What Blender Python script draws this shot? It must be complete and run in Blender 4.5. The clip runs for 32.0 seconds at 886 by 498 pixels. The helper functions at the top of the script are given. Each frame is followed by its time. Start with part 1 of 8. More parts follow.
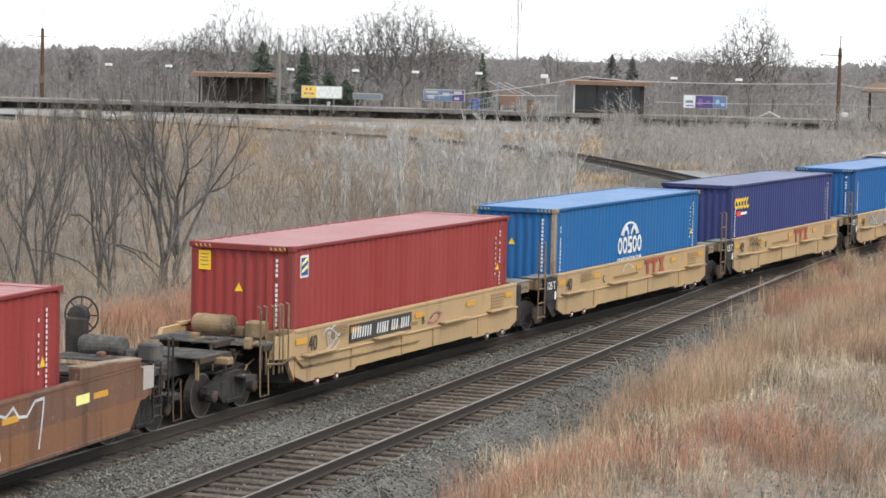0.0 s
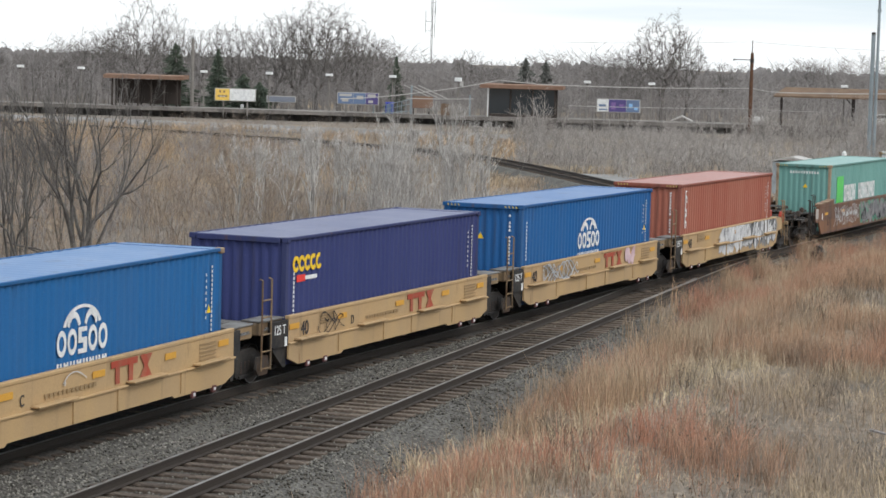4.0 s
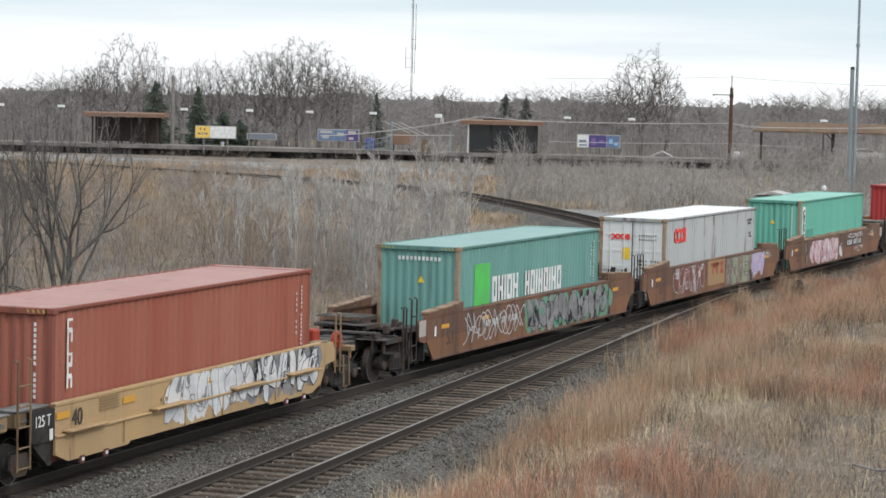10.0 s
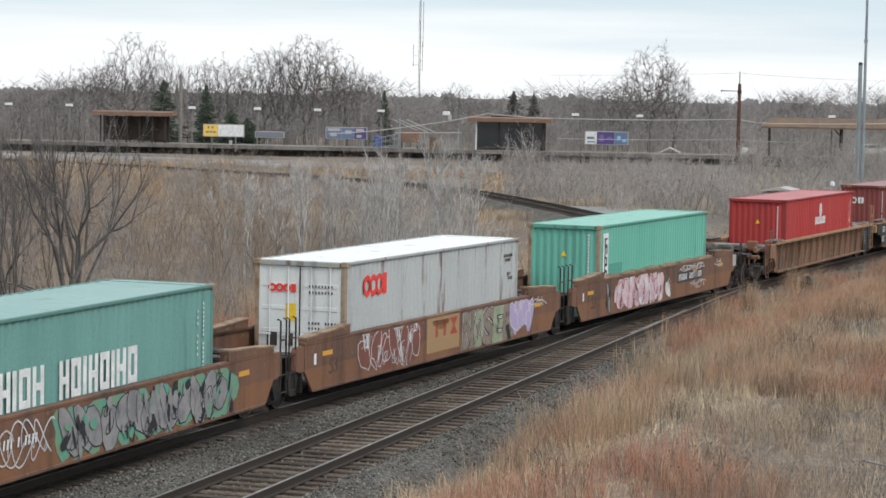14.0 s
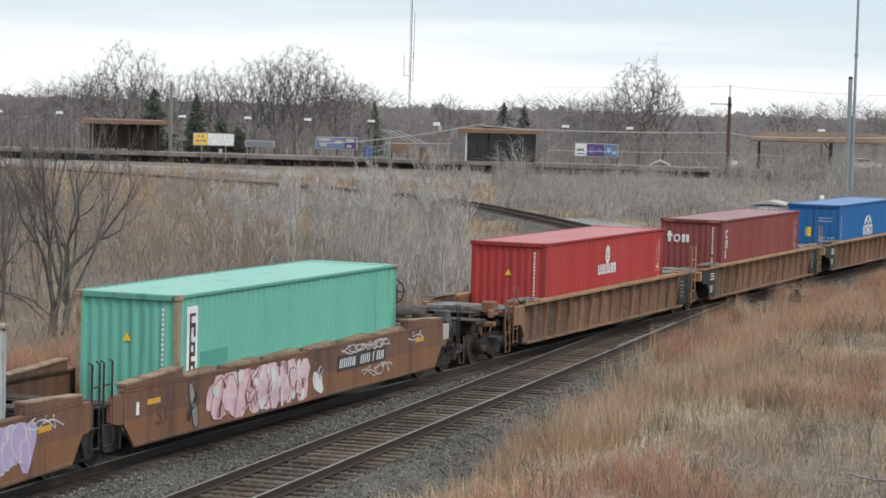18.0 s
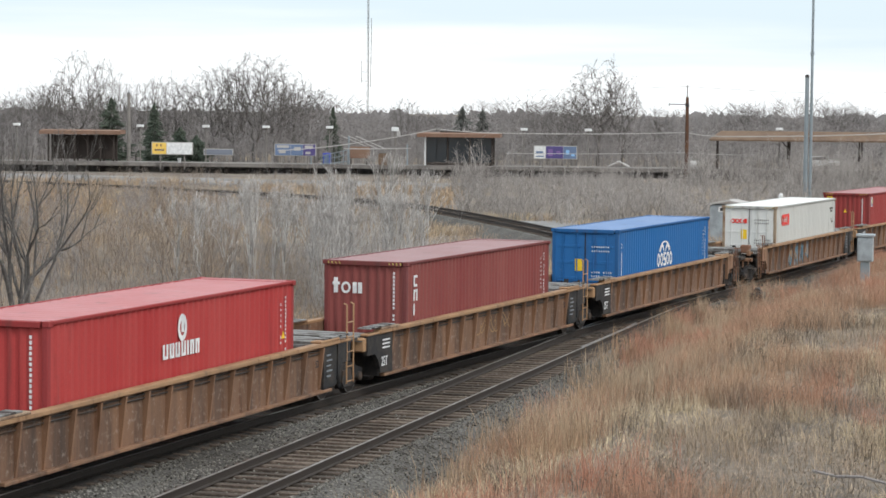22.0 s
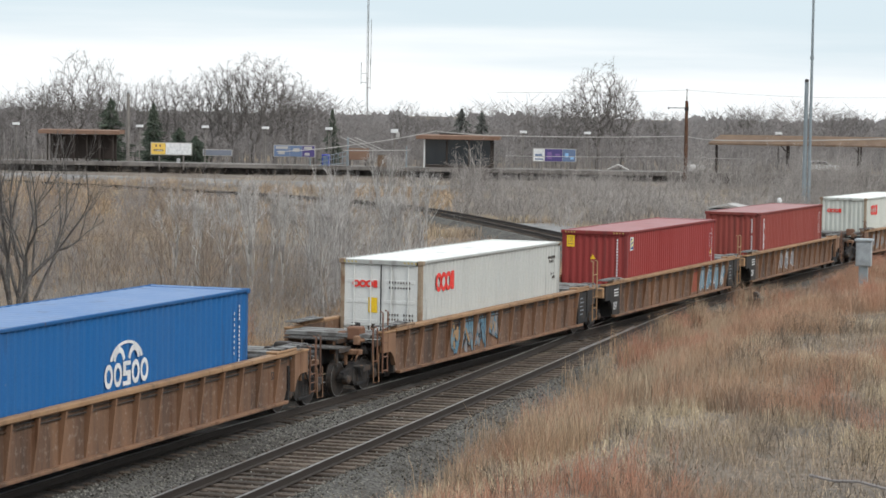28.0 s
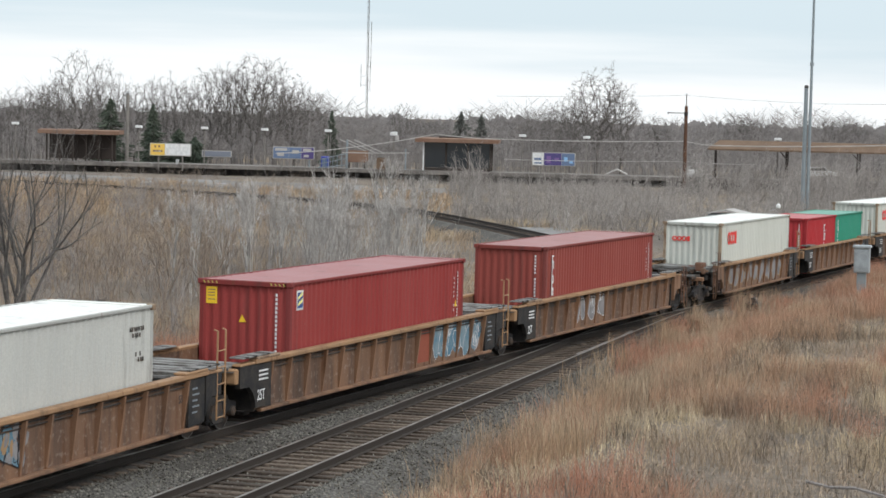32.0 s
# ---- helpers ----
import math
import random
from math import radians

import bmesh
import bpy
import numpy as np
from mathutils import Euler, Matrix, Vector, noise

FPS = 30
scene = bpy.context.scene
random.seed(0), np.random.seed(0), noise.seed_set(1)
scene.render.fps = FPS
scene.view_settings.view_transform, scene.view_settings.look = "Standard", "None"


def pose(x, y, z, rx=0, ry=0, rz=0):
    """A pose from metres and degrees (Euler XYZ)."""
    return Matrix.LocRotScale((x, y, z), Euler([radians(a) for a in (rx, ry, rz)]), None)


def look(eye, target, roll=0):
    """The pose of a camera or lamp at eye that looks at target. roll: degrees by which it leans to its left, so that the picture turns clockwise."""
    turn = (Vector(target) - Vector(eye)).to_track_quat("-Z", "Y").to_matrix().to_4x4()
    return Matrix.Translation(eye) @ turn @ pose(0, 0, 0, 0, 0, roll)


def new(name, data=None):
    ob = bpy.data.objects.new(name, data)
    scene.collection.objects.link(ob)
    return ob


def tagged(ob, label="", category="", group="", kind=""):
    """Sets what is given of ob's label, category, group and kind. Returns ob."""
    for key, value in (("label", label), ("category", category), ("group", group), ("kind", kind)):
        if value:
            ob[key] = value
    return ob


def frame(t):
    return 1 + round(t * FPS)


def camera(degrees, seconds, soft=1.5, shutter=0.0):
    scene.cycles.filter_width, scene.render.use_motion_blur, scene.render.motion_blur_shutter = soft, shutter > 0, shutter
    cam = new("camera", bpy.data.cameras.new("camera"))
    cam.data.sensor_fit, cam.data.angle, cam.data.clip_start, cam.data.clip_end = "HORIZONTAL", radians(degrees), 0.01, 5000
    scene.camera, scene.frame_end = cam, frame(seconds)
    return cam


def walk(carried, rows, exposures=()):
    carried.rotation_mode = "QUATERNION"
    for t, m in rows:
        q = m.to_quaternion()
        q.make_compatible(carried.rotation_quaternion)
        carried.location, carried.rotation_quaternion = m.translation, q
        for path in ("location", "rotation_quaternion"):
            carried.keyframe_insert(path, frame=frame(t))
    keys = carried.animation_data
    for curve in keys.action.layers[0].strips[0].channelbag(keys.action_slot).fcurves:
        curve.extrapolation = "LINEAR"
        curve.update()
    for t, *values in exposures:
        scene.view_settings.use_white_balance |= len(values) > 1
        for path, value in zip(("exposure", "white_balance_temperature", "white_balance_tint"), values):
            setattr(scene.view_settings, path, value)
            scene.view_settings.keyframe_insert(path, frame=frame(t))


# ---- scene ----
# The camera stands on the embankment and pans by hand: seconds, heading, tilt down, lean.
EYE = (0.0, 0.0, 7.3835)

def aim(heading, down, lean):
    a, d = radians(heading), radians(down)
    way = Vector((math.cos(a) * math.cos(d), math.sin(a) * math.cos(d), -math.sin(d)))
    return look(EYE, Vector(EYE) + way * 100, -lean)


cam = camera(21.379, 32.0, soft=1.6)
walk(cam, [(t, aim(h, d, r)) for t, h, d, r in (
    (0, 19.416, 4.743, -1.358), (0.5, 19.025, 4.416, -1.098), (1, 18.478, 4.072, -1.140), (1.5, 17.737, 4.194, -1.298), (2, 17.716, 4.194, -1.169), (2.5, 17.690, 4.259, -1.413),
    (3, 17.539, 4.549, -1.585), (3.5, 17.413, 4.627, -1.637), (5.5, 16.993, 4.419, -1.229), (6, 17.004, 4.323, -1.129), (6.5, 17.001, 4.268, -1.057), (7, 17.017, 4.180, -1.276),
    (7.5, 16.968, 4.153, -1.563), (8, 16.941, 4.073, -1.604), (8.5, 16.946, 4.036, -1.481), (9, 16.949, 3.891, -1.464), (9.5, 16.894, 3.783, -1.392), (10, 16.866, 3.715, -1.318),
    (10.5, 16.889, 3.694, -1.249), (11, 16.877, 3.662, -1.635), (11.5, 16.857, 3.651, -1.831), (12, 16.888, 3.679, -1.732), (12.5, 16.909, 3.679, -1.629), (13, 16.981, 3.700, -1.340),
    (13.5, 17.040, 3.748, -1.253), (14, 17.071, 3.783, -1.073), (14.5, 17.129, 3.838, -0.950), (16.5, 17.228, 3.914, -1.699), (17, 17.164, 3.851, -1.752), (17.5, 16.990, 3.707, -1.782),
    (18, 16.812, 3.515, -1.543), (18.5, 16.532, 3.335, -1.667), (19, 16.318, 3.224, -1.522), (19.5, 16.206, 3.168, -1.780), (20, 16.111, 3.173, -1.890), (20.5, 16.036, 3.233, -1.585),
    (21, 15.979, 3.256, -1.350), (21.5, 15.889, 3.302, -0.712), (22, 15.856, 3.385, -0.570), (22.5, 15.841, 3.476, -0.808), (23, 15.823, 3.599, -0.783), (23.5, 15.834, 3.658, -1.118),
    (24, 15.833, 3.630, -1.251), (24.5, 15.832, 3.607, -1.175), (25, 15.816, 3.552, -1.234), (25.5, 15.773, 3.405, -1.391), (27.5, 15.792, 3.288, -1.551), (28, 15.820, 3.333, -0.936),
    (28.5, 15.823, 3.389, -0.692), (29, 15.871, 3.376, -0.614), (29.5, 15.838, 3.354, -0.991), (30, 15.799, 3.399, -1.284), (30.5, 15.818, 3.410, -1.245), (31, 15.778, 3.399, -1.518),
    (31.5, 15.789, 3.364, -1.408), (32, 15.781, 3.257, -1.413),
)], [(0, 0.42), (0.5, 0.25), (1, 0.14), (3, 0.08), (9, 0.05), (14, 0.0), (17, -0.02), (21, 0.16), (25, 0.18), (28, 0.03), (32, 0.0)])

# ---- light ----
SUN_ELEVATION, SUN_HEADING = radians(40), radians(240)
world = bpy.data.worlds.new("overcast_sky")
scene.world = world
world.use_nodes = True
wn, wl = world.node_tree.nodes, world.node_tree.links
wn.clear()
w_out, w_bg, w_sky = wn.new("ShaderNodeOutputWorld"), wn.new("ShaderNodeBackground"), wn.new("ShaderNodeTexSky")
w_sky.sky_type, w_sky.sun_disc = "NISHITA", False
w_sky.sun_elevation, w_sky.sun_rotation = SUN_ELEVATION, radians(90) - SUN_HEADING
w_sky.air_density, w_sky.dust_density, w_sky.ozone_density = 1.0, 2.0, 1.0
w_co, w_map, w_noise, w_xyz = wn.new("ShaderNodeTexCoord"), wn.new("ShaderNodeMapping"), wn.new("ShaderNodeTexNoise"), wn.new("ShaderNodeSeparateXYZ")
w_map.inputs["Scale"].default_value = (2.2, 2.2, 34)
w_noise.inputs["Scale"].default_value, w_noise.inputs["Detail"].default_value = 2.2, 7
wl.new(w_co.outputs["Generated"], w_map.inputs["Vector"])
wl.new(w_map.outputs["Vector"], w_noise.inputs["Vector"])
wl.new(w_co.outputs["Generated"], w_xyz.inputs["Vector"])


def sky_step(value, lo, hi, to_lo=0.0, to_hi=1.0):
    r = wn.new("ShaderNodeMapRange")
    r.interpolation_type = "SMOOTHSTEP"
    for k, v in (("From Min", lo), ("From Max", hi), ("To Min", to_lo), ("To Max", to_hi)):
        r.inputs[k].default_value = v
    wl.new(value, r.inputs["Value"])
    return r.outputs["Result"]


def sky_mix(a, b, fac):
    x = wn.new("ShaderNodeMix")
    x.data_type = "RGBA"
    for sock, v in ((x.inputs["A"], a), (x.inputs["B"], b), (x.inputs["Factor"], fac)):
        if isinstance(v, tuple):
            sock.default_value = (*v, 1)
        elif isinstance(v, float):
            sock.default_value = v
        else:
            wl.new(v, sock)
    return x.outputs["Result"]


# a bright gap under thin grey-blue stratus, and the brighter vault overhead
w_rise = wn.new("ShaderNodeMath")
w_rise.operation, w_rise.inputs[2].default_value = "MULTIPLY_ADD", -0.022
wl.new(w_noise.outputs["Fac"], w_rise.inputs[0])
w_rise.inputs[1].default_value = 0.044
w_sum = wn.new("ShaderNodeMath")
wl.new(w_xyz.outputs["Z"], w_sum.inputs[0])
wl.new(w_rise.outputs["Value"], w_sum.inputs[1])
w_cloud = sky_mix((11.2, 11.5, 11.7), (7.6, 8.9, 9.7), sky_step(w_sum.outputs["Value"], 0.010, 0.044))
w_cloud = sky_mix(w_cloud, (12.4, 13.2, 13.8), sky_step(w_xyz.outputs["Z"], 0.07, 0.45))
wl.new(sky_mix(w_sky.outputs["Color"], w_cloud, 0.88), w_bg.inputs["Color"])
w_bg.inputs["Strength"].default_value = 0.1
wl.new(w_bg.outputs["Background"], w_out.inputs["Surface"])

sun = new("sun", bpy.data.lights.new("sun", "SUN"))
sun.data.energy, sun.data.angle, sun.data.color = 1.3, radians(12), (1.0, 0.97, 0.93)
sun_from = Vector((math.cos(SUN_HEADING) * math.cos(SUN_ELEVATION), math.sin(SUN_HEADING) * math.cos(SUN_ELEVATION), math.sin(SUN_ELEVATION)))
sun.matrix_world = look(sun_from * 200, (0, 0, 0))


# ---- materials ----
MATS = {}


def material(name, color, rough=0.7, metal=0.0, second=None, mix_scale=1.5, mix_at=(0.42, 0.62), grain=0.12, grain_scale=40.0,
             bump=0.1, bump_scale=60.0, third=None, third_scale=6.0, third_at=(0.6, 0.72), streak=False, per_piece=0.0, gloss=0.25, soot=None):
    """A procedural surface: a base colour, stains of a second and a third colour with soft edges, fine grain and relief."""
    if name in MATS:
        return MATS[name]
    m = bpy.data.materials.new(name)
    m.use_nodes = True
    n, l = m.node_tree.nodes, m.node_tree.links
    b = n["Principled BSDF"]
    b.inputs["Roughness"].default_value, b.inputs["Metallic"].default_value = rough, metal
    b.inputs["Specular IOR Level"].default_value = gloss
    co = n.new("ShaderNodeTexCoord")
    where = co.outputs["Object"]
    if streak:
        mp = n.new("ShaderNodeMapping")
        mp.inputs["Scale"].default_value = (1.0, 1.0, 0.12)
        l.new(where, mp.inputs["Vector"])
        stain_where = mp.outputs["Vector"]
    else:
        stain_where = where

    def noise_mask(scale, at, vec, detail=6):
        t = n.new("ShaderNodeTexNoise")
        t.inputs["Scale"].default_value, t.inputs["Detail"].default_value = scale, detail
        t.inputs["Roughness"].default_value = 0.62
        l.new(vec, t.inputs["Vector"])
        r = n.new("ShaderNodeMapRange")
        r.inputs["From Min"].default_value, r.inputs["From Max"].default_value = at
        l.new(t.outputs["Fac"], r.inputs["Value"])
        return r.outputs["Result"]

    def blend(a, bcol, fac, how="MIX"):
        x = n.new("ShaderNodeMix")
        x.data_type, x.blend_type = "RGBA", how
        for sock, v in ((x.inputs["A"], a), (x.inputs["B"], bcol), (x.inputs["Factor"], fac)):
            if isinstance(v, tuple):
                sock.default_value = (*v, 1)
            elif isinstance(v, (int, float)):
                sock.default_value = v
            else:
                l.new(v, sock)
        return x.outputs["Result"]

    c = tuple(color)
    if second:
        c = blend(c, tuple(second), noise_mask(mix_scale, mix_at, stain_where))
    if third:
        c = blend(c, tuple(third), noise_mask(third_scale, third_at, stain_where, 8))
    if soot:
        c = blend(c, (0.045, 0.036, 0.032), noise_mask(1.7, soot, stain_where, 9))
        c = blend(c, (0.42, 0.36, 0.31), noise_mask(7.0, (soot[0] + 0.10, soot[1] + 0.16), where, 9))
    if grain:
        g = n.new("ShaderNodeTexNoise")
        g.inputs["Scale"].default_value, g.inputs["Detail"].default_value = grain_scale, 3
        l.new(where, g.inputs["Vector"])
        r = n.new("ShaderNodeMapRange")
        r.inputs["From Min"].default_value, r.inputs["From Max"].default_value = 0.3, 0.7
        r.inputs["To Min"].default_value, r.inputs["To Max"].default_value = 1 - grain, 1 + grain
        l.new(g.outputs["Fac"], r.inputs["Value"])
        v = n.new("ShaderNodeCombineColor")
        for k in ("Red", "Green", "Blue"):
            l.new(r.outputs["Result"], v.inputs[k])
        c = blend(c, v.outputs["Color"], 1.0, "MULTIPLY")
    if per_piece:
        src = n.new("ShaderNodeObjectInfo").outputs["Random"] if per_piece > 0 else n.new("ShaderNodeNewGeometry").outputs["Random Per Island"]
        amount = abs(per_piece)
        r = n.new("ShaderNodeMapRange")
        r.inputs["To Min"].default_value, r.inputs["To Max"].default_value = 1 - amount, 1 + amount
        l.new(src, r.inputs["Value"])
        v = n.new("ShaderNodeCombineColor")
        for k in ("Red", "Green", "Blue"):
            l.new(r.outputs["Result"], v.inputs[k])
        c = blend(c, v.outputs["Color"], 1.0, "MULTIPLY")
    if isinstance(c, tuple):
        b.inputs["Base Color"].default_value = (*c, 1)
    else:
        l.new(c, b.inputs["Base Color"])
    if bump:
        t = n.new("ShaderNodeTexNoise")
        t.inputs["Scale"].default_value, t.inputs["Detail"].default_value = bump_scale, 4
        l.new(where, t.inputs["Vector"])
        bp = n.new("ShaderNodeBump")
        bp.inputs["Strength"].default_value, bp.inputs["Distance"].default_value = bump, 0.02
        l.new(t.outputs["Fac"], bp.inputs["Height"])
        l.new(bp.outputs["Normal"], b.inputs["Normal"])
    MATS[name] = m
    return m


RUST = (0.13, 0.06, 0.03)


def paint(name, color, fade=None, rust=0.0, rough=0.62, soot=(0.58, 0.86)):
    """Weathered container or wagon paint: faded patches, streaks of rust and dirt."""
    fade = fade or tuple(min(1, c * 0.9 + 0.015) for c in color)
    return material(name, color, rough, 0.0, fade, 0.8, (0.35, 0.7), 0.07, 25, 0.05, 30,
                    RUST if rust else None, 3.0, (0.74 - rust, 0.86 - rust), streak=True, soot=soot)


M_STEEL = material("worn_steel", (0.06, 0.055, 0.052), 0.6, 0.2, (0.09, 0.055, 0.035), 4, (0.45, 0.65))
M_BLACK = material("sooty_black_steel", (0.022, 0.021, 0.022), 0.65, 0.0, (0.05, 0.042, 0.036), 2.5)
M_GRATE = material("grey_galvanised_deck", (0.20, 0.197, 0.193), 0.7, 0.1, (0.10, 0.09, 0.082), 2.0)
M_YELLOW = paint("yellow_wagon_paint", (0.45, 0.30, 0.15), (0.385, 0.265, 0.15), 0.10, soot=(0.60, 0.94))
M_YGRIME = paint("grimy_yellow_gear_paint", (0.30, 0.20, 0.105), (0.21, 0.145, 0.085), 0.16, soot=(0.47, 0.72))
M_BROWN = paint("brown_wagon_paint", (0.185, 0.092, 0.056), (0.125, 0.072, 0.055), 0.17, soot=(0.50, 0.78))
# Light on the side's unmodelled bend is put into this lighter paint.
M_BROWN_LOW = paint("brown_lower_sheet_lit_paint", (0.225, 0.105, 0.052), (0.175, 0.088, 0.054), 0.14, soot=(0.54, 0.82))
M_RIB = paint("rib_wagon_paint", (0.258, 0.142, 0.082), (0.175, 0.102, 0.066), 0.17, soot=(0.51, 0.80))
M_RIBSHEET = paint("grimy_rib_sheet", (0.225, 0.125, 0.075), (0.14, 0.082, 0.056), 0.19, soot=(0.45, 0.74))
M_RIBTOP = paint("tan_flange_paint", (0.36, 0.215, 0.115), (0.26, 0.155, 0.088), 0.15)
M_PLANK = material("weathered_tan_board", (0.31, 0.225, 0.155), 0.85, 0, (0.18, 0.115, 0.08), 2.2, (0.4, 0.6), grain=0.25, streak=False, third=(0.40, 0.345, 0.28), third_scale=5.0)
M_WHITE = material("white_marking", (0.75, 0.75, 0.74), 0.6, 0, (0.6, 0.6, 0.6), 3)
M_ORANGE = material("orange_reflector", (0.60, 0.31, 0.05), 0.5)
M_LIME = material("pale_yellow_sticker", (0.85, 0.80, 0.30), 0.5)
M_YSTICK = material("yellow_sticker", (0.80, 0.52, 0.03), 0.5)
M_DARKTEXT = material("dark_marking", (0.05, 0.045, 0.045), 0.6)
M_REDTEXT = material("faded_red_marking", (0.35, 0.06, 0.035), 0.6, 0, (0.30, 0.10, 0.06), 4)
M_REDLOGO = material("bright_red_logo", (0.72, 0.05, 0.04), 0.55)
M_RAIL = material("rail_web_rust", (0.05, 0.04, 0.033), 0.7, 0.2, (0.05, 0.04, 0.035), 3)
M_RAILTOP = material("worn_rail_head", (0.23, 0.22, 0.205), 0.45, 0.3, (0.13, 0.118, 0.105), 1.0)
M_TIE = material("weathered_timber", (0.074, 0.056, 0.044), 0.9, 0, (0.125, 0.099, 0.078), 2.4, (0.42, 0.62), 0.35, 14, 0.5, 25, per_piece=0.42)
M_BALLAST = material("ballast_bed", (0.108, 0.102, 0.092), 0.95, 0, (0.066, 0.060, 0.053), 0.35, (0.4, 0.62), 0.7, 16, 1.0, 14, (0.135, 0.124, 0.108), 1.1)
# Darker ballast colour that holds the shade under the train.
M_TRAIN_SHADE = material("oily_ballast", (0.062, 0.056, 0.05), 0.9, 0, (0.036, 0.032, 0.029), 0.5, (0.4, 0.62), 0.6, 18, 1.0, 14, (0.085, 0.075, 0.064), 1.6)
M_STONE = material("crushed_stone", (0.178, 0.169, 0.150), 0.95, 0, (0.108, 0.099, 0.085), 0.3, (0.4, 0.62), 0.1, 30, 0, per_piece=-0.75)
M_SOIL = material("dry_meadow_soil", (0.20, 0.165, 0.13), 1.0, 0, (0.135, 0.115, 0.097), 0.12, (0.4, 0.6), 0.35, 5, 0.6, 4, (0.25, 0.19, 0.125), 0.05, (0.5, 0.62))
M_GRASS_RED = material("rusty_bluestem", (0.395, 0.192, 0.128), 0.9, 0, (0.365, 0.24, 0.158), 0.16, (0.42, 0.58), 0, per_piece=-0.42, bump=0, third=(0.205, 0.135, 0.10), third_scale=0.55, third_at=(0.53, 0.67))
M_GRASS_TAN = material("straw_grass", (0.49, 0.395, 0.265), 0.9, 0, (0.31, 0.238, 0.172), 0.22, (0.42, 0.56), 0, per_piece=-0.45, bump=0, third=(0.205, 0.162, 0.128), third_scale=0.7, third_at=(0.52, 0.66))
M_GRASS_GOLD = material("golden_tan_grass", (0.37, 0.25, 0.155), 0.9, 0, (0.37, 0.295, 0.21), 0.15, (0.40, 0.60), 0, per_piece=-0.4, bump=0, third=(0.22, 0.155, 0.108), third_scale=0.5, third_at=(0.52, 0.66))
M_FIELD = material("brown_tan_field_grass", (0.37, 0.275, 0.185), 0.9, 0, (0.275, 0.215, 0.165), 0.06, (0.42, 0.58), 0, per_piece=-0.35, bump=0)
M_WEED = material("dead_weed", (0.13, 0.105, 0.085), 0.95, 0, grain=0, per_piece=-0.4, bump=0)
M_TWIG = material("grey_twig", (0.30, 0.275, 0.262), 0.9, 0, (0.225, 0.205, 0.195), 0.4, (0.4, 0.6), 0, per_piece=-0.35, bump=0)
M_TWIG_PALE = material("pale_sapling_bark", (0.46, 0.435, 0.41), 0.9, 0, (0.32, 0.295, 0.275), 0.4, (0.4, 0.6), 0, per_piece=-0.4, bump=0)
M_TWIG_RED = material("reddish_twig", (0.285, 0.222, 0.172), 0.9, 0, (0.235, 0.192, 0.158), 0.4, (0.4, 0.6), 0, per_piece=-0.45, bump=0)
# Haze over the far brush is put into this paler twig colour.
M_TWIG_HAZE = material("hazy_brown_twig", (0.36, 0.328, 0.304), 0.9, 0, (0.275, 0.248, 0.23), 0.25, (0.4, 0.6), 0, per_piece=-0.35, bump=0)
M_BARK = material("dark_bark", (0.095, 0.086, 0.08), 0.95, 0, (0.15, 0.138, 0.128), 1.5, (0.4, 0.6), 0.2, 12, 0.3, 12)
M_FARTREE = material("grey_bark", (0.125, 0.112, 0.105), 0.95, 0, (0.185, 0.168, 0.158), 0.8, (0.4, 0.6), 0, bump=0)
# Distance haze is put into the lightened colours of the far wood.
M_FARWOOD = material("hazed_winter_wood", (0.27, 0.247, 0.235), 1.0, 0, (0.20, 0.184, 0.176), 0.05, (0.4, 0.6), 0.25, 0.6, 0)
M_FARBANK = material("far_wood_bank", (0.185, 0.172, 0.167), 1.0, 0, (0.15, 0.138, 0.133), 0.05, (0.4, 0.6), 0.3, 0.5, 0)
M_PINE = material("evergreen_needles", (0.072, 0.092, 0.07), 0.9, 0, (0.098, 0.115, 0.085), 0.8, grain=0, per_piece=-0.4, bump=0)
# Greyer copy of the needles with distance haze in its colour.
M_FARPINE = material("hazed_evergreen_needles", (0.105, 0.112, 0.10), 0.9, 0, (0.13, 0.132, 0.12), 0.8, grain=0, per_piece=-0.3, bump=0)
M_ROOF = material("rust_brown_roof", (0.225, 0.14, 0.10), 0.8, 0, (0.20, 0.115, 0.08), 0.8)
M_TANROOF = material("orange_tan_roof", (0.175, 0.118, 0.08), 0.8, 0, (0.135, 0.09, 0.062), 0.5)
M_DARKWOOD = material("dark_stained_post", (0.045, 0.035, 0.03), 0.8)
M_DECK = material("weathered_platform_edge", (0.215, 0.195, 0.178), 0.9, 0, (0.14, 0.125, 0.115), 0.6)
M_GRAVEL = material("pale_gravel", (0.25, 0.245, 0.238), 0.95, 0, (0.17, 0.16, 0.15), 0.08, (0.42, 0.58), 0.2, 3, third=(0.60, 0.60, 0.60), third_scale=0.09, third_at=(0.60, 0.66))
M_GALV = material("galvanised_steel", (0.30, 0.34, 0.36), 0.5, 0.5, (0.24, 0.27, 0.29), 0.6)
M_CABINET = material("grey_cabinet_paint", (0.36, 0.39, 0.41), 0.5, 0.2, (0.28, 0.30, 0.31), 2)
M_WIRE = material("pale_cable", (0.42, 0.40, 0.38), 0.7)
M_SIGNBLUE = material("blue_sign_face", (0.14, 0.19, 0.30), 0.5)
M_SIGNPURPLE = material("purple_sign_face", (0.09, 0.07, 0.20), 0.4)
M_SIGNYELLOW = material("yellow_sign_face", (0.78, 0.52, 0.12), 0.4)
M_BLUEPLASTIC = material("blue_plastic", (0.06, 0.08, 0.42), 0.5)
M_RUSTPOLE = material("rusted_pole", (0.085, 0.045, 0.03), 0.85, 0, (0.12, 0.06, 0.035), 1.0)
M_POLEWOOD = material("grey_timber_pole", (0.24, 0.22, 0.20), 0.9, 0, (0.18, 0.165, 0.15), 1.5)


def glass(name, color):
    m = material(name, color, 0.08, 0, grain=0, bump=0, gloss=0.8)
    return m


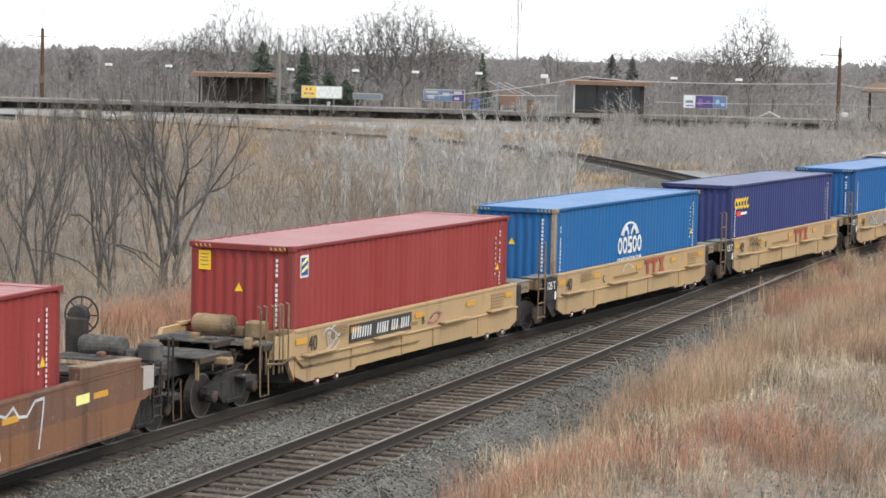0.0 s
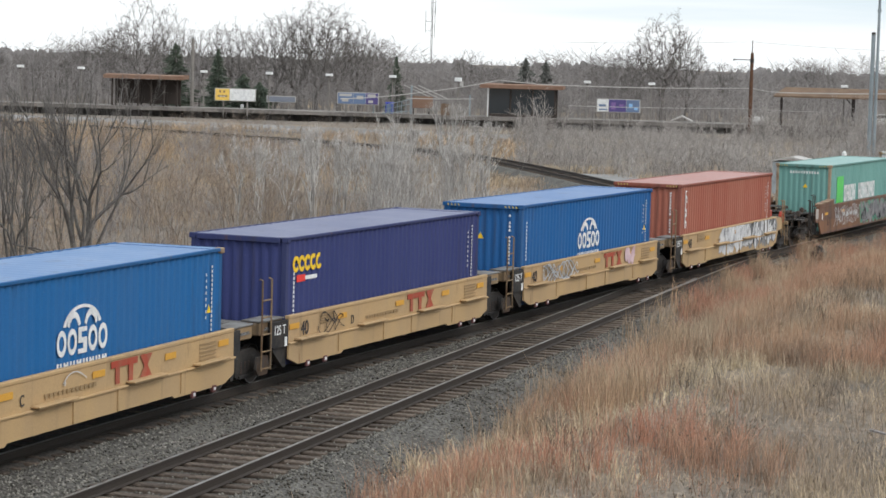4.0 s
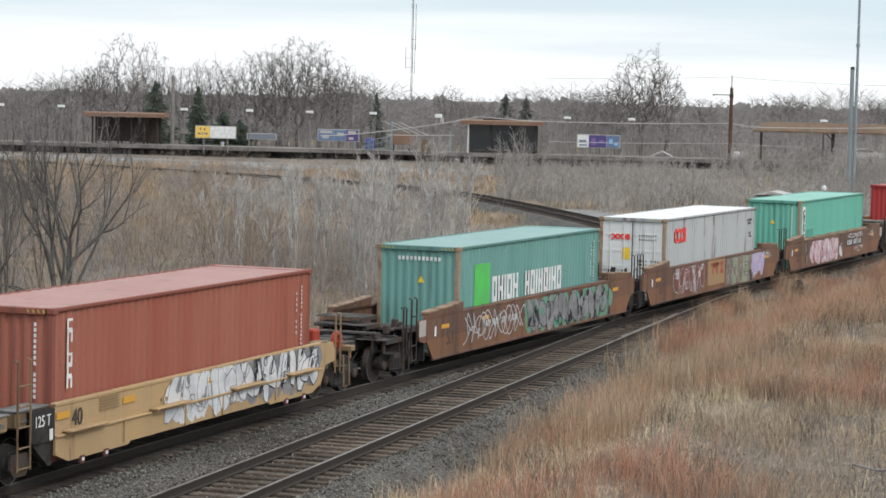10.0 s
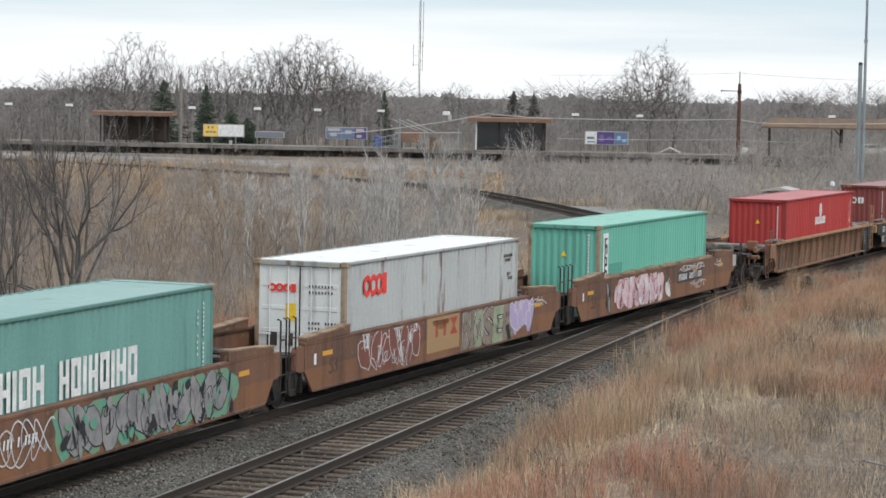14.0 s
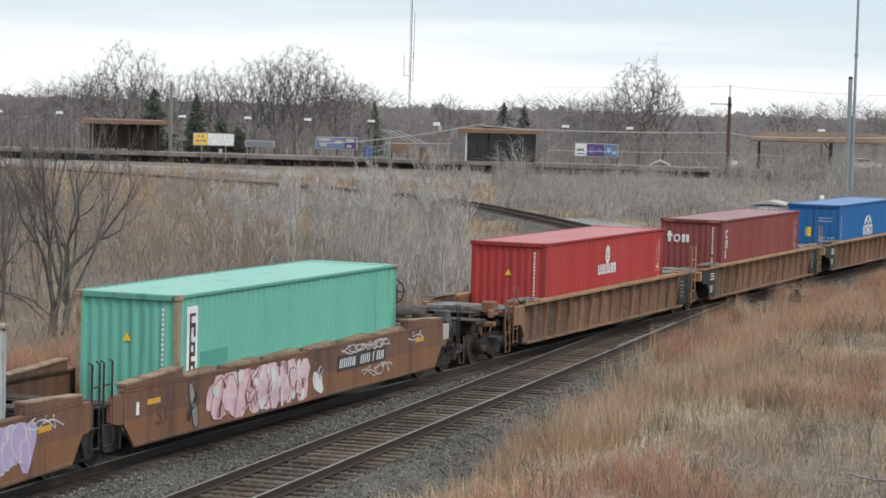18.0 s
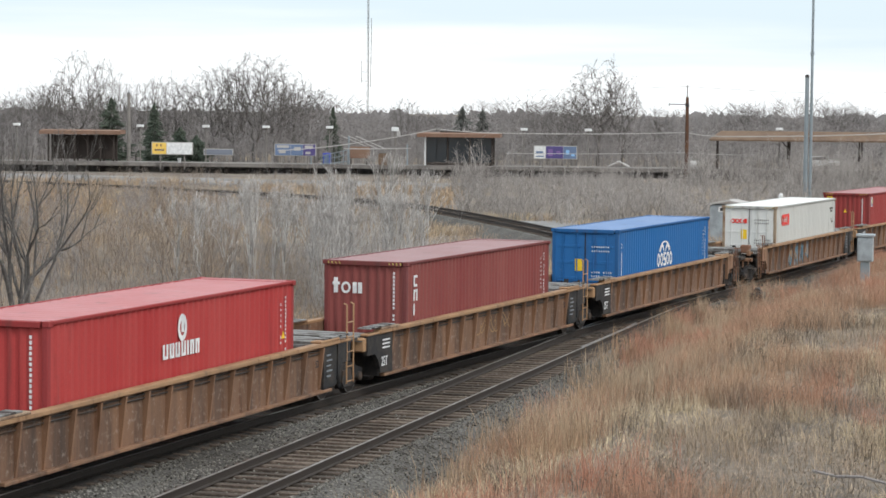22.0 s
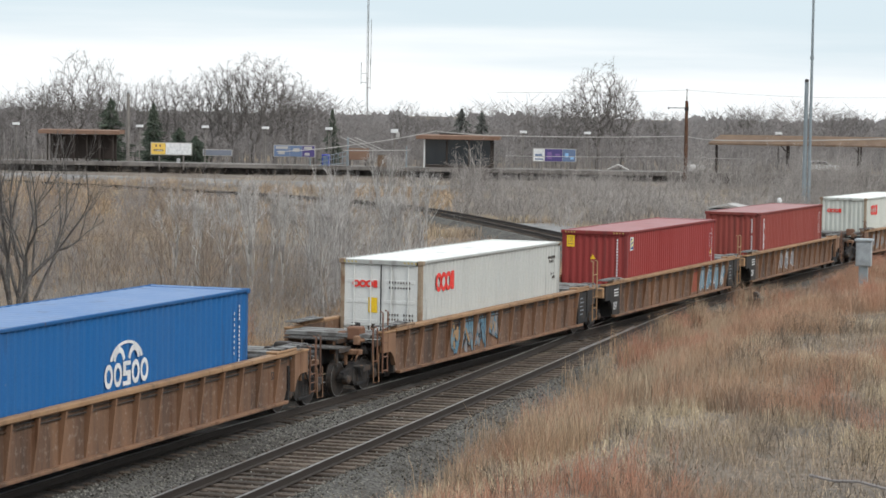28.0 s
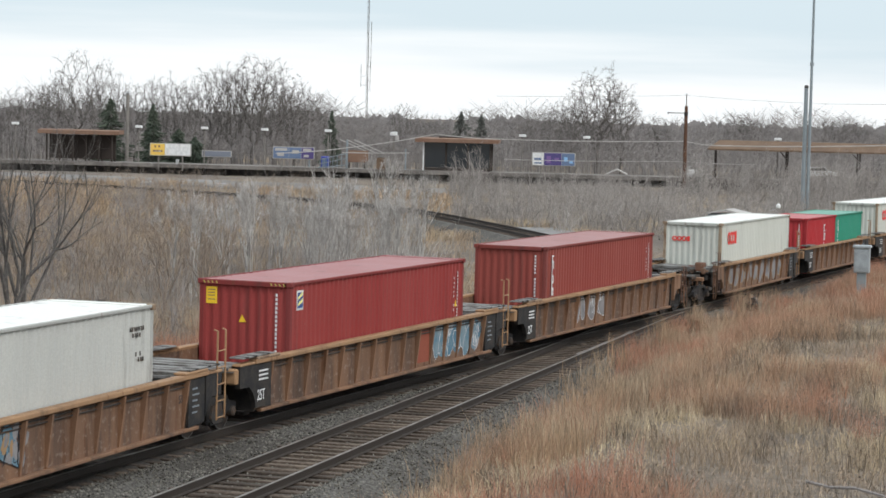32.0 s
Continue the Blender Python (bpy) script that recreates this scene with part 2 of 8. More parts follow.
M_GLASS = glass("dark_window_glass", (0.03, 0.035, 0.04))


# ---- mesh tools ----
class Shape:
    """Gathers boxes, prisms and tubes into one mesh."""

    def __init__(self):
        self.v, self.f, self.m, self.mats = [], [], [], []

    def slot(self, mat):
        if mat is None:
            return 0
        if mat not in self.mats:
            self.mats.append(mat)
        return self.mats.index(mat)

    def add(self, verts, faces, mat=None):
        k, s = len(self.v), self.slot(mat)
        self.v += [tuple(p) for p in verts]
        self.f += [tuple(i + k for i in f) for f in faces]
        self.m += [s] * len(faces)
        return self

    def box(self, x0, x1, y0, y1, z0, z1, mat=None, c=0.0, turn=None):
        """A box; c is the width of its chamfered edges."""
        lo, hi = (x0, y0, z0), (x1, y1, z1)
        if c <= 0:
            v = [(a, b, d) for a in (x0, x1) for b in (y0, y1) for d in (z0, z1)]
            f = [(0, 1, 3, 2), (4, 6, 7, 5), (0, 4, 5, 1), (2, 3, 7, 6), (0, 2, 6, 4), (1, 5, 7, 3)]
        else:
            v, idx = [], {}
            for sx in (0, 1):
                for sy in (0, 1):
                    for sz in (0, 1):
                        s = (sx, sy, sz)
                        for ax in range(3):
                            p = [(hi[i] - (0 if i == ax else c)) if s[i] else (lo[i] + (0 if i == ax else c)) for i in range(3)]
                            idx[s, ax] = len(v)
                            v.append(tuple(p))
            f = []
            for ax in range(3):
                o = [i for i in range(3) if i != ax]
                for side in (0, 1):
                    ring = []
                    for a, b in ((0, 0), (1, 0), (1, 1), (0, 1)):
                        s = [0, 0, 0]
                        s[ax], s[o[0]], s[o[1]] = side, a, b
                        ring.append(idx[tuple(s), ax])
                    flip = (side == 0) != (ax == 1)
                    f.append(tuple(reversed(ring)) if flip else tuple(ring))
                for a in (0, 1):
                    for b in (0, 1):
                        s0, s1 = [0, 0, 0], [0, 0, 0]
                        s0[o[0]] = s1[o[0]] = a
                        s0[o[1]] = s1[o[1]] = b
                        s1[ax] = 1
                        ring = (idx[tuple(s0), o[0]], idx[tuple(s1), o[0]], idx[tuple(s1), o[1]], idx[tuple(s0), o[1]])
                        f.append(ring)
            for s in {k[0] for k in idx}:
                f.append((idx[s, 0], idx[s, 1], idx[s, 2]))
        if turn is not None:
            v = [tuple(turn @ Vector(p)) for p in v]
        return self.add(v, f, mat)

    def prism(self, outline, axis, a, b, mat=None):
        """An outline (pairs of the two other axes) drawn out along an axis from a to b."""
        def at(p, d):
            return {"x": (d, p[0], p[1]), "y": (p[0], d, p[1]), "z": (p[0], p[1], d)}[axis]
        n = len(outline)
        v = [at(p, a) for p in outline] + [at(p, b) for p in outline]
        f = [tuple(range(n)), tuple(reversed(range(n, 2 * n)))] + [(i, i + n, (i + 1) % n + n, (i + 1) % n) for i in range(n)]
        return self.add(v, f, mat)

    def tube(self, p0, p1, r0, r1=None, n=8, mat=None):
        r1 = r0 if r1 is None else r1
        p0, p1 = Vector(p0), Vector(p1)
        d = (p1 - p0).normalized()
        u = d.orthogonal().normalized()
        w = d.cross(u)
        ring = [u * math.cos(math.tau * i / n) + w * math.sin(math.tau * i / n) for i in range(n)]
        v = [p0 + q * r0 for q in ring] + [p1 + q * r1 for q in ring]
        f = [(i, (i + 1) % n, (i + 1) % n + n, i + n) for i in range(n)] + [tuple(reversed(range(n))), tuple(range(n, 2 * n))]
        return self.add(v, f, mat)

    def bent(self, points, r, n=6, mat=None):
        p = [Vector(q) for q in points]
        v, u = [], None
        for i, q in enumerate(p):
            d = (p[min(i + 1, len(p) - 1)] - p[max(i - 1, 0)]).normalized()
            u = d.orthogonal().normalized() if u is None else (u - d * u.dot(d)).normalized()
            w = d.cross(u)
            v += [q + (u * math.cos(math.tau * k / n) + w * math.sin(math.tau * k / n)) * r for k in range(n)]
        f = [(j * n + k, j * n + (k + 1) % n, (j + 1) * n + (k + 1) % n, (j + 1) * n + k) for j in range(len(p) - 1) for k in range(n)]
        f += [tuple(reversed(range(n))), tuple(range((len(p) - 1) * n, len(p) * n))]
        return self.add(v, f, mat)

    def lathe(self, profile, centre, axis="y", n=20, mat=None):
        """A turned body: profile of (distance along the axis, radius)."""
        v = []
        for d, r in profile:
            for i in range(n):
                c, s = r * math.cos(math.tau * i / n), r * math.sin(math.tau * i / n)
                p = {"y": (c, d, s), "x": (d, c, s), "z": (c, s, d)}[axis]
                v.append(tuple(a + b for a, b in zip(p, centre)))
        k = len(profile)
        f = [(j * n + i, j * n + (i + 1) % n, (j + 1) * n + (i + 1) % n, (j + 1) * n + i) for j in range(k - 1) for i in range(n)]
        f += [tuple(reversed(range(n))), tuple(range((k - 1) * n, k * n))]
        return self.add(v, f, mat)

    def mesh(self, name, mat=None):
        me = bpy.data.meshes.new(name)
        me.from_pydata(self.v, [], self.f)
        mats = self.mats or [mat]
        for q in mats:
            me.materials.append(q)
        if len(mats) > 1:
            me.polygons.foreach_set("material_index", self.m)
        bm = bmesh.new()
        bm.from_mesh(me)
        bmesh.ops.recalc_face_normals(bm, faces=bm.faces)
        bm.to_mesh(me)
        bm.free()
        return me


def part(name, shape, mat, parent, label=""):
    ob = new(name, shape.mesh(name, mat))
    ob.parent = parent
    if label:
        tagged(ob, label)
    return ob


def share(name, mesh, parent, m=None, label=""):
    ob = new(name, mesh)
    ob.parent = parent
    if m is not None:
        ob.matrix_basis = m
    if label:
        tagged(ob, label)
    return ob


def base(name, label, category, group="", kind="", at=None):
    ob = tagged(new(name), label, category, group, kind)
    ob.empty_display_size = 0.3
    if at is not None:
        ob.matrix_basis = at
    return ob


def whole(name, shape, mat, label, category="", group="", kind="", at=None):
    ob = tagged(new(name, shape.mesh(name, mat)), label, category, group, kind)
    if at is not None:
        ob.matrix_basis = at
    return ob


def fast_mesh(name, verts, quads, mat, smooth=False):
    """A mesh from arrays: verts (n, 3), faces (m, 3 or 4)."""
    verts, quads = np.ascontiguousarray(verts, np.float32), np.ascontiguousarray(quads, np.int32)
    me = bpy.data.meshes.new(name)
    k, per = quads.shape
    me.vertices.add(len(verts))
    me.vertices.foreach_set("co", verts.ravel())
    me.loops.add(k * per)
    me.loops.foreach_set("vertex_index", quads.ravel())
    me.polygons.add(k)
    me.polygons.foreach_set("loop_start", np.arange(0, k * per, per, dtype=np.int32))
    me.update(calc_edges=True)
    me.validate()
    me.materials.append(mat)
    if smooth:
        me.polygons.foreach_set("use_smooth", np.ones(k, bool))
    return me


def twigs(p0, p1, r0, r1):
    """Three-sided tapered sticks as arrays."""
    p0, p1 = np.asarray(p0, float), np.asarray(p1, float)
    d = p1 - p0
    d /= np.linalg.norm(d, axis=1)[:, None] + 1e-9
    h = np.where(np.abs(d[:, 2:3]) < 0.9, [[0, 0, 1.0]], [[1.0, 0, 0]])
    u = np.cross(d, h)
    u /= np.linalg.norm(u, axis=1)[:, None]
    w = np.cross(d, u)
    rings = []
    for p, r in ((p0, r0), (p1, r1)):
        for k in range(3):
            a = math.tau * k / 3
            rings.append(p + (u * math.cos(a) + w * math.sin(a)) * np.asarray(r)[:, None])
    v = np.stack(rings, 1).reshape(-1, 3)
    f = np.array([(0, 1, 4, 3), (1, 2, 5, 4), (2, 0, 3, 5)])
    q = (np.arange(len(p0))[:, None, None] * 6 + f[None]).reshape(-1, 4)
    return v, q


def ribbons(p0, p1, p2, w0, w1, seed):
    """Narrow bent blades that end in a point, as arrays of triangles."""
    rng = np.random.RandomState(seed)
    a = rng.uniform(0, math.tau, len(p0))
    u = np.stack([np.cos(a), np.sin(a), np.zeros(len(a))], 1)
    v = np.stack([p0 - u * w0[:, None], p0 + u * w0[:, None], p1 - u * w1[:, None], p1 + u * w1[:, None], p2], 1).reshape(-1, 3)
    f = np.array([(0, 1, 3), (0, 3, 2), (2, 3, 4)])
    return v, (np.arange(len(p0))[:, None, None] * 5 + f[None]).reshape(-1, 3)


def spikes(p0, p1, r0):
    """Three-sided pointed twigs as arrays of triangles."""
    p0, p1 = np.asarray(p0, float), np.asarray(p1, float)
    d = p1 - p0
    d /= np.linalg.norm(d, axis=1)[:, None] + 1e-9
    h = np.where(np.abs(d[:, 2:3]) < 0.9, [[0, 0, 1.0]], [[1.0, 0, 0]])
    u = np.cross(d, h)
    u /= np.linalg.norm(u, axis=1)[:, None]
    w = np.cross(d, u)
    ring = [p0 + (u * math.cos(math.tau * k / 3) + w * math.sin(math.tau * k / 3)) * np.asarray(r0)[:, None] for k in range(3)]
    v = np.stack(ring + [p1], 1).reshape(-1, 3)
    f = np.array([(0, 1, 3), (1, 2, 3), (2, 0, 3)])
    return v, (np.arange(len(p0))[:, None, None] * 4 + f[None]).reshape(-1, 3)


def text_shape(words, size, fat=0.0):
    """Flat letters from the built-in font, thickened a little: verts and faces in (x, y)."""
    cu = bpy.data.curves.new("letters", "FONT")
    cu.body, cu.size, cu.extrude, cu.offset = words, size, 0.004, fat
    ob = new("letters", cu)
    me = bpy.data.meshes.new_from_object(ob.evaluated_get(bpy.context.evaluated_depsgraph_get()))
    v, f = [tuple(p.co) for p in me.vertices], [tuple(p.vertices) for p in me.polygons]
    bpy.data.objects.remove(ob)
    bpy.data.meshes.remove(me)
    return v, f


def side_text(words, size, x, y, z, stretch=1.0, sign=1):
    """Letters that stand on a side facing -y."""
    v, f = text_shape(words, size)
    return Shape().add([(x + a * stretch, y - c, z + b) for a, b, c in v], f)


# ---- tracks ----
def train_y(x):
    """The far track's centre line: a bend that straightens out at both ends."""
    c = min(max(x, 14.0), 150.0)
    q = c / 50.0 - 1.2
    bend, slope = 0.0, 0.0
    for k in (-0.00575, 0.09216, -1.1126, 2.1159, -1.56018, -4.24274, 19.60227):
        slope = slope * q + bend
        bend = bend * q + k
    return bend + slope / 50.0 * (x - c)


def near_y(x):
    """The near track runs straight and joins the far one at the points."""
    d = train_y(x) - 16.52
    return 16.52 + (0 if d > 0.9 else d - 0.9 if d < -0.9 else -((0.9 - d) ** 2) / 3.6 if d < 0.9 else 0)


def track_frame(line, x):
    a = math.atan2(line(x + 0.05) - line(x - 0.05), 0.1)
    return a


RAIL_PROFILE = [(-0.075, 0), (0.075, 0), (0.075, 0.012), (0.012, 0.03), (0.012, 0.125), (0.036, 0.138), (0.036, 0.168), (0.028, 0.175),
                (-0.028, 0.175), (-0.036, 0.168), (-0.036, 0.138), (-0.012, 0.125), (-0.012, 0.03), (-0.075, 0.012)]


def sweep(points, profile, lift=0.0):
    """A profile (across, up) carried along points of the ground plan."""
    pts = np.array(points)
    tan = np.gradient(pts, axis=0)
    tan /= np.linalg.norm(tan, axis=1)[:, None]
    nor = np.stack([-tan[:, 1], tan[:, 0]], 1)
    k = len(profile)
    v = []
    for p, n in zip(pts, nor):
        v += [(p[0] + n[0] * a, p[1] + n[1] * a, b + lift) for a, b in profile]
    f = [(i * k + j, i * k + (j + 1) % k, (i + 1) * k + (j + 1) % k, (i + 1) * k + j) for i in range(len(pts) - 1) for j in range(k)]
    f += [tuple(range(k)), tuple(reversed(range((len(pts) - 1) * k, len(pts) * k)))]
    return Shape().add(v, f)


def rail_pair(line, x0, x1, parent, step=2.0):
    xs = np.arange(x0, x1 + 0.01, step)
    for off in (-0.753, 0.753):
        pts = []
        for x in xs:
            a = track_frame(line, x)
            pts.append((x - math.sin(a) * off, line(x) + math.cos(a) * off))
        sh = sweep(pts, RAIL_PROFILE, -0.175)
        rail = part("rail", sh, M_RAIL, parent)
        top = sweep(pts, [(-0.033, -0.004), (0.033, -0.004), (0.033, 0.003), (-0.033, 0.003)])
        part("rail_head", top, M_RAILTOP, rail, "shiny worn running surface")


def tie_mesh(length, rng):
    s = Shape()
    v = []
    j = lambda a: a + rng.uniform(-0.012, 0.012)
    s.box(-0.115, 0.115, -length / 2, length / 2, -0.17, 0, None, 0.012)
    s.v = [(j(a), j(b), c + (rng.uniform(-0.01, 0.004) if c > -0.05 else 0)) for a, b, c in s.v]
    return s.mesh("tie", M_TIE)


def ties(line, x0, x1, parent, rng, length=2.59, lift=-0.185, step=0.54):
    kinds = [tie_mesh(length, rng) for _ in range(5)]
    x = x0
    while x < x1:
        a = track_frame(line, x)
        share("tie", rng.choice(kinds), parent, pose(x, line(x) + rng.uniform(-0.06, 0.06), lift + rng.uniform(-0.012, 0.008), 0, 0, math.degrees(a) + rng.uniform(-1.2, 1.2)))
        x += step + rng.uniform(-0.025, 0.025)


# ---- ground ----
def ground_z(x, y):
    """Height of the meadow: level with the line, falling a little behind it, a bank under the camera."""
    n = noise.noise((x * 0.06, y * 0.06, 3.0)) * 0.25 + noise.noise((x * 0.25, y * 0.25, 7.0)) * 0.06
    r = math.hypot(x, y)
    bank = 5.5 * max(0.0, 1 - max(0.0, r - 4) / 26.0) ** 1.5
    near = min(max((13.6 - y) / 3.5, 0), 1)
    base_z = -0.62 + 0.75 * near * near * (3 - 2 * near)
    far = min(max((math.hypot(x, y) - 120) / 90, 0), 1)
    if y > 20:
        base_z += 0.45 * far
    flat = min(abs(y - 18.5) / 6.0, 1.0) if -60 < x < 170 else 1.0
    return base_z + bank * near + n * (0.25 + 0.75 * flat) * (1 - 0.8 * min(max((r - 400) / 400, 0), 1))


def edges(spans):
    out = []
    for a, b, step in spans:
        out += list(np.arange(a, b, step))
    return np.array(out + [spans[-1][1]])


def ground():
    xs = edges([(-3000, -300, 300), (-300, -40, 20), (-40, 130, 1.0), (130, 320, 4.0), (320, 800, 40), (800, 4000, 400)])
    ys = edges([(-3000, -300, 300), (-300, -20, 20), (-20, 50, 1.0), (50, 170, 4.0), (170, 600, 40), (600, 3000, 300)])
    v = np.array([(x, y, ground_z(x, y)) for x in xs for y in ys])
    n = len(ys)
    i, j = np.meshgrid(np.arange(len(xs) - 1), np.arange(n - 1), indexing="ij")
    a = (i * n + j).ravel()
    ob = new("ground", fast_mesh("ground", v, np.stack([a, a + n, a + n + 1, a + 1], 1), M_SOIL, True))
    tagged(ob, "dry tan winter meadow with bare soil between the tracks", "ground", kind="structure")


def ballast_z(x, y):
    d = min(abs(y - train_y(x)), abs(y - near_y(x)))
    mid = near_y(x) < y < train_y(x)
    if d < 1.30:
        return -0.243
    if d < 1.8:
        return -0.205
    return -0.205 - min((d - 1.8) * (0.30 if mid else 0.42), 0.08 if mid else 0.9)


def ballast():
    xs = np.arange(8, 150.1, 0.3)
    ys = np.arange(9.0, 25.6, 0.3)
    rng = np.random.RandomState(5)
    v = np.array([(x, y, ballast_z(x, y)) for x in xs for y in ys])
    v += rng.uniform(-1, 1, v.shape) * (0.06, 0.06, 0.009)
    n = len(ys)
    i, j = np.meshgrid(np.arange(len(xs) - 1), np.arange(n - 1), indexing="ij")
    a = (i * n + j).ravel()
    ob = new("ballast_bed", fast_mesh("ballast_bed", v, np.stack([a, a + n, a + n + 1, a + 1], 1), M_BALLAST))
    tagged(ob, "grey crushed stone ballast bed under both tracks", "ballast", kind="structure")
    # Strip along the train's track; the shade under the wagons is painted in.
    xs = np.arange(8, 150.1, 0.5)
    v, f = [], []
    across = np.linspace(-1.26, 1.50, 14)
    for x in xs:
        a = track_frame(train_y, x)
        for k, o in enumerate(across):
            o = o + (rng.uniform(-0.14, 0.14) if k in (0, 13) else 0)
            z = -0.30 if k in (0, 13) else -0.192 + rng.uniform(-0.012, 0.012)
            v.append((x - math.sin(a) * o, train_y(x) + math.cos(a) * o, z))
    f = [(i * 14 + j, (i + 1) * 14 + j, (i + 1) * 14 + j + 1, i * 14 + j + 1) for i in range(len(xs) - 1) for j in range(13)]
    tagged(new("oily_ballast", fast_mesh("oily_ballast", np.array(v), np.array(f), M_TRAIN_SHADE)), "dark ballast strip with the train's shade in its colour", "ballast", kind="structure")
    # loose stones lying on it, where the camera sees them best
    k = 66000
    x = 30 + 75 * rng.uniform(0, 1, k) ** 1.3
    y = rng.uniform(12.4, 20.6, k)
    keep = np.array([min(abs(b - train_y(a)), abs(b - near_y(a))) > 1.16 or u < 0.34 for a, b, u in zip(x, y, rng.uniform(0, 1, k))])
    x, y = x[keep], y[keep]
    k = len(x)
    z = np.array([ballast_z(a, b) for a, b in zip(x, y)])
    size = rng.uniform(0.016, 0.036, k)
    octa = np.array([(1, 0, 0), (-1, 0, 0), (0, 1, 0), (0, -1, 0), (0, 0, 0.8), (0, 0, -0.8)])
    f = np.array([(0, 2, 4), (2, 1, 4), (1, 3, 4), (3, 0, 4), (2, 0, 5), (1, 2, 5), (3, 1, 5), (0, 3, 5)])
    turn = rng.uniform(0, math.tau, k)
    sh = octa[None] * (1 + rng.uniform(-0.35, 0.35, (k, 6, 1)))
    c, s = np.cos(turn)[:, None], np.sin(turn)[:, None]
    vx, vy = sh[..., 0] * c - sh[..., 1] * s, sh[..., 0] * s + sh[..., 1] * c
    v = np.stack([vx, vy, sh[..., 2]], -1) * size[:, None, None] + np.stack([x, y, z + size * 0.4], 1)[:, None]
    ob = new("ballast_stones", fast_mesh("ballast_stones", v.reshape(-1, 3), (np.arange(k)[:, None, None] * 6 + f[None]).reshape(-1, 3), M_STONE))
    tagged(ob, "loose grey crushed stones on the track bed", "stones", kind="stuff")


def tracks():
    rng = random.Random(3)
    far = base("train_track", "far railway track with dark rails on wooden ties", "railway track", kind="structure")
    rail_pair(train_y, -60, 190, far)
    ties(train_y, 24, 150, far, rng)
    near = base("near_track", "empty near railway track with worn rails on weathered wooden ties", "railway track", kind="structure")
    rail_pair(near_y, 10, 91, near)
    ties(near_y, 24, 70, near, rng)
    # long timbers under the points
    x = 70.2
    kinds = [tie_mesh(4.6, rng) for _ in range(3)]
    while x < 91:
        mid = (near_y(x) + train_y(x)) / 2 - 0.25
        share("tie", rng.choice(kinds), near, pose(x, mid, -0.19, 0, 0, rng.uniform(-1, 1)))
        x += 0.56
    # guard rail and frog plates beside the crossing of the rails
    part("guard_rail", sweep([(72, near_y(72) - 0.62), (74, near_y(74) - 0.66), (79, near_y(79) - 0.66), (81, near_y(81) - 0.6)], RAIL_PROFILE, -0.18), M_RAILTOP, near)


# ---- containers ----
M_OLDYELLOW = material("dull_yellow_stripe", (0.42, 0.33, 0.10), 0.7)
CL, CW, CH, FLOOR = 12.192, 2.438, 2.896, 0.364


def wave(a, b, pitch, depth):
    """The zigzag of a pressed steel wall between a and b: pairs of way along and depth."""
    n = max(1, round((b - a) / pitch))
    p = (b - a) / n
    out = []
    for i in range(n):
        s = a + i * p
        out += [(s, 0), (s + p * 0.26, 0), (s + p * 0.50, depth), (s + p * 0.76, depth)]
    return out + [(b, 0)]


def wall_shape(along, z0, z1, place):
    v = [place(a, d, z0) for a, d in along] + [place(a, d, z1) for a, d in along]
    n = len(along)
    return Shape().add(v, [(i, i + 1, i + 1 + n, i + n) for i in range(n - 1)])


def bars(place, rows, mat, parent, name="marking", label=""):
    """Flat painted bars: rows of (along0, along1, z0, z1) on a wall given by place(along, depth, z)."""
    s = Shape()
    for i, (a0, a1, z0, z1) in enumerate(rows):
        v = [place(a, d - 0.0007 * (i % 6), z) for d in (-0.004, 0.004) for a, z in ((a0, z0), (a1, z0), (a1, z1), (a0, z1))]
        s.add(v, [(0, 1, 2, 3), (7, 6, 5, 4), (0, 4, 5, 1), (1, 5, 6, 2), (2, 6, 7, 3), (3, 7, 4, 0)])
    ob = part(name, s, mat, parent, label)
    return tagged(ob, kind="stuff") if len(rows) > 2 else ob


def ring(place, a, z, ra, rz, w, mat, parent, name="logo", start=0.0, end=1.0, n=20):
    s = Shape()
    v = []
    for i in range(n + 1):
        t = math.tau * (start + (end - start) * i / n)
        for k in (1.0, 1 - w):
            for d in (-0.005, 0.004):
                v.append(place(a + math.cos(t) * ra * k, d, z + math.sin(t) * rz * k))
    f = []
    for i in range(n):
        o = 4 * i
        f += [(o, o + 4, o + 6, o + 2), (o + 1, o + 3, o + 7, o + 5), (o, o + 1, o + 5, o + 4), (o + 2, o + 6, o + 7, o + 3)]
    s.add(v, f)
    return part(name, s, mat, parent)


def code_rows(a, z_top, count, size, gap, rng, width=0.5, horizontal=False):
    """A line of unreadable small characters as bars."""
    rows = []
    for i in range(count):
        if rng.random() < 0.08:
            continue
        if horizontal:
            rows.append((a + i * (size + gap), a + i * (size + gap) + size, z_top - size * 1.5, z_top))
        else:
            rows.append((a, a + size * width * 1.4, z_top - i * (size + gap) - size, z_top - i * (size + gap)))
    return rows


